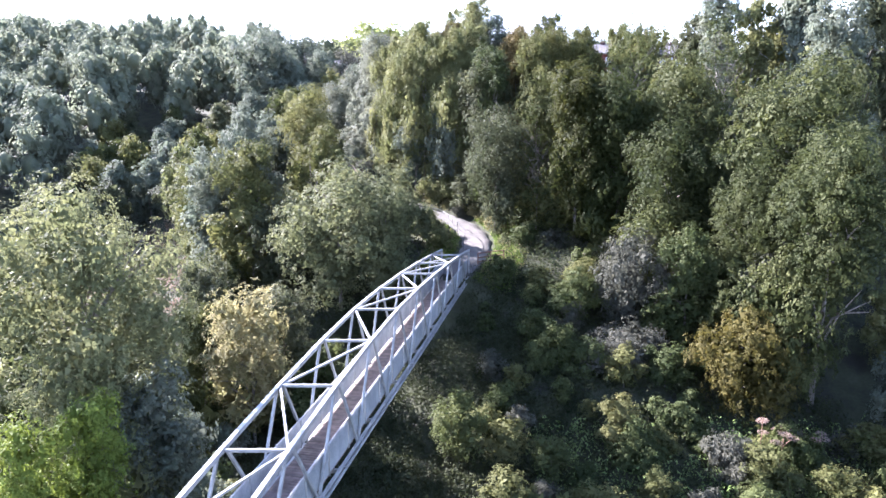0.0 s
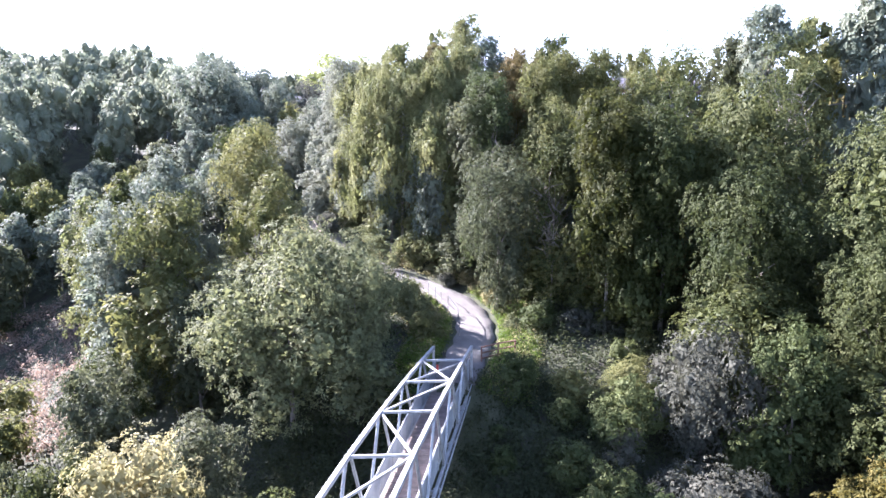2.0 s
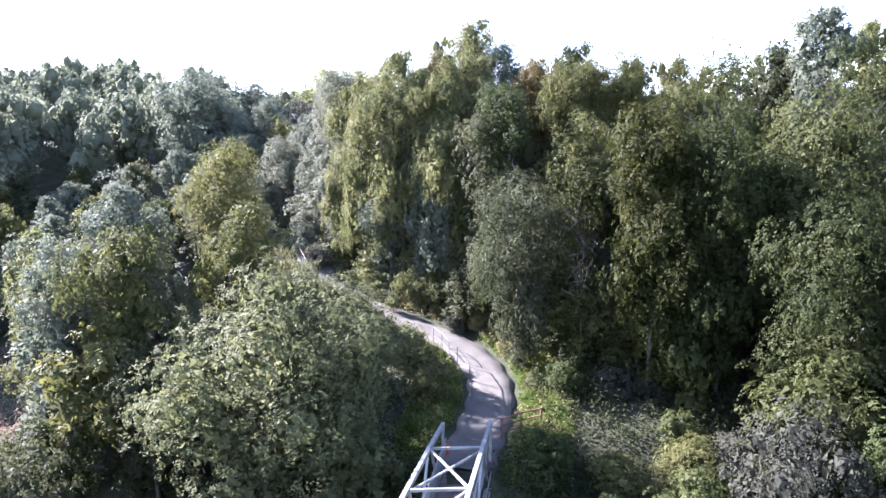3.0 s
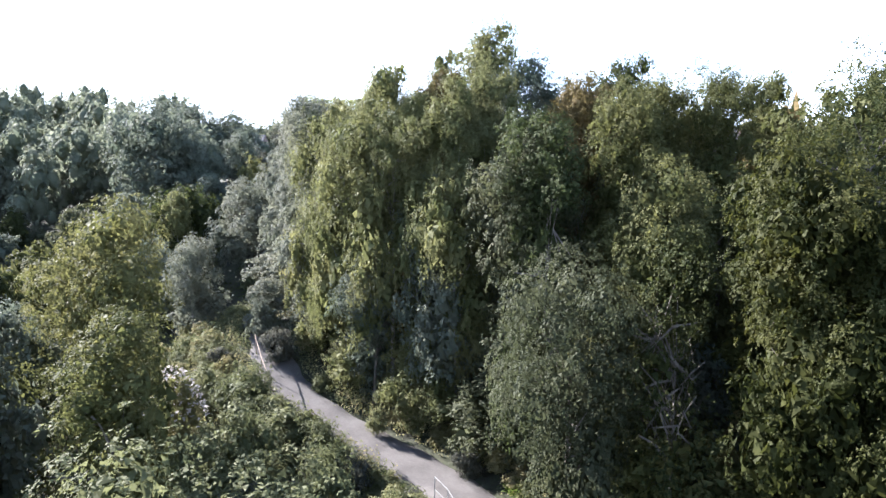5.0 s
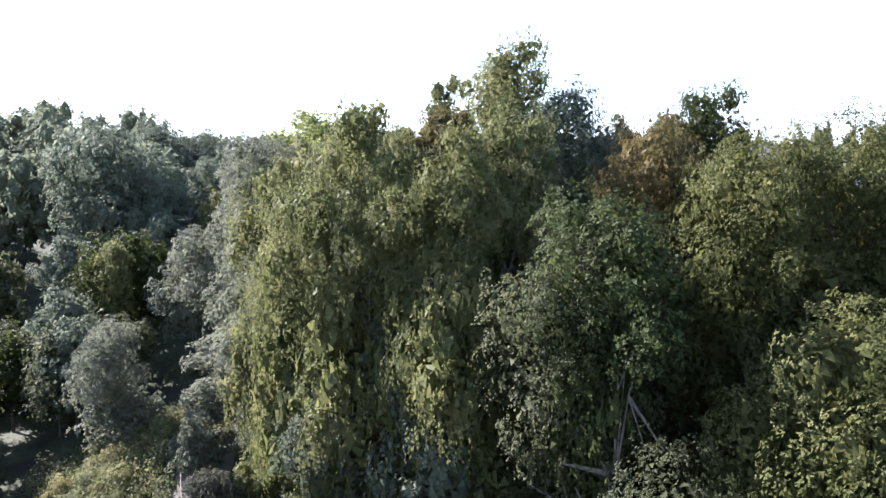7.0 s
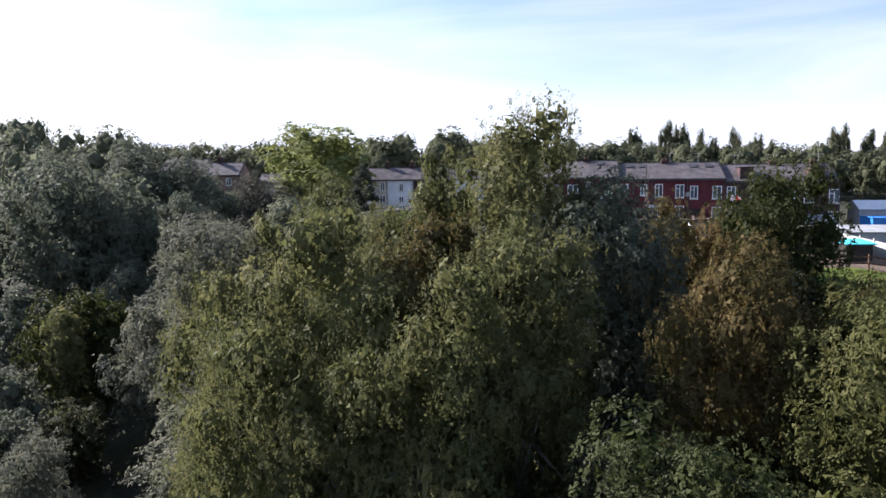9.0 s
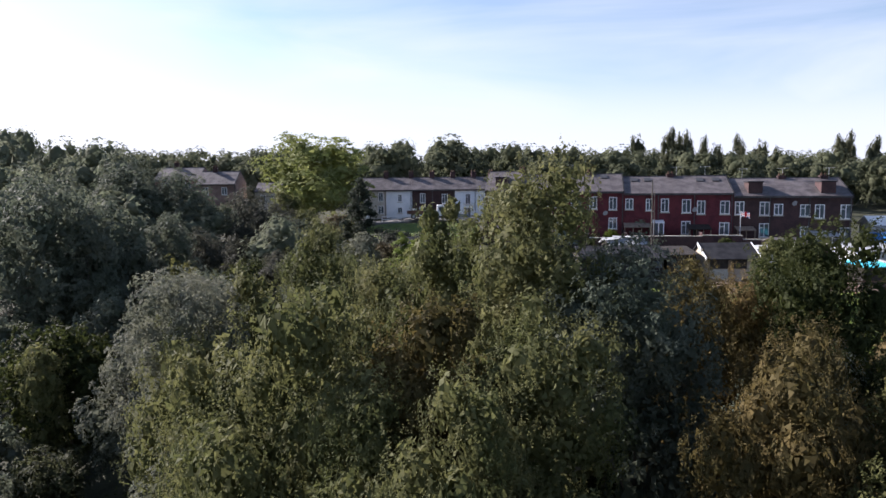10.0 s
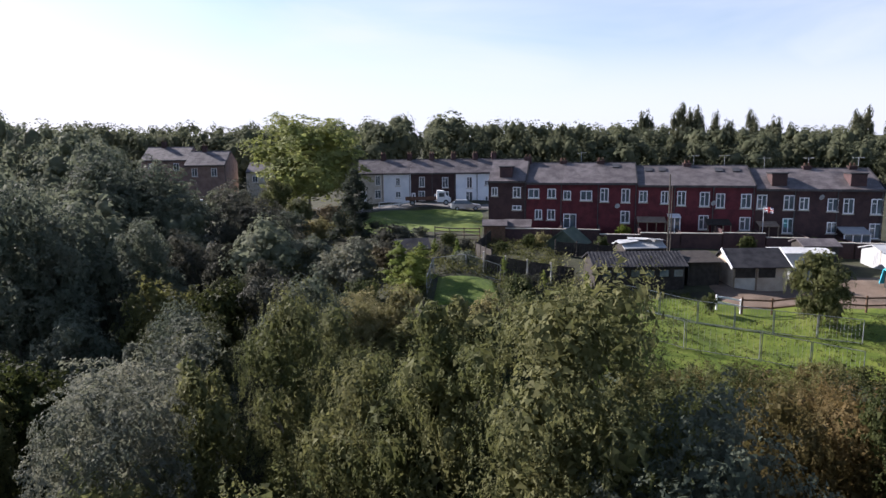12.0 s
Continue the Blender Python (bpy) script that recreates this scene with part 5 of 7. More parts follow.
tree("oak", -25.9, 90.5, 8.6, 2.6)
tree("greywillow", -21.8, 88.3, 8.6, 2.7)
tree("birch", -5.0, 91.0, 14.4, 2.5)
tree("birch", 0.9, 89.5, 14.4, 2.7, detail="hidden")
tree("alder", 8.7, 89.4, 15.2, 2.8, detail="hidden")
tree("orange", 11.8, 90.7, 13.6, 2.2, detail="hidden")
tree("birch", 15.5, 91.3, 14.5, 1.9, detail="hidden")
tree("orange", 24.2, 87.9, 15.2, 2.2, detail="hidden")
tree("alder", 30.3, 90.3, 14.7, 2.6, detail="hidden")
tree("birch", 35.3, 90.7, 13.5, 1.9, detail="hidden")
tree("olive", 39.6, 90.8, 13.9, 2.6, detail="hidden")
tree("birch", 42.4, 88.2, 15.6, 2.4, detail="hidden")
tree("greywillow", 50.5, 88.9, 15.5, 2.5, detail="hidden")
tree("alder", -49.8, 95.5, 6.5, 3.0, detail="far")
tree("alder", -38.2, 92.4, 8.2, 2.0, detail="far")
tree("olive", -34.5, 92.7, 7.0, 2.6, detail="hidden")
tree("greywillow", -28.7, 94.6, 8.0, 2.1, detail="far")
tree("silver", -14.8, 92.8, 14.3, 3.2, detail="near")
tree("greywillow", -10.0, 94.8, 16.8, 2.2, detail="near")
tree("birch", -5.3, 95.3, 12.2, 2.0, detail="hidden")
tree("olive", -1.3, 93.6, 13.3, 2.5, detail="hidden")
tree("greywillow", 8.5, 94.5, 13.8, 2.5, detail="hidden")
tree("greywillow", 36.2, 94.2, 13.6, 2.6, detail="hidden")
tree("birch", 43.3, 94.5, 13.9, 2.2, detail="hidden")
tree("olive", -48.6, 100.1, 9.3, 2.3, detail="far")
tree("oak", -42.5, 97.4, 6.2, 3.0, detail="hidden")
tree("alder", -40.1, 100.6, 9.3, 2.3, detail="far")
tree("olive", -35.8, 99.3, 8.5, 2.8, detail="far")
tree("greywillow", -14.4, 100.3, 15.2, 2.1)
tree("alder", -12.0, 97.8, 17.0, 2.0, detail="near")
tree("birch", -0.1, 100.1, 15.3, 2.1)
tree("birch", 4.2, 100.2, 15.2, 2.3, detail="hidden")
tree("greywillow", -46.2, 104.8, 8.0, 2.5, detail="far")
tree("greywillow", -33.2, 101.8, 11.7, 2.3, detail="far")
tree("alder", -28.9, 104.2, 13.6, 3.0)
tree("oak", -11.8, 104.6, 16.8, 2.0)
tree("greywillow", -49.6, 107.9, 10.7, 2.1, detail="far")
tree("oak", -42.4, 108.1, 11.2, 2.1, detail="far")
tree("greywillow", -39.6, 108.6, 9.2, 2.1, detail="far")
tree("alder", -23.4, 109.5, 15.7, 1.9)
tree("olive", -16.9, 107.1, 16.9, 3.0)
tree("birch", -7.1, 108.8, 15.7, 2.2, detail="hidden")
tree("shrub", 4.0, 27.9, 0.0, 1.0, 1.7, detail="hidden")
tree("olive", 5.3, 27.5, 0.0, 1.9, 3.0, detail="hidden")
tree("olive", 7.4, 28.8, 0.0, 1.7, 3.0, detail="near")
tree("olive", 10.6, 27.4, 0.0, 1.0, 1.8, detail="hidden")
tree("greyshrub", 13.6, 27.3, 0.0, 1.3, 2.1, detail="hidden")
tree("shrub", 15.6, 28.9, 0.0, 1.5, 2.8)
tree("olive", 17.3, 27.9, 0.0, 1.7, 2.6, detail="hidden")
tree("olive", 20.7, 28.4, 0.0, 1.7, 2.9)
tree("olive", 22.7, 28.1, 0.0, 1.1, 1.6, detail="hidden")
tree("olive", 3.4, 29.5, 0.0, 1.8, 3.0, detail="near")
tree("greyshrub", 5.1, 30.5, 0.0, 1.0, 1.7)
tree("greyshrub", 8.5, 30.0, 0.0, 1.0, 1.4)
tree("olive", 11.0, 30.7, 0.0, 1.2, 2.1, detail="near")
tree("greyshrub", 13.0, 29.5, 0.0, 1.1, 2.0)
tree("shrub", 15.9, 30.8, 0.0, 1.0, 1.8)
tree("olive", 16.9, 31.5, 0.0, 1.8, 2.9, detail="near")
tree("olive", 19.9, 30.4, 0.0, 1.4, 2.6, detail="near")
tree("shrub", 23.7, 30.3, 0.0, 2.0, 3.2, detail="far")
tree("olive", 3.5, 34.0, 0.0, 1.7, 2.5, detail="near")
tree("shrub", 5.8, 32.8, 0.0, 1.4, 2.6, detail="near")
tree("shrub", 7.5, 31.9, 0.0, 1.1, 1.7)
tree("shrub", 10.5, 33.2, 0.0, 2.0, 3.0, detail="near")
tree("olive", 12.2, 34.0, 0.0, 1.1, 1.7)
tree("greyshrub", 15.3, 32.4, 0.0, 1.8, 2.9, detail="near")
tree("shrub", 18.8, 33.6, 0.0, 1.9, 2.7)
tree("shrub", 20.0, 33.0, 0.0, 1.3, 2.2)
tree("olive", 23.7, 33.8, 0.0, 1.7, 2.8)
tree("olive", 2.5, 35.8, 0.0, 1.2, 2.0)
tree("greyshrub", 4.5, 35.9, 0.0, 1.1, 1.9)
tree("olive", 8.6, 36.5, 0.0, 0.8, 1.4, detail="far")
tree("olive", 9.8, 34.5, 0.0, 1.7, 3.0, detail="near")
tree("shrub", 14.0, 35.3, 0.0, 1.0, 1.8, detail="far")
tree("shrub", 14.5, 34.5, 0.0, 1.0, 1.6, detail="near")
tree("olive", 18.3, 34.4, 0.0, 1.2, 1.8, detail="hidden")
tree("greyshrub", 19.9, 34.4, 0.0, 1.0, 1.7, detail="hidden")
tree("greyshrub", 22.9, 34.5, 0.0, 1.3, 1.8)
tree("shrub", 3.5, 37.6, 0.0, 1.2, 2.0, detail="near")
tree("olive", 4.5, 38.8, 0.0, 1.0, 1.9)
tree("shrub", 7.2, 37.8, 0.0, 0.9, 1.8)
tree("olive", 11.3, 39.1, 0.0, 1.6, 2.9, detail="near")
tree("shrub", 13.8, 39.0, 0.0, 1.7, 3.0, detail="near")
tree("shrub", 14.6, 37.1, 0.0, 0.9, 1.5)
tree("greyshrub", 3.1, 40.0, 0.0, 1.4, 2.1, detail="near")
tree("shrub", 6.2, 40.8, 0.0, 1.4, 2.1, detail="near")
tree("shrub", 8.9, 40.6, 0.0, 1.8, 2.6, detail="near")
tree("shrub", 16.2, 40.3, 0.0, 1.1, 1.9, detail="near")
tree("shrub", 18.7, 41.5, 0.0, 0.8, 1.5, detail="hidden")
tree("shrub", 20.9, 40.1, 0.0, 0.9, 1.7, detail="hidden")
tree("shrub", 23.1, 39.9, 0.0, 1.1, 1.7, detail="hidden")
tree("shrub", 2.9, 43.9, 0.0, 0.9, 1.4, detail="near")
tree("shrub", 5.9, 43.0, 0.0, 1.4, 2.7, detail="near")
tree("greyshrub", 8.8, 44.0, 0.0, 1.2, 2.4, detail="near")
tree("olive", 11.3, 43.0, 0.0, 0.7, 1.4, detail="far")
tree("shrub", 15.4, 43.7, 0.0, 2.1, 3.0, detail="near")
tree("olive", 18.2, 44.0, 0.0, 0.9, 1.5, detail="hidden")
tree("greyshrub", 20.0, 42.4, 0.0, 0.9, 1.5, detail="hidden")
tree("greyshrub", 24.0, 42.6, 0.0, 1.7, 3.0, detail="hidden")
tree("shrub", 2.9, 45.8, 0.0, 0.5, 0.9)
tree("shrub", 6.5, 46.6, 0.0, 1.0, 1.8, detail="near")
tree("shrub", 8.6, 46.0, 0.0, 1.5, 2.4)
tree("shrub", 11.5, 46.6, 0.0, 1.5, 2.9)
tree("greyshrub", 17.6, 45.2, 0.0, 1.7, 2.8, detail="hidden")
tree("shrub", 19.8, 44.9, 0.0, 1.5, 2.5, detail="hidden")
tree("greyshrub", 22.0, 45.0, 0.0, 1.3, 1.9, detail="hidden")
tree("shrub", 4.5, 48.8, 0.0, 1.4, 2.6, detail="near")
tree("olive", 7.1, 47.9, 0.0, 1.5, 2.3, detail="near")
tree("olive", 10.3, 47.7, 0.0, 2.0, 3.2, detail="near")
tree("greyshrub", 12.1, 48.7, 0.0, 1.5, 2.6, detail="near")
tree("shrub", 21.2, 48.9, 0.0, 1.6, 2.6, detail="hidden")
tree("shrub", 10.8, 50.6, 0.0, 1.4, 2.1, detail="near")
tree("shrub", 16.6, 50.9, 0.0, 1.0, 1.5, detail="hidden")
tree("shrub", 19.8, 50.2, 0.0, 1.4, 2.0, detail="hidden")
tree("shrub", 23.0, 51.2, 0.0, 0.9, 1.4, detail="hidden")
tree("olive", 12.6, 53.2, 0.0, 1.0, 2.0, detail="hidden")
tree("shrub", 15.5, 52.6, 0.0, 0.8, 1.3, detail="hidden")
tree("shrub", 17.3, 53.7, 0.0, 1.8, 2.7, detail="hidden")
tree("olive", 20.3, 53.4, 0.0, 1.9, 3.1, detail="hidden")
tree("shrub", 22.4, 52.8, 0.0, 1.4, 2.0, detail="hidden")
tree("greyshrub", 12.9, 55.5, 0.0, 1.5, 2.8, detail="hidden")
tree("greyshrub", 16.2, 56.0, 0.0, 0.8, 1.4, detail="hidden")
tree("olive", 20.3, 54.4, 0.0, 1.1, 1.8, detail="hidden")
tree("olive", 24.1, 55.3, 0.0, 1.1, 1.7, detail="hidden")
tree("shrub", -21.6, 17.0, 0.0, 1.6, 2.3, detail="hidden")
tree("olive", -18.3, 15.6, 0.0, 1.5, 2.2, detail="hidden")
tree("alder", -22.0, 18.8, 0.0, 2.2, 3.3, detail="hidden")
tree("alder", -17.6, 18.3, 0.0, 1.1, 2.1, detail="hidden")
tree("olive", -14.7, 19.3, 0.0, 2.1, 3.5, detail="hidden")
tree("shrub", -11.6, 18.9, 0.0, 1.7, 2.6, detail="hidden")
tree("shrub", -8.3, 18.4, 0.0, 1.0, 1.6, detail="hidden")
tree("alder", -22.0, 23.7, 0.0, 1.1, 2.1, detail="hidden")
tree("olive", -18.4, 23.3, 0.0, 1.6, 3.2, detail="hidden")
tree("alder", -16.1, 23.1, 0.0, 1.5, 2.9, detail="hidden")
tree("olive", -11.6, 23.1, 0.0, 1.8, 2.8, detail="hidden")
tree("alder", -9.1, 22.5, 0.0, 2.0, 3.5, detail="hidden")
tree("shrub", -22.6, 27.1, 0.0, 1.4, 2.6, detail="hidden")
tree("olive", -17.9, 27.0, 0.0, 1.3, 2.5, detail="hidden")
tree("olive", -9.2, 25.7, 0.0, 1.6, 2.4, detail="hidden")
tree("shrub", -18.8, 29.2, 0.0, 2.4, 3.6, detail="hidden")
tree("shrub", -14.8, 29.1, 0.0, 1.4, 2.5, detail="hidden")
tree("olive", -11.1, 30.3, 0.0, 1.9, 2.9)
tree("alder", -7.4, 30.4, 0.0, 1.5, 2.3, detail="hidden")
tree("olive", -22.2, 33.3, 0.0, 2.4, 3.8, detail="hidden")
tree("alder", -19.7, 32.2, 0.0, 1.5, 2.7, detail="hidden")
tree("alder", -15.3, 33.3, 0.0, 2.2, 3.5, detail="hidden")
tree("shrub", -12.5, 32.3, 0.0, 1.9, 3.0)
tree("olive", -8.1, 33.8, 0.0, 1.5, 3.0, detail="hidden")
tree("alder", -19.1, 37.3, 0.0, 1.6, 2.4, detail="hidden")
tree("olive", -15.0, 36.3, 0.0, 2.4, 3.6, detail="hidden")
tree("alder", -12.9, 36.4, 0.0, 1.5, 2.6)
tree("shrub", -7.5, 36.1, 0.0, 1.6, 2.6, detail="hidden")
tree("alder", -23.1, 40.4, 0.0, 2.0, 3.5, detail="hidden")
tree("alder", -17.9, 40.0, 0.0, 1.7, 2.6, detail="hidden")
tree("shrub", -15.2, 40.8, 0.0, 1.6, 2.6, detail="hidden")
tree("olive", -12.7, 39.6, 0.0, 1.6, 2.4, detail="far")
tree("shrub", -8.6, 38.9, 0.0, 1.9, 3.0)
tree("alder", -22.7, 44.0, 0.0, 1.4, 2.2, detail="hidden")
tree("shrub", -8.1, 42.9, 0.0, 2.6, 3.9, detail="near")
tree("greyshrub", -12.8, 57.6, 0.0, 2.0, 3.4, detail="hidden")
tree("greywillow", -6.3, 56.5, 0.0, 1.3, 2.5, detail="hidden")
tree("shrub", 7.5, 57.5, 0.0, 1.0, 1.6)
tree("greyshrub", -16.8, 59.7, 0.0, 1.1, 2.1, detail="hidden")
tree("shrub", -13.0, 59.7, 0.0, 1.1, 1.6, detail="hidden")
tree("alder", -11.3, 58.4, 0.0, 1.9, 3.2, detail="hidden")
tree("greywillow", -8.1, 59.3, 0.0, 1.6, 2.5)
tree("greywillow", -5.2, 59.5, 0.0, 1.0, 1.9)
tree("alder", -17.0, 62.6, 0.0, 1.6, 2.6, detail="hidden")
tree("greywillow", -13.3, 60.9, 0.0, 1.6, 3.0, detail="hidden")
tree("shrub", 7.3, 60.8, 0.0, 1.7, 3.3)
tree("greyshrub", 5.9, 64.6, 0.0, 1.2, 2.1, detail="hidden")
tree("greywillow", 7.5, 67.6, 0.0, 1.4, 2.7, detail="hidden")
tree("shrub", 4.4, 69.7, 0.0, 1.8, 3.1)
tree("greywillow", 0.6, 72.1, 0.0, 1.3, 2.1, detail="hidden")
tree("shrub", 3.5, 71.7, 0.0, 1.4, 2.1, detail="hidden")
tree("alder", 7.5, 70.8, 0.0, 1.3, 2.2, detail="hidden")
tree("greyshrub", -4.4, 74.7, 0.0, 1.4, 2.4, detail="hidden")
tree("alder", -0.2, 73.2, 0.0, 1.6, 2.5, detail="hidden")
tree("shrub", 0.9, 73.2, 0.0, 1.2, 2.1, detail="hidden")
tree("greywillow", 7.5, 73.7, 0.0, 1.9, 3.3, detail="hidden")
tree("greyshrub", -4.9, 76.3, 0.0, 1.6, 3.3, detail="hidden")
tree("shrub", -3.7, 77.3, 0.0, 1.5, 2.9, detail="hidden")
tree("greywillow", -0.4, 75.6, 0.0, 1.9, 3.3, detail="hidden")
tree("greywillow", 3.3, 77.3, 0.0, 1.5, 2.6, detail="hidden")
tree("alder", 7.6, 75.4, 0.0, 1.5, 2.7, detail="hidden")
tree("greywillow", -5.3, 78.7, 0.0, 2.0, 3.2, detail="hidden")
tree("shrub", -3.1, 79.4, 0.0, 2.0, 3.2)
tree("alder", 0.8, 79.2, 0.0, 1.5, 2.3, detail="hidden")
tree("greywillow", 4.0, 78.7, 0.0, 1.1, 2.0, detail="hidden")
tree("greywillow", 6.4, 78.1, 0.0, 1.9, 3.2, detail="hidden")
tree("shrub", -6.2, 81.5, 0.0, 1.5, 2.2, detail="hidden")
tree("shrub", -0.7, 82.2, 0.0, 1.3, 2.0, detail="hidden")
tree("greyshrub", 5.0, 80.7, 0.0, 1.1, 1.7, detail="hidden")
tree("alder", 5.5, 81.6, 0.0, 1.1, 1.8, detail="hidden")
tree("olive", 13.4, 74.0, 17.6, 2.8, detail="near")
tree("ash", 11.4, 74.5, 21.2, 1.6, detail="nearest")
tree("olive", 12.2, 72.0, 17.9, 2.2, detail="near")
tree("olive", 14.2, 72.0, 17.9, 2.4, detail="near")



def free(x, y, r, k=0.75):
    return all((x - a) ** 2 + (y - b) ** 2 > (k * (r + c)) ** 2 for a, b, c in PLACED)


def open_ground(x, y):
    """Fields, gardens, lanes and houses, where no wood stands."""
    return (y > 94.5 and x > 5 and y < 165) or (y > 102 and x > -2 and y < 165) or (y > 118 and x > -9 and y < 166) or (y > 158 and -60 < x < 60 and y < 196) or (x > 40 and y > 100 and y < 175)


# pale shrubs along the path's verge
for i in range(26):
    k = i / 25
    px, py = WAY[int((0.30 + 0.62 * k) * (len(WAY) - 1))][:2]
    side = -1.0 if i % 5 else 0.9
    x, y = px + side * rng.uniform(2.2, 3.0) - 0.3, py - rng.uniform(0.4, 1.2)
    tree(("willow", "cream", "greyshrub", "willow")[i % 4], x, y, 0, rng.uniform(0.6, 0.95), rng.uniform(0.9, 1.7), "near")

# bushes that close over the far end of the path and stand along the bank below it
for kind, x, y, r, tall in (("greyshrub", -8.6, 74.3, 1.3, 2.1), ("silver", -9.8, 77.0, 1.5, 2.5), ("silver", -10.4, 80.5, 1.7, 3.0), ("willow", -1.6, 60.6, 1.5, 2.6), ("greyshrub", -3.9, 63.0, 1.6, 2.7),
                            ("willow", -6.4, 65.2, 1.7, 3.3), ("willow", -9.0, 67.6, 1.7, 3.1), ("willow", -11.4, 70.4, 1.7, 2.4), ("willow", -0.4, 58.4, 1.2, 2.0), ("shrub", -8.2, 63.4, 1.3, 1.8)):
    tree(kind, x, y, 0, r, tall, "near")

# mounds of pale bramble on the sunny bank
for i in range(22):
    x, y = -10.2 + 2.6 * math.sin(i * 2.1) - 0.12 * i, 63.5 + 0.55 * i + 0.7 * math.cos(i * 3.7)
    if path_near(x, y)[0] > 2.0:
        tree("cream" if i % 3 else "willow", x, y, 0, rng.uniform(0.9, 1.4), rng.uniform(0.9, 1.5), "near")

for kind, x, y, top, r in (("willow", -1.5, 58.0, 3.5, 1.4), ("willow", -4.2, 58.8, 5.0, 1.9), ("willow", -7.4, 60.6, 5.7, 2.1), ("greyshrub", -6.0, 57.0, 4.6, 1.8)):
    tree(kind, x, y, top, r, detail="near")
for i in range(18):
    x, y = -14.4 + 2.2 * math.sin(i * 2.3), 75.5 + 0.58 * i + 0.6 * math.cos(i * 3.1)
    if path_near(x, y)[0] > 2.0:
        tree("cream" if i % 3 else "willow", x, y, 0, rng.uniform(1.0, 1.5), rng.uniform(1.0, 1.7), "near")

# woods farther off, each one object
for gy in np.arange(96, 185, 6.5):
    for gx in np.arange(-130, -6, 6.5):
        x, y = gx + rng.uniform(-2.5, 2.5), gy + rng.uniform(-2.5, 2.5)
        if y < 112 and x > -48 or open_ground(x, y) or not free(x, y, 2.5, 0.7) or x < -0.95 * (y - 20):
            continue
        if -27 < x < -5 and 128 < y < 166:
            continue
        tall = rng.uniform(9, 13) + 3.5 * smooth(-25, -60, x)
        if -0.42 * (y - 62) < x:
            tall = min(tall, max(4.0, (19.0 if x < -0.2 * (y - 62) else 17.6) - ground_z(x, y)))
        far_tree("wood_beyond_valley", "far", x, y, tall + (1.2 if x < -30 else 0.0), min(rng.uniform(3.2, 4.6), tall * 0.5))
for gy in np.arange(30, 96, 7):
    for gx in np.arange(-95, -44, 7):
        x, y = gx + rng.uniform(-2.5, 2.5), gy + rng.uniform(-2.5, 2.5)
        if x > -0.95 * (y + 14) and free(x, y, 2.5, 0.7):
            far_tree("wood_beyond_valley", "far", x, y, rng.uniform(11, 17), rng.uniform(3.5, 4.8))
for gy in np.arange(194, 240, 11):
    for gx in np.arange(-190, 230, 7.5):
        x, y = gx + rng.uniform(-3, 3), gy + rng.uniform(-4, 4)
        if abs(x) > 40 + 0.75 * (y - 55) or y < 202 and -52 < x < -22:
            continue
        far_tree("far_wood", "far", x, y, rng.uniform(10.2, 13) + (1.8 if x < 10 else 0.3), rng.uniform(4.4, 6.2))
for x, y, tall in ((50.5, 208, 15.0), (57.0, 207, 16.4), (59.2, 208, 15.4), (62.0, 208, 15.8), (65.8, 209, 15.2), (68.0, 208, 13.6), (73.6, 208, 16.0), (78.8, 209, 14.4), (84.0, 210, 12.6), (97.0, 208, 15.6), (99.6, 209, 16.4), (105.0, 208, 14.8), (110.0, 209, 15.6), (121.0, 208, 15.0)):
    far_tree("far_poplars", "poplar", x, y, tall + 0.6, 2.1)
for g, label in (("wood_beyond_valley", "dark mixed wood filling the valley side"), ("far_wood", "belt of distant trees behind the houses"), ("far_poplars", "row of tall narrow poplars behind the houses")):
    w = new(g, raw_mesh(g, np.vstack(FAR_V[g]), np.vstack(FAR_F[g]), LEAF[{"far_poplars": "poplar", "far_wood": "far_hazed"}.get(g, "far")]))
    tagged(w, label, "trees", kind="stuff")

# ---- low plants ----
rp = np.random.default_rng(11)


def spread(n, x0, x1, y0, y1, keep):
    x, y = rp.uniform(x0, x1, n), rp.uniform(y0, y1, n)
    d, _ = path_near(x, y)
    off = np.abs(x - (0.93 + BRIDGE_LEAN * (y - 49.2)))
    ok = (d > np.where(y > 65, 1.5, 1.7)) & ~((off < 1.3) & (y > 44) & (y < 50)) & keep(x, y, d)
    return x[ok], y[ok]


# undergrowth and fern bank wear the bramble leaf, with shade in its colour
x, y = spread(4200, -12, 24, 18, 58, lambda x, y, d: (y < 49) | (x > 5) | (x < -2))
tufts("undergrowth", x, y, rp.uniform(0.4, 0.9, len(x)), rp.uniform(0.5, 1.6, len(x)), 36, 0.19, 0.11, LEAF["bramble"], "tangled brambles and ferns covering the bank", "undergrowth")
x, y = spread(3600, -9, 9, 18, 50, lambda x, y, d: y < 50)
tufts("fern_bank", x, y, rp.uniform(0.4, 0.9, len(x)), rp.uniform(0.4, 1.3, len(x)), 30, 0.17, 0.1, LEAF["bramble"], "ferns and brambles under the bridge, leaf colour darkened for shade", "undergrowth", seed=9)
x, y = spread(900, 5, 26, 22, 37, lambda x, y, d: (y < 36))
tufts("nettle_bed", x, y, rp.uniform(0.3, 0.7, len(x)), rp.uniform(0.6, 1.5, len(x)), 26, 0.2, 0.13, LEAF["nettle"], "bright green nettles and tall weeds", "weeds", seed=2)
x, y = spread(4200, -15, 10, 48, 86, lambda x, y, d: (d < 4.5) & ((d > 0.9) & (y > 66) | (d > 1.5)))
tufts("verge_plants", x, y, rp.uniform(0.25, 0.6, len(x)), rp.uniform(0.3, 1.0, len(x)) * np.where(y > 63, 1.35, 0.9), 30, 0.15, 0.075, LEAF["cream"], "pale seeding weeds along the path's verge", "weeds", seed=3)
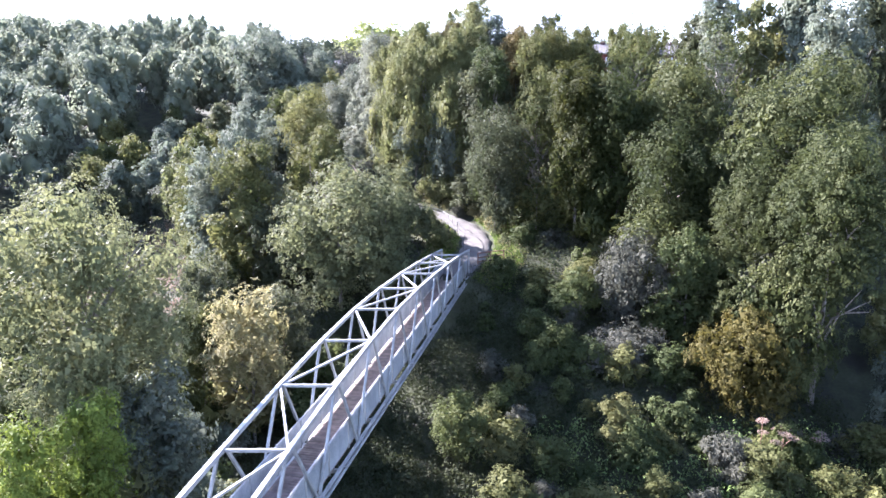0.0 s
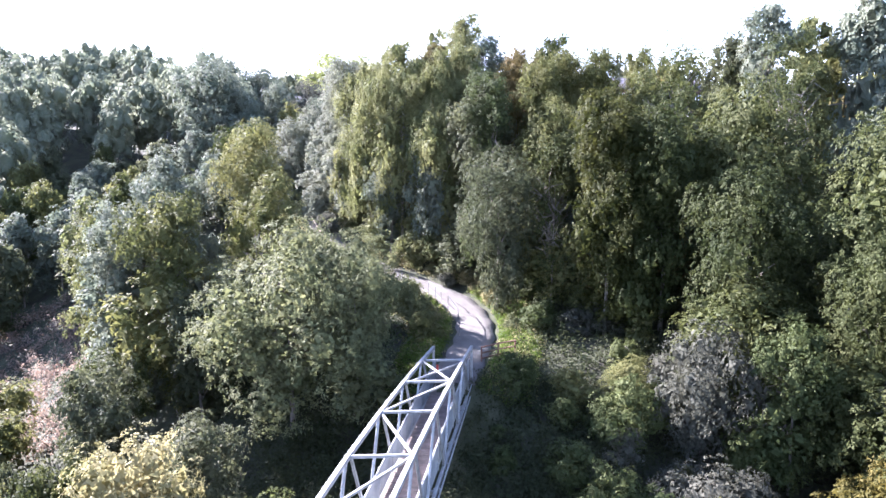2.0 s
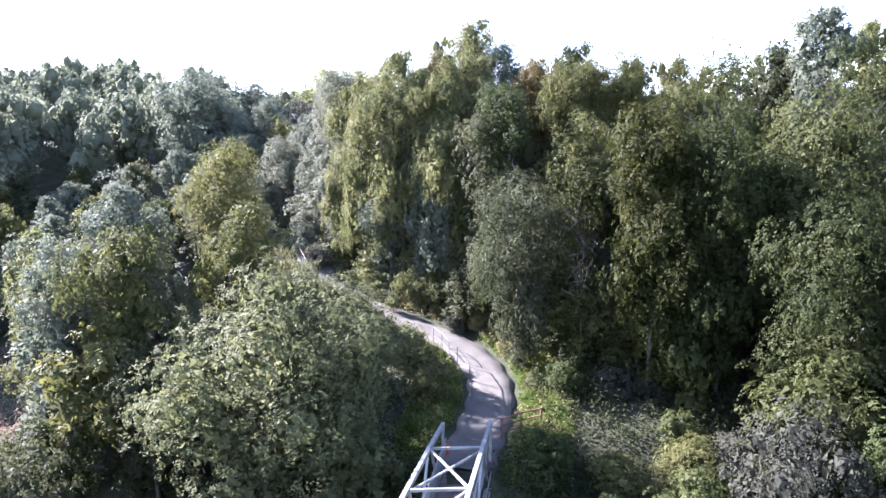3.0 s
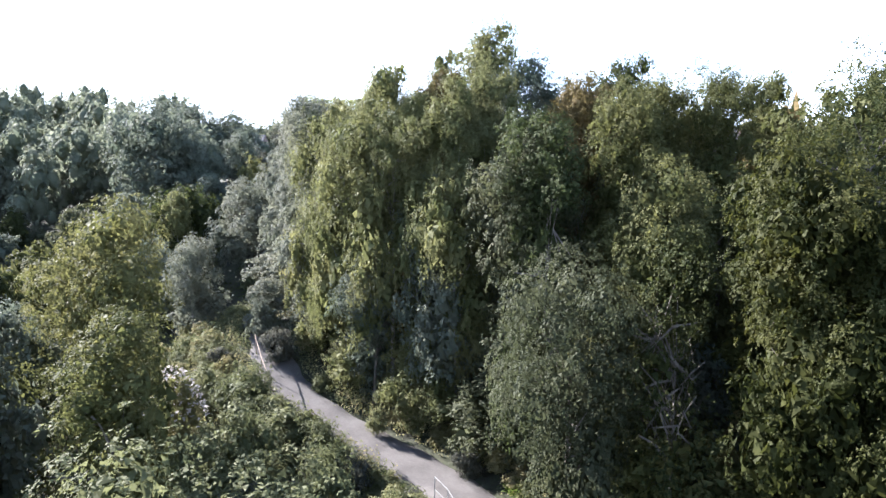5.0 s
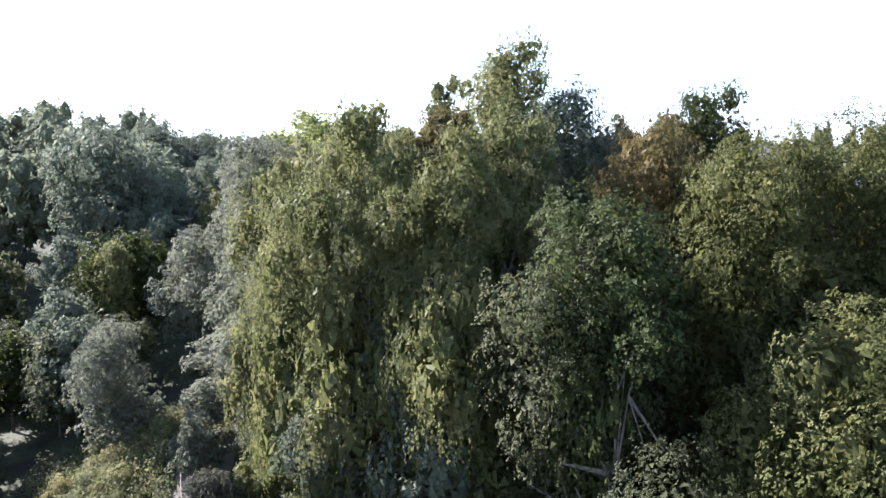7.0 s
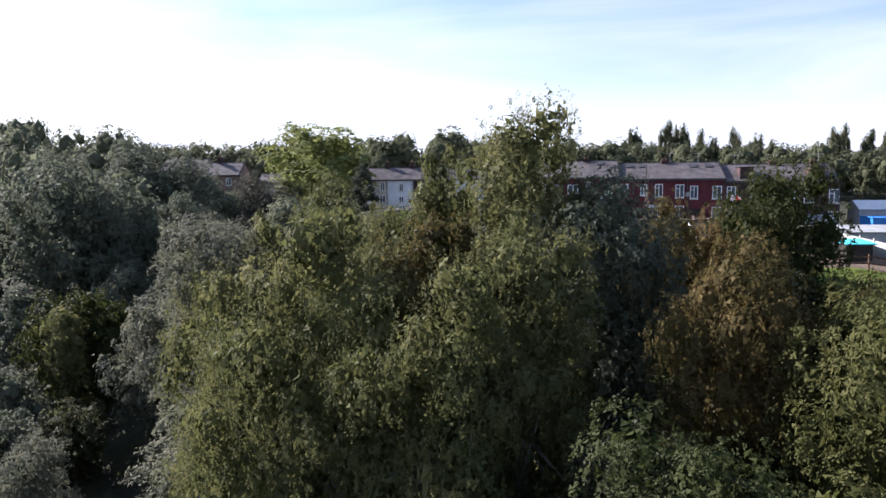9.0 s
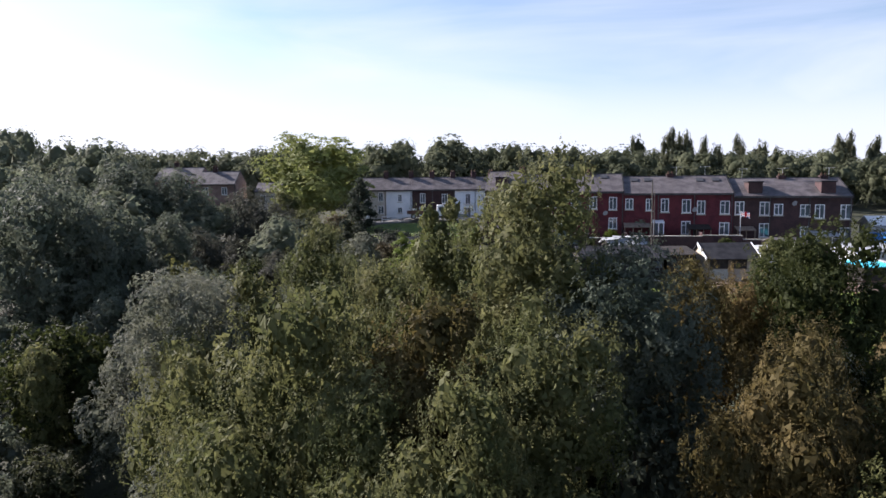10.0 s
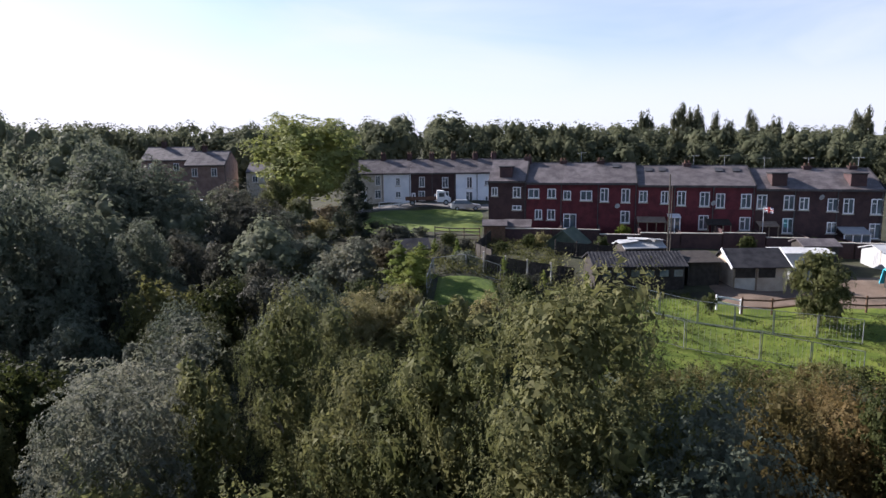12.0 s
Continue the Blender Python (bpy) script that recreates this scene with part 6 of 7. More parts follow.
x, y = spread(5200, -3, 9, 48, 64, lambda x, y, d: d < 4.2)
tufts("long_grass", x, y, rp.uniform(0.2, 0.4, len(x)), rp.uniform(0.25, 0.6, len(x)), 16, 0.4, 0.04, LEAF["grass"], "long green grass beside the path", "grass", seed=4, up=0.1)
x, y = spread(1500, -42, -18, 54, 80, lambda x, y, d: (x + 30) ** 2 + (y - 67) ** 2 < 150)
tufts("bracken", x, y, rp.uniform(0.4, 0.9, len(x)), rp.uniform(0.5, 1.3, len(x)), 24, 0.28, 0.12, LEAF["heath"], "brown and purple bracken on open ground", "bracken", seed=5)
x, y = spread(3000, -16, 42, 54, 100, lambda x, y, d: d > 3)
tufts("wood_undergrowth", x, y, rp.uniform(0.5, 1.0, len(x)), rp.uniform(0.4, 1.4, len(x)), 14, 0.3, 0.16, LEAF["shrub"], "low shrubs and ferns under the trees", "undergrowth", seed=6)
x, y = spread(1500, -21, 0, 62, 86, lambda x, y, d: x < 2 - 0.72 * (y - 63))
tufts("bramble_bank", x, y, rp.uniform(0.5, 1.0, len(x)), rp.uniform(0.5, 1.6, len(x)), 60, 0.14, 0.085, LEAF["willow"], "sunlit brambles on the bank beside the path", "undergrowth", seed=8)
x, y = spread(2600, -14, 14, 94, 133, lambda x, y, d: ~((x > 1.3) & (x < 6.8) & (y > 106.8) & (y < 113.4)))
tufts("garden_weeds", x, y, rp.uniform(0.4, 0.9, len(x)), rp.uniform(0.3, 1.2, len(x)), 18, 0.24, 0.13, LEAF["olive"], "rough weeds and low shrubs in the gardens", "weeds", seed=12)
x, y = spread(5600, 6, 42, 93, 113.5, lambda x, y, d: (y > 94.5) & ~((y > 107) & (x > 22)))
tufts("paddock_grass", x, y, rp.uniform(0.15, 0.45, len(x)), rp.uniform(0.08, 0.3, len(x)), 9, 0.3, 0.05, LEAF["rough_grass"], "uneven tussocks of paddock grass", "grass", seed=14, up=0.2)

WIRE = material("dull_wire", [(0.20, 0.21, 0.21), (0.30, 0.31, 0.31)], 2, 0.6, 0.4)


# ---- yards and gardens before the houses ----
def wire_fence(points, tall, label):
    """Temporary mesh panels: tube frames with thin wires."""
    f_ = thing("mesh_fence", None, label, "fence")
    for (x0, y0), (x1, y1) in zip(points, points[1:]):
        a, b = Vector((x0, y0, ground_z(x0, y0) + 0.1)), Vector((x1, y1, ground_z(x1, y1) + 0.1))
        n = max(1, round((b - a).length / 3.0))
        for i in range(n):
            p, q = a.lerp(b, (i + 0.015) / n), a.lerp(b, (i + 0.985) / n)
            up = Vector((0, 0, tall))
            bm = bmesh.new()
            for s, e in ((p, p + up), (q, q + up), (p + up, q + up), (p + up * 0.05, q + up * 0.05)):
                beam(bm, s, e, 0.038)
            panel = part("mesh_panel", bm, WIRE, f_)
            bm = bmesh.new()
            for k in range(1, 12):
                beam(bm, p.lerp(q, k / 12), p.lerp(q, k / 12) + up, 0.007)
            part("wire", bm, WIRE, panel)
    return f_


wire_fence([(13.6, 104.5), (17.2, 102.4), (21.0, 100.4), (25.5, 97.6)], 1.8, "galvanised mesh fence panels across the paddock grass")
wire_fence([(15.6, 110.0), (20.0, 107.2), (24.0, 104.6), (28.5, 102.2)], 1.6, "galvanised mesh fence panels beside the stable yard")
wire_fence([(1.2, 108.5), (1.8, 113.2), (4.4, 114.5), (7.0, 113.2)], 1.3, "wire-mesh garden enclosure of thin steel panels")


def post_rail(points, tall, rows, mat, label, w=0.12):
    f_ = thing("post_and_rail_fence", None, label, "fence")
    g = [Vector((x, y, ground_z(x, y))) for x, y in points]
    for p in g:
        part("post", beam(bmesh.new(), p - Vector((0, 0, 0.3)), p + Vector((0, 0, tall)), w, bevel=0.01), mat, f_)
    for p, q in zip(g, g[1:]):
        for k in rows:
            part("rail", beam(bmesh.new(), p + Vector((0, 0, tall * k)), q + Vector((0, 0, tall * k)), 0.04, 0.12), mat, f_)
    return f_


post_rail([(23.8, 108.6), (25.9, 108.4), (28.1, 108.2), (30.3, 108.0), (32.5, 107.9), (34.8, 107.8), (37.2, 107.7), (39.8, 107.6)], 1.35, (0.85, 0.45), BROWN_RAIL, "brown-stained post and rail fence of the stable yard")
post_rail([(22.3, 109.4), (23.75, 108.65)], 1.2, (0.9, 0.55), WHITE, "short white-painted rail beside the yard fence")
post_rail([(2.6, 137.0), (4.2, 136.6), (5.8, 136.2), (7.5, 135.8)], 1.25, (0.9, 0.6, 0.3), WOOD, "weathered wooden fence at the lawn's edge")
post_rail([(-5.0, 163.5), (-2.0, 163.2), (0.0, 163.0)], 1.0, (0.95, 0.5), WHITE, "low white railing beside the lane")


def panel_fence(points, tall, mat, label, pale=False):
    """Close-boarded panels between posts."""
    f_ = thing("board_fence", None, label, "fence")
    for (x0, y0), (x1, y1) in zip(points, points[1:]):
        a, b = Vector((x0, y0, ground_z(x0, y0) - 0.15)), Vector((x1, y1, ground_z(x1, y1) - 0.15))
        n = max(1, round((b - a).length / 1.9))
        for i in range(n):
            p, q = a.lerp(b, i / n), a.lerp(b, (i + 1) / n)
            part("post", beam(bmesh.new(), p, p + Vector((0, 0, tall + 0.35)), 0.11), STONE_WALL if pale else mat, f_)
            m = 9
            for k in range(m):
                s, e = p.lerp(q, 0.04 + 0.92 * k / m), p.lerp(q, 0.04 + 0.92 * (k + 0.94) / m)
                s, e = s + Vector((0, 0, tall / 2 + 0.15)), e + Vector((0, 0, tall / 2 + 0.15))
                part("board", beam(bmesh.new(), s, e, 0.03 + 0.012 * (k % 2), tall), mat, f_)
    return f_


panel_fence([(6.0, 116.5), (9.5, 116.0), (13.5, 116.5)], 1.5, DARK_WOOD, "dark board fence with pale concrete posts", True)
panel_fence([(7.0, 119.5), (6.2, 126.0), (8.5, 133.5)], 1.4, DARK_WOOD, "dark wooden garden fence")
panel_fence([(41.5, 109.5), (41.0, 116.5), (42.5, 122.0)], 1.7, GREY, "pale slatted fence panels beside the yard", True)
panel_fence([(22.6, 121.0), (22.2, 127.0)], 1.8, BROWN_RAIL, "brown board fence between gardens")
panel_fence([(14.0, 126.5), (22.0, 125.0)], 1.3, DARK_WOOD, "dark board fence behind the huts")


def garden_wall(u0, u1, v, tall, label):
    """A brick garden wall with a coping, set out along the terrace."""
    w = thing("garden_wall", TERRACE, label, "wall")
    p = TERRACE @ Vector(((u0 + u1) / 2, v, 0))
    z = ground_z(p.x, p.y)
    part("wall", box(bmesh.new(), (u0, v, z - 0.5), (u1, v + 0.24, z + tall)), BRICK_BROWN, w)
    part("coping", box(bmesh.new(), (u0 - 0.03, v - 0.04, z + tall + 0.003), (u1 + 0.03, v + 0.28, z + tall + 0.09), bevel=0.02), STONE_WALL, w)
    return w


for u0, u1 in ((-3.8, 3.0), (3.1, 8.0), (8.1, 12.1), (12.2, 16.1), (16.2, 20.1), (20.2, 24.2), (24.3, 28.2), (28.3, 32.3), (32.4, 36.5)):
    garden_wall(u0, u1, -5.2, 1.55, "dark brick garden wall with stone coping")
for u in (4.0, 8.05, 12.15, 16.2, 20.2, 24.25, 28.3, 32.4):
    p = TERRACE @ Vector((u, -2.5, 0))
    w = thing("garden_wall", TERRACE, "brick party wall between two back yards", "wall")
    z = ground_z(p.x, p.y)
    part("wall", box(bmesh.new(), (u - 0.11, -4.95, z - 0.4), (u + 0.11, -0.05, z + 1.6)), BRICK_BROWN, w)


def shed(name, x0, x1, y0, y1, wall, eave, ridge, walls, roof, label, category="shed", turn=0.0, openings=(), barge=None, sheet=False):
    """A small gabled building; eave and ridge are heights above its own ground, the ridge runs along x."""
    cx, cy = (x0 + x1) / 2, (y0 + y1) / 2
    z = ground_z(cx, cy) - 0.1
    m = pose(cx, cy, z, 0, 0, turn)
    s = thing(name, m, label, category)
    hx, hy = (x1 - x0) / 2, (y1 - y0) / 2
    part("wall", gable(bmesh.new(), -hx, hx, -hy, wall * hy, hy, eave, ridge, -0.4), walls, s)
    ym = wall * hy
    for ya in (-hy, hy):
        k = (ridge - eave) / (ym - ya)
        yo = ya + (-0.3 if ya < 0 else 0.3)
        r_ = part("roof", slope(bmesh.new(), -hx - 0.2, hx + 0.2, yo, eave + k * (yo - ya) + 0.01, ym, ridge + 0.01, 0.09), roof, s)
        if sheet and ya < 0:
            bm = bmesh.new()
            n = int(hx * 2 / 0.28)
            for i in range(n + 1):
                xx = -hx - 0.15 + i * (2 * hx + 0.3) / n
                beam(bm, (xx, yo, eave + k * (yo - ya) + 0.11), (xx, ym, ridge + 0.11), 0.1, 0.05)
            part("ribs", bm, roof, r_)
    if barge:
        for e in (-hx - 0.24, hx + 0.24):
            k = (ridge - eave) / (ym + hy)
            part("bargeboard", beam(bmesh.new(), (e, -hy - 0.3, eave - 0.3 * k + 0.03), (e, ym, ridge + 0.04), 0.07, 0.24), barge, s)
    for kind, a, b, c, d in openings:
        part(kind, box(bmesh.new(), (a, -hy - 0.03, c), (b, -hy + 0.05, d)), {"hatch": DARK_WOOD, "window": GLASS, "panel": STONE_WALL, "door": WOOD, "post": WOOD}[kind], s)
    return s


STABLE_WALL = material("stable_board", [(0.30, 0.25, 0.19), (0.42, 0.36, 0.28)], 1.2, 0.85, bump=0.2)
shed("stable", 25.9, 30.2, 114.2, 118.0, 0.1, 2.1, 3.15, STABLE_WALL, DARK_SLATE, "cream board stable with a black felt roof", "stable", -3, barge=WHITE,
     openings=[("hatch", -2.0, -0.4, 1.15, 1.95), ("hatch", -0.15, 1.2, 1.15, 1.9), ("post", -0.36, -0.22, 0, 2.0), ("post", -2.14, -2.02, 0, 2.0), ("panel", -2.0, -0.4, 0.1, 1.1)])
shed("hut", 14.8, 22.0, 114.6, 118.6, 0.0, 2.0, 2.75, DARK_WOOD, DARK_SLATE, "long black timber hut with a corrugated roof", "hut", -2, sheet=True,
     openings=[("window", -3.0 + 1.15 * i, -2.3 + 1.15 * i, 1.1, 1.65) for i in range(6)])
shed("lean_to", 22.4, 25.0, 115.0, 118.0, 0.9, 1.9, 2.3, DARK_WOOD, DARK_WOOD, "open dark timber lean-to beside the stable", "shelter", 0, openings=[("hatch", -1.1, 1.1, 0.0, 1.6)])
shed("container", 32.4, 36.4, 118.5, 121.5, 0.0, 1.95, 2.1, GREY, GREY, "grey storage container with a pale ribbed roof", "container", -6, sheet=True)
shed("shed", 35.6, 38.6, 120.8, 123.6, 0.0, 2.2, 2.6, DARK_WOOD, SLATE, "dark wooden garden shed with a grey roof", "shed", -8)
shed("shelter", 37.9, 40.1, 111.4, 113.8, 0.95, 1.55, 1.75, DARK_WOOD, CYAN, "dark open shelter with a turquoise sheet roof", "shelter", -4, openings=[("hatch", -0.9, 0.9, 0.1, 1.35)])
shed("shed", 42.6, 48.4, 119.6, 123.8, 0.0, 1.6, 2.1, GREY, GREY, "long pale-walled shed with a pale sheet roof", "shed", -8)
shed("container", 49.9, 54.4, 125.0, 128.0, 0.0, 2.5, 2.6, BLUE, BLUE, "bright blue storage container", "container", -10)
shed("gazebo", 51.0, 55.0, 129.0, 132.0, 0.0, 3.1, 3.9, GREY, WHITE, "white-roofed garden gazebo behind the container", "gazebo", -10)
shed("shed", 7.9, 10.2, 133.8, 136.2, 0.0, 1.9, 2.3, BROWN_RAIL, SLATE, "brown wooden shed at the lawn's corner", "shed", -6)
shed("outbuilding", 10.4, 13.0, 134.0, 137.0, 0.0, 2.0, 2.5, BRICK_BROWN, SLATE, "low brick outbuilding with a sheet roof", "shed", -12)
shed("shed", -1.2, 1.4, 121.0, 123.4, 0.0, 1.7, 2.3, DARK_WOOD, DARK_SLATE, "small dark shed among bushes", "shed", 10)
shed("garden_shelter", 14.4, 17.6, 128.4, 131.6, 0.0, 1.0, 2.3, TARP, TARP, "dark green tarpaulin shelter with a pitched roof", "shelter", 58)
shed("shed", 18.6, 22.0, 119.6, 122.2, 0.0, 2.3, 2.75, DARK_WOOD, GREY, "shed with loose pale roofing sheets", "shed", 3)
for k, (a, b, c) in enumerate(((19.0, 120.3, 8), (20.2, 120.9, -12), (21.4, 120.2, 20))):
    z = ground_z(a, b)
    sh = boxed("roofing_sheet", (-0.9, -0.5, 0), (0.9, 0.5, 0.03), GREY, m=pose(a, b, z + 2.68 + 0.09 * k, 6 - 4 * k, -5 + 6 * k, c))
    tagged(sh, "loose pale roofing sheet lying on a shed", "sheet")


# porches and a conservatory against the terrace
def porch(u0, u1, out, eave, top, mat_roof, label, glazed=True):
    p = thing("porch", TERRACE, label, "porch")
    q = TERRACE @ Vector(((u0 + u1) / 2, -out / 2, 0))
    z = ground_z(q.x, q.y)
    k = (top - eave) / out
    part("roof", slope(bmesh.new(), u0 - 0.1, u1 + 0.1, -out - 0.15, eave - 0.15 * k, -0.01, top, 0.07), mat_roof, p)
    n = max(2, round((u1 - u0) / 0.9))
    for i in range(n + 1):
        u = u0 + (u1 - u0) * i / n
        part("post", box(bmesh.new(), (u - 0.05, -out, z - 0.2), (u + 0.05, -out + 0.1, eave)), WHITE if glazed else WOOD, p)
    part("low_wall", box(bmesh.new(), (u0 + 0.06, -out + 0.01, z - 0.3), (u1 - 0.06, -out + 0.09, z + 0.75)), BRICK_BROWN if not glazed else WHITE, p)
    if glazed:
        for i in range(n):
            a, b = u0 + (u1 - u0) * i / n + 0.06, u0 + (u1 - u0) * (i + 1) / n - 0.06
            part("pane", box(bmesh.new(), (a, -out + 0.03, z + 0.78), (b, -out + 0.06, eave - 0.04)), GLASS, p)
    return p


porch(32.4, 34.8, 2.2, 15.4, 15.85, GREY, "white conservatory with a pale sheet roof")
porch(24.5, 26.3, 1.6, 16.0, 16.3, WOOD, "small timber porch with a pale roof", False)
porch(12.2, 15.0, 1.8, 16.3, 16.65, WOOD, "weathered timber veranda with a low lean-to roof", False)
porch(19.3, 21.6, 1.8, 16.1, 16.5, DARK_WOOD, "open dark timber pergola with a low roof", False)
porch(15.4, 16.5, 1.6, 16.8, 17.0, WHITE, "narrow white-painted back porch")


# poles and the flag
def pole(name, x, y, tall, r, mat, label, category):
    z = ground_z(x, y)
    t = thing(name, pose(x, y, z), label, category)
    part("mast", tube(bmesh.new(), [(0, 0, -0.3), (0.02, 0, tall / 2), (0, 0, tall)], [r, r * 0.9, r * 0.7], 8), mat, t)
    return t


pole("telegraph_pole", 25.2, 127.0, 8.2, 0.085, BARK, "tall slim weathered wooden telegraph pole", "pole")
pole("telegraph_pole", 25.6, 127.4, 7.0, 0.06, BARK, "slim weathered pole standing beside a taller one", "pole")
fp = pole("flagpole", 36.2, 130.0, 4.4, 0.035, WHITE, "slim white flagpole flying a small flag", "flagpole")
flag = bmesh.new()
FW, FH = 1.05, 0.6
cols, grid = 22, []
for i in range(cols + 1):
    for j in range(13):
        u, v = i / cols, j / 12
        grid.append(flag.verts.new((0.04 + u * FW, 0.10 * math.sin(u * 7) * u, 4.3 - v * FH - 0.22 * u * u)))
for i in range(cols):
    for j in range(12):
        fc = flag.faces.new((grid[i * 13 + j], grid[(i + 1) * 13 + j], grid[(i + 1) * 13 + j + 1], grid[i * 13 + j + 1]))
        du, dv = abs((i + 0.5) / cols - 0.5), abs((j + 0.5) / 12 - 0.5)
        fc.material_index = 1 if du < 0.07 or dv < 0.11 else 0 if du < 0.12 or dv < 0.19 or abs(du - dv) < 0.07 else 2
bmesh.ops.solidify(flag, geom=flag.faces[:], thickness=0.006)
fl = part("flag", flag, WHITE, fp, "red, white and blue flag")
fl.data.materials.append(RED)
fl.data.materials.append(NAVY)


# vehicles on the lane
def wheel(parent, x, y, r):
    bm = bmesh.new()
    tube(bm, [(x, y - 0.1, r), (x, y + 0.1, r)], [r, r], 14)
    w = part("wheel", bm, RUBBER, parent)
    part("rim", tube(bmesh.new(), [(x, y - 0.115, r), (x, y - 0.105, r)], [r * 0.6, r * 0.6], 12), GREY, w)


def hull(pts, y0, y1, inset=0.12):
    """A body drawn as a side outline, narrower towards its top."""
    bm = bmesh.new()
    zs = [p[1] for p in pts]
    a = [bm.verts.new((x, y0 + inset * (z - min(zs)) / (max(zs) - min(zs)), z)) for x, z in pts]
    b = [bm.verts.new((x, y1 - inset * (z - min(zs)) / (max(zs) - min(zs)), z)) for x, z in pts]
    bm.faces.new(a)
    bm.faces.new(b[::-1])
    n = len(pts)
    for i in range(n):
        bm.faces.new((a[i], b[i], b[(i + 1) % n], a[(i + 1) % n]))
    bmesh.ops.recalc_face_normals(bm, faces=bm.faces)
    bmesh.ops.bevel(bm, geom=bm.edges[:], offset=0.04, segments=2, affect="EDGES")
    return bm


z = ground_z(2.5, 161.5) + 0.15
truck = thing("flatbed_truck", pose(3.6, 161.2, z), "white-cabbed flatbed truck parked on the lane", "truck")
part("cab", hull([(0, 0.45), (2.0, 0.45), (2.05, 1.0), (1.5, 1.25), (1.05, 2.05), (0, 2.1)], -0.95, 0.95), WHITE, truck)
part("side_window", box(bmesh.new(), (0.3, -0.93, 1.2), (1.1, -0.87, 1.8)), GLASS, truck)
part("flatbed", box(bmesh.new(), (-4.6, -1.0, 0.75), (-0.06, 1.0, 0.95), bevel=0.02), BROWN_RAIL, truck)
part("dropside", box(bmesh.new(), (-4.6, -1.05, 0.95), (-0.06, -1.0, 1.3)), BROWN_RAIL, truck)
for wx in (-3.6, 1.3):
    for wy in (-0.85, 0.85):
        wheel(truck, wx, wy, 0.4)


def car(x, y, turn, mat, label):
    z = ground_z(x, y) + 0.15
    c = thing("car", pose(x, y, z, 0, 0, turn), label, "car")
    part("body", hull([(-2.1, 0.3), (2.1, 0.3), (2.15, 0.75), (1.2, 0.9), (-2.1, 0.95)], -0.85, 0.85, 0.05), mat, c)
    part("cabin", hull([(-1.9, 0.93), (1.0, 0.92), (0.35, 1.42), (-1.4, 1.45)], -0.78, 0.78, 0.16), GLASS, c)
    part("car_roof", hull([(-1.38, 1.44), (0.33, 1.41), (0.3, 1.48), (-1.3, 1.5)], -0.62, 0.62, 0.03), mat, c)
    for wx in (-1.3, 1.35):
        for wy in (-0.78, 0.78):
            wheel(c, wx, wy, 0.31)
    return c


SILVER = material("silver_paint", [(0.42, 0.43, 0.45), (0.5, 0.51, 0.52)], 1, 0.3, 0.5)
DARKCAR = material("dark_car_paint", [(0.03, 0.035, 0.05), (0.05, 0.055, 0.07)], 1, 0.25, 0.3)
car(7.6, 158.6, 4, SILVER, "silver hatchback parked at the lawn's edge")
car(-34.0, 172.0, 20, WHITE, "white car parked by the far houses")
car(32.6, 116.2, 75, SILVER, "pale car standing beside the stable")

# garden plants
for x, y, tall, r in ((3.9, 117.5, 2.4, 0.5), (7.3, 113.6, 2.2, 0.42), (10.2, 112.5, 1.8, 0.4), (13.6, 112.8, 2.0, 0.5), (2.2, 124.0, 2.0, 0.6)):
    tree("hedge", x, y, 0, r, tall=tall)
for x, y, tall, r in ((0.2, 109.0, 3.2, 1.5), (-0.8, 111.5, 3.4, 1.5), (0.8, 113.0, 2.8, 1.2)):
    tree("hedge", x, y, 0, r, tall=tall)
for x, y, tall, r, k in ((12.0, 129.5, 1.6, 1.0, "shrub"), (13.5, 131.0, 1.8, 1.1, "cream"), (9.0, 128.0, 1.3, 0.9, "shrub"), (19.0, 128.5, 1.9, 1.2, "shrub"), (33.5, 127.5, 1.7, 1.2, "shrub"), (40.5, 128.0, 1.8, 1.4, "shrub"), (43.0, 127.5, 1.5, 1.3, "lime"),
                         (22.5, 132.8, 2.2, 0.9, "lime"), (5.5, 129.0, 1.5, 1.1, "greyshrub"), (4.0, 133.0, 1.5, 1.2, "shrub"), (-2.5, 126.0, 2.2, 1.6, "greyshrub"), (-5.0, 116.0, 2.6, 1.8, "cream"), (-3.5, 109.0, 2.2, 1.7, "shrub"), (7.5, 108.5, 2.0, 1.5, "shrub"), (9.0, 111.0, 1.8, 1.4, "greyshrub"), (4.5, 116.5, 1.6, 1.4, "alder"), (7.8, 105.0, 2.2, 1.7, "shrub"), (5.0, 104.0, 2.4, 1.8, "cream"), (2.0, 103.0, 2.6, 1.9, "shrub"), (10.5, 103.0, 2.2, 1.7, "shrub"), (2.5, 119.5, 1.6, 1.5, "greyshrub"), (0.0, 117.0, 2.0, 1.6, "greyshrub"),
                         (16.0, 111.6, 1.5, 1.0, "shrub"), (10.8, 108.2, 1.3, 1.2, "cream"), (12.5, 106.5, 1.4, 1.2, "shrub"), (21.5, 108.6, 1.7, 0.6, "shrub"), (-1.5, 139.0, 1.2, 1.6, "alder"), (1.0, 138.0, 1.0, 1.4, "alder")):
    tree(k, x, y, 0, r, tall=tall)


def aerial(u, v, z, label="thin metal television aerial on a roof ridge"):
    a = thing("tv_aerial", TERRACE @ pose(u, v, z), label, "aerial")
    part("mast", beam(bmesh.new(), (0, 0, -0.3), (0, 0, 1.3), 0.04), GREY, a)
    part("boom", beam(bmesh.new(), (-0.6, 0, 1.2), (0.6, 0, 1.25), 0.035), GREY, a)
    for i in range(6):
        part("element", beam(bmesh.new(), (-0.5 + 0.2 * i, -0.2, 1.22), (-0.5 + 0.2 * i, 0.2, 1.22), 0.02), GREY, a)


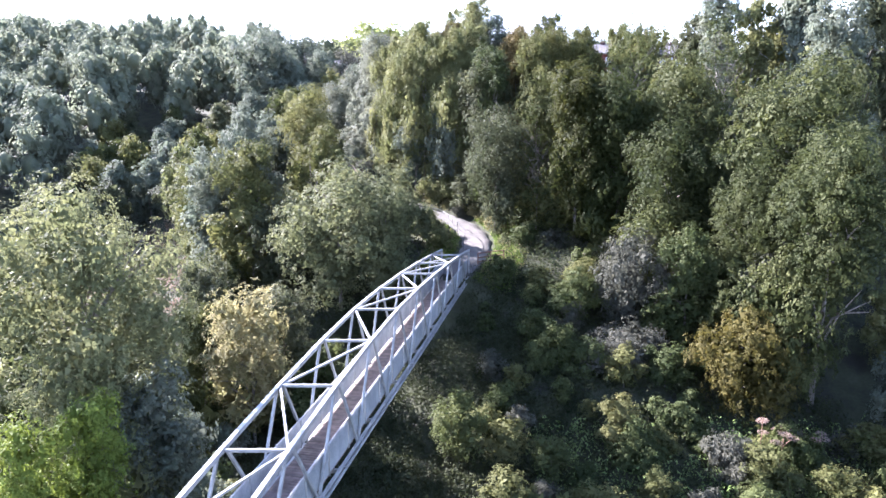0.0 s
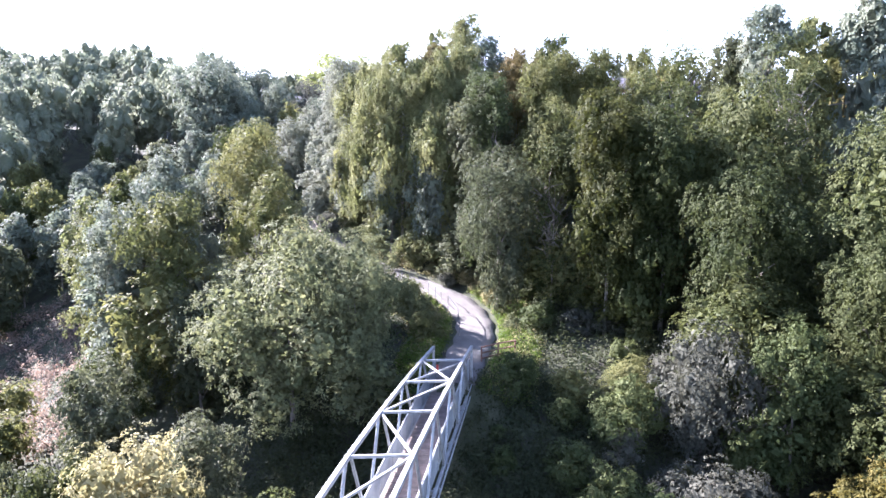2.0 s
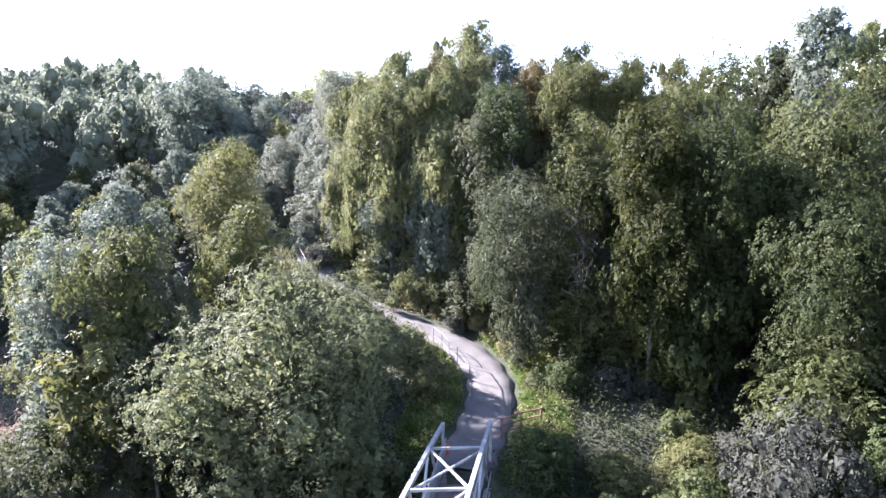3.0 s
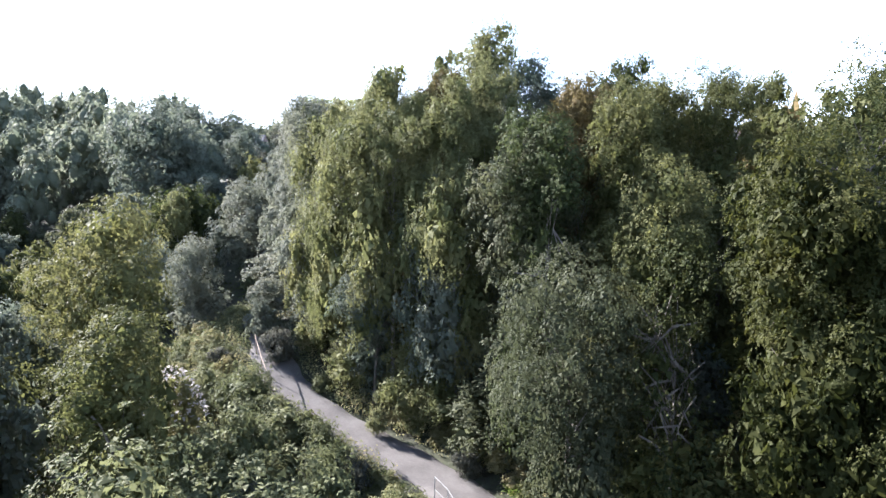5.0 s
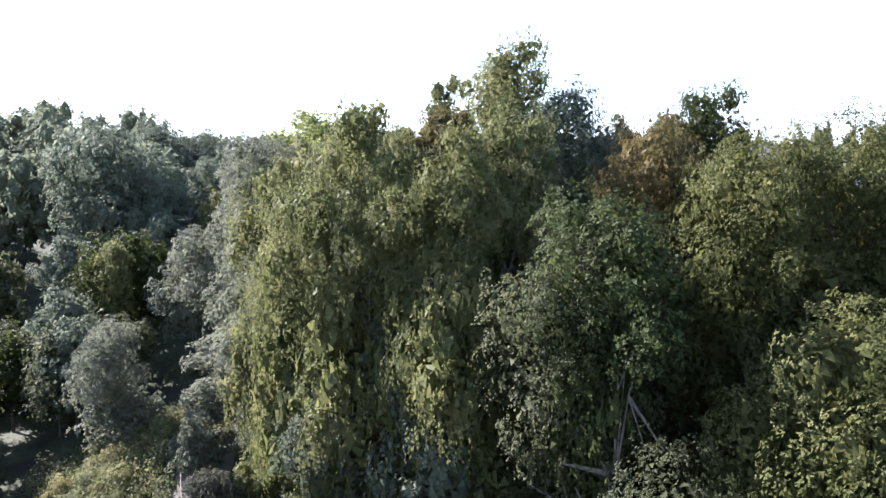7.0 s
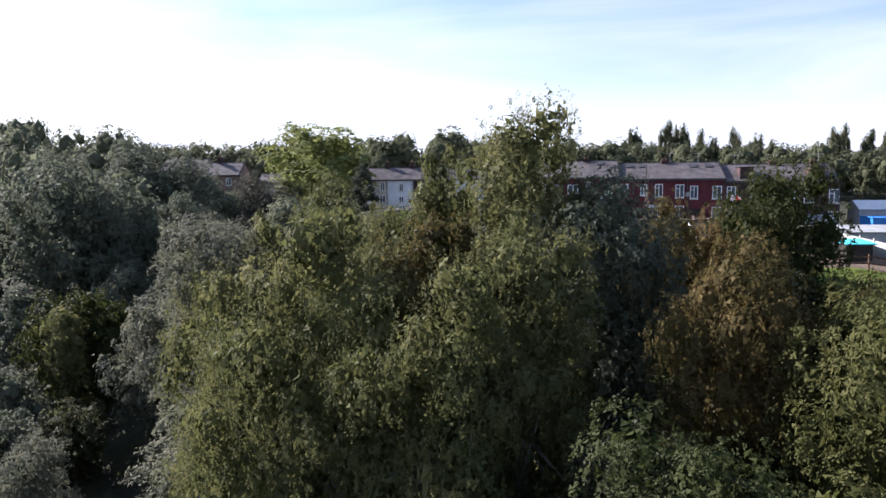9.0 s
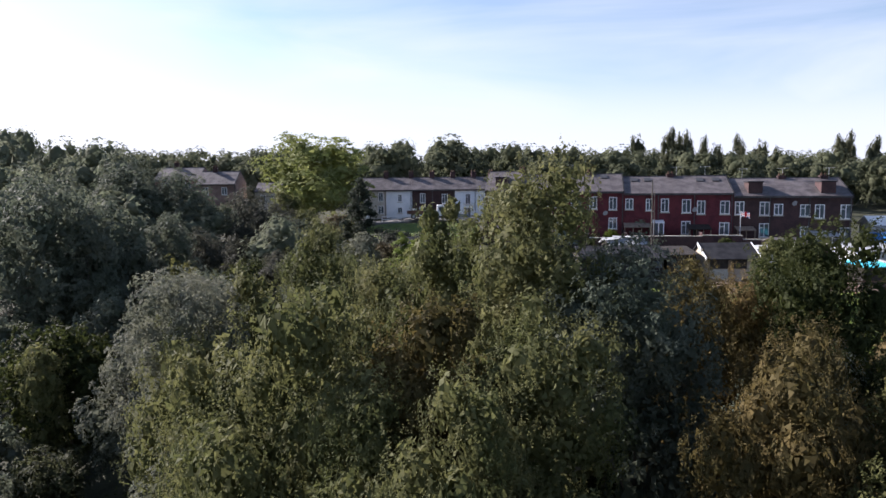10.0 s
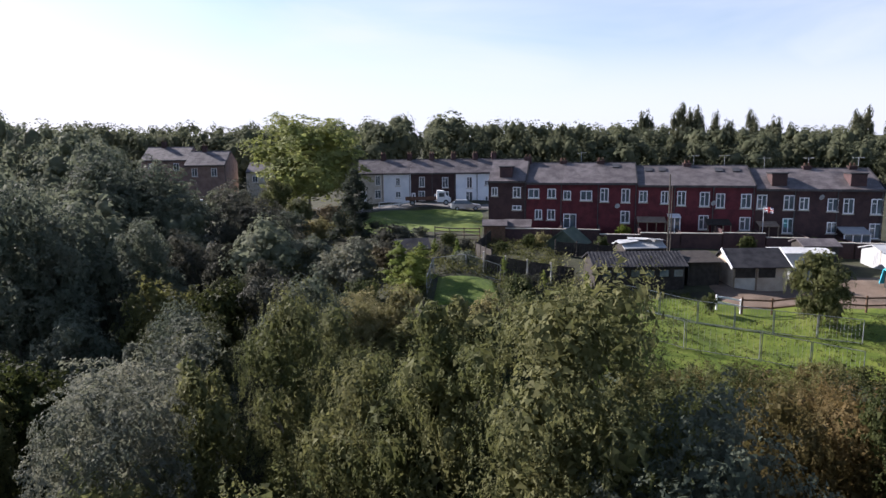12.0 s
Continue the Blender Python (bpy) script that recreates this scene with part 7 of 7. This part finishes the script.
for u, z in ((6.0, 22.4), (18.5, 22.0), (21.8, 22.0), (26.0, 21.7), (30.5, 21.7), (35.5, 21.7)):
    aerial(u, 4.5, z)
for u, z in ((10.0, 17.9), (20.0, 18.3), (30.6, 19.0)):
    d = thing("satellite_dish", TERRACE @ pose(u, -0.25, z), "small grey satellite dish on a house wall", "dish")
    bm = bmesh.new()
    bmesh.ops.create_cone(bm, cap_ends=True, segments=14, radius1=0.3, radius2=0.12, depth=0.1, matrix=pose(0, 0, 0, -70, 0, 20))
    part("dish", bm, GREY, d)
    part("arm", beam(bmesh.new(), (0, 0.24, -0.05), (0, -0.25, -0.1), 0.03), DARK_STEEL, d)

# dead hogweed heads on the near bank
for k, (x, y, tall) in enumerate(((18.0, 32.6, 2.6), (17.2, 33.2, 2.9), (18.8, 33.6, 2.3), (20.6, 33.4, 2.4))):
    z = ground_z(x, y)
    h = thing("hogweed", pose(x, y, z, 0, 0, 70 * k), "dead brown hogweed with flat seed heads", "plant")
    bm = tube(bmesh.new(), [(0, 0, -0.1), (0.05, 0, tall * 0.6), (0.1, 0.02, tall)], [0.03, 0.022, 0.015], 6)
    part("stem", bm, BROWN_RAIL, h)
    for hx, hz in ((0.1, tall), (0.55, tall * 0.9), (-0.3, tall * 0.82)):
        rs = np.random.default_rng(k)
        a, q = rs.uniform(0, 6.3, 90), rs.uniform(0, 1, 90) ** 0.5 * 0.3
        pts = np.stack([hx + np.cos(a) * q, np.sin(a) * q, hz - 0.5 * q * q + rs.normal(size=90) * 0.015], 1)
        v, f_ = leaves(pts, np.array([[0, 0, 1.0]]) + rs.normal(size=(90, 3)) * 0.4, 0.1, 0.09, rs)
        s = new("seed_head", raw_mesh("seed_head", v, f_, LEAF["heath"]))
        s.parent = h
        bm = beam(bmesh.new(), (0.06, 0, tall * 0.7), (hx, 0, hz), 0.02)
        part("stalk", bm, BROWN_RAIL, h)

# a red panel at the bridge's far end
part("red_panel", beam(bmesh.new(), on_bridge(49.5, -0.9, -0.3), on_bridge(49.5, -0.9, 0.15), 0.16, 0.03), RED, bridge, "small red panel")
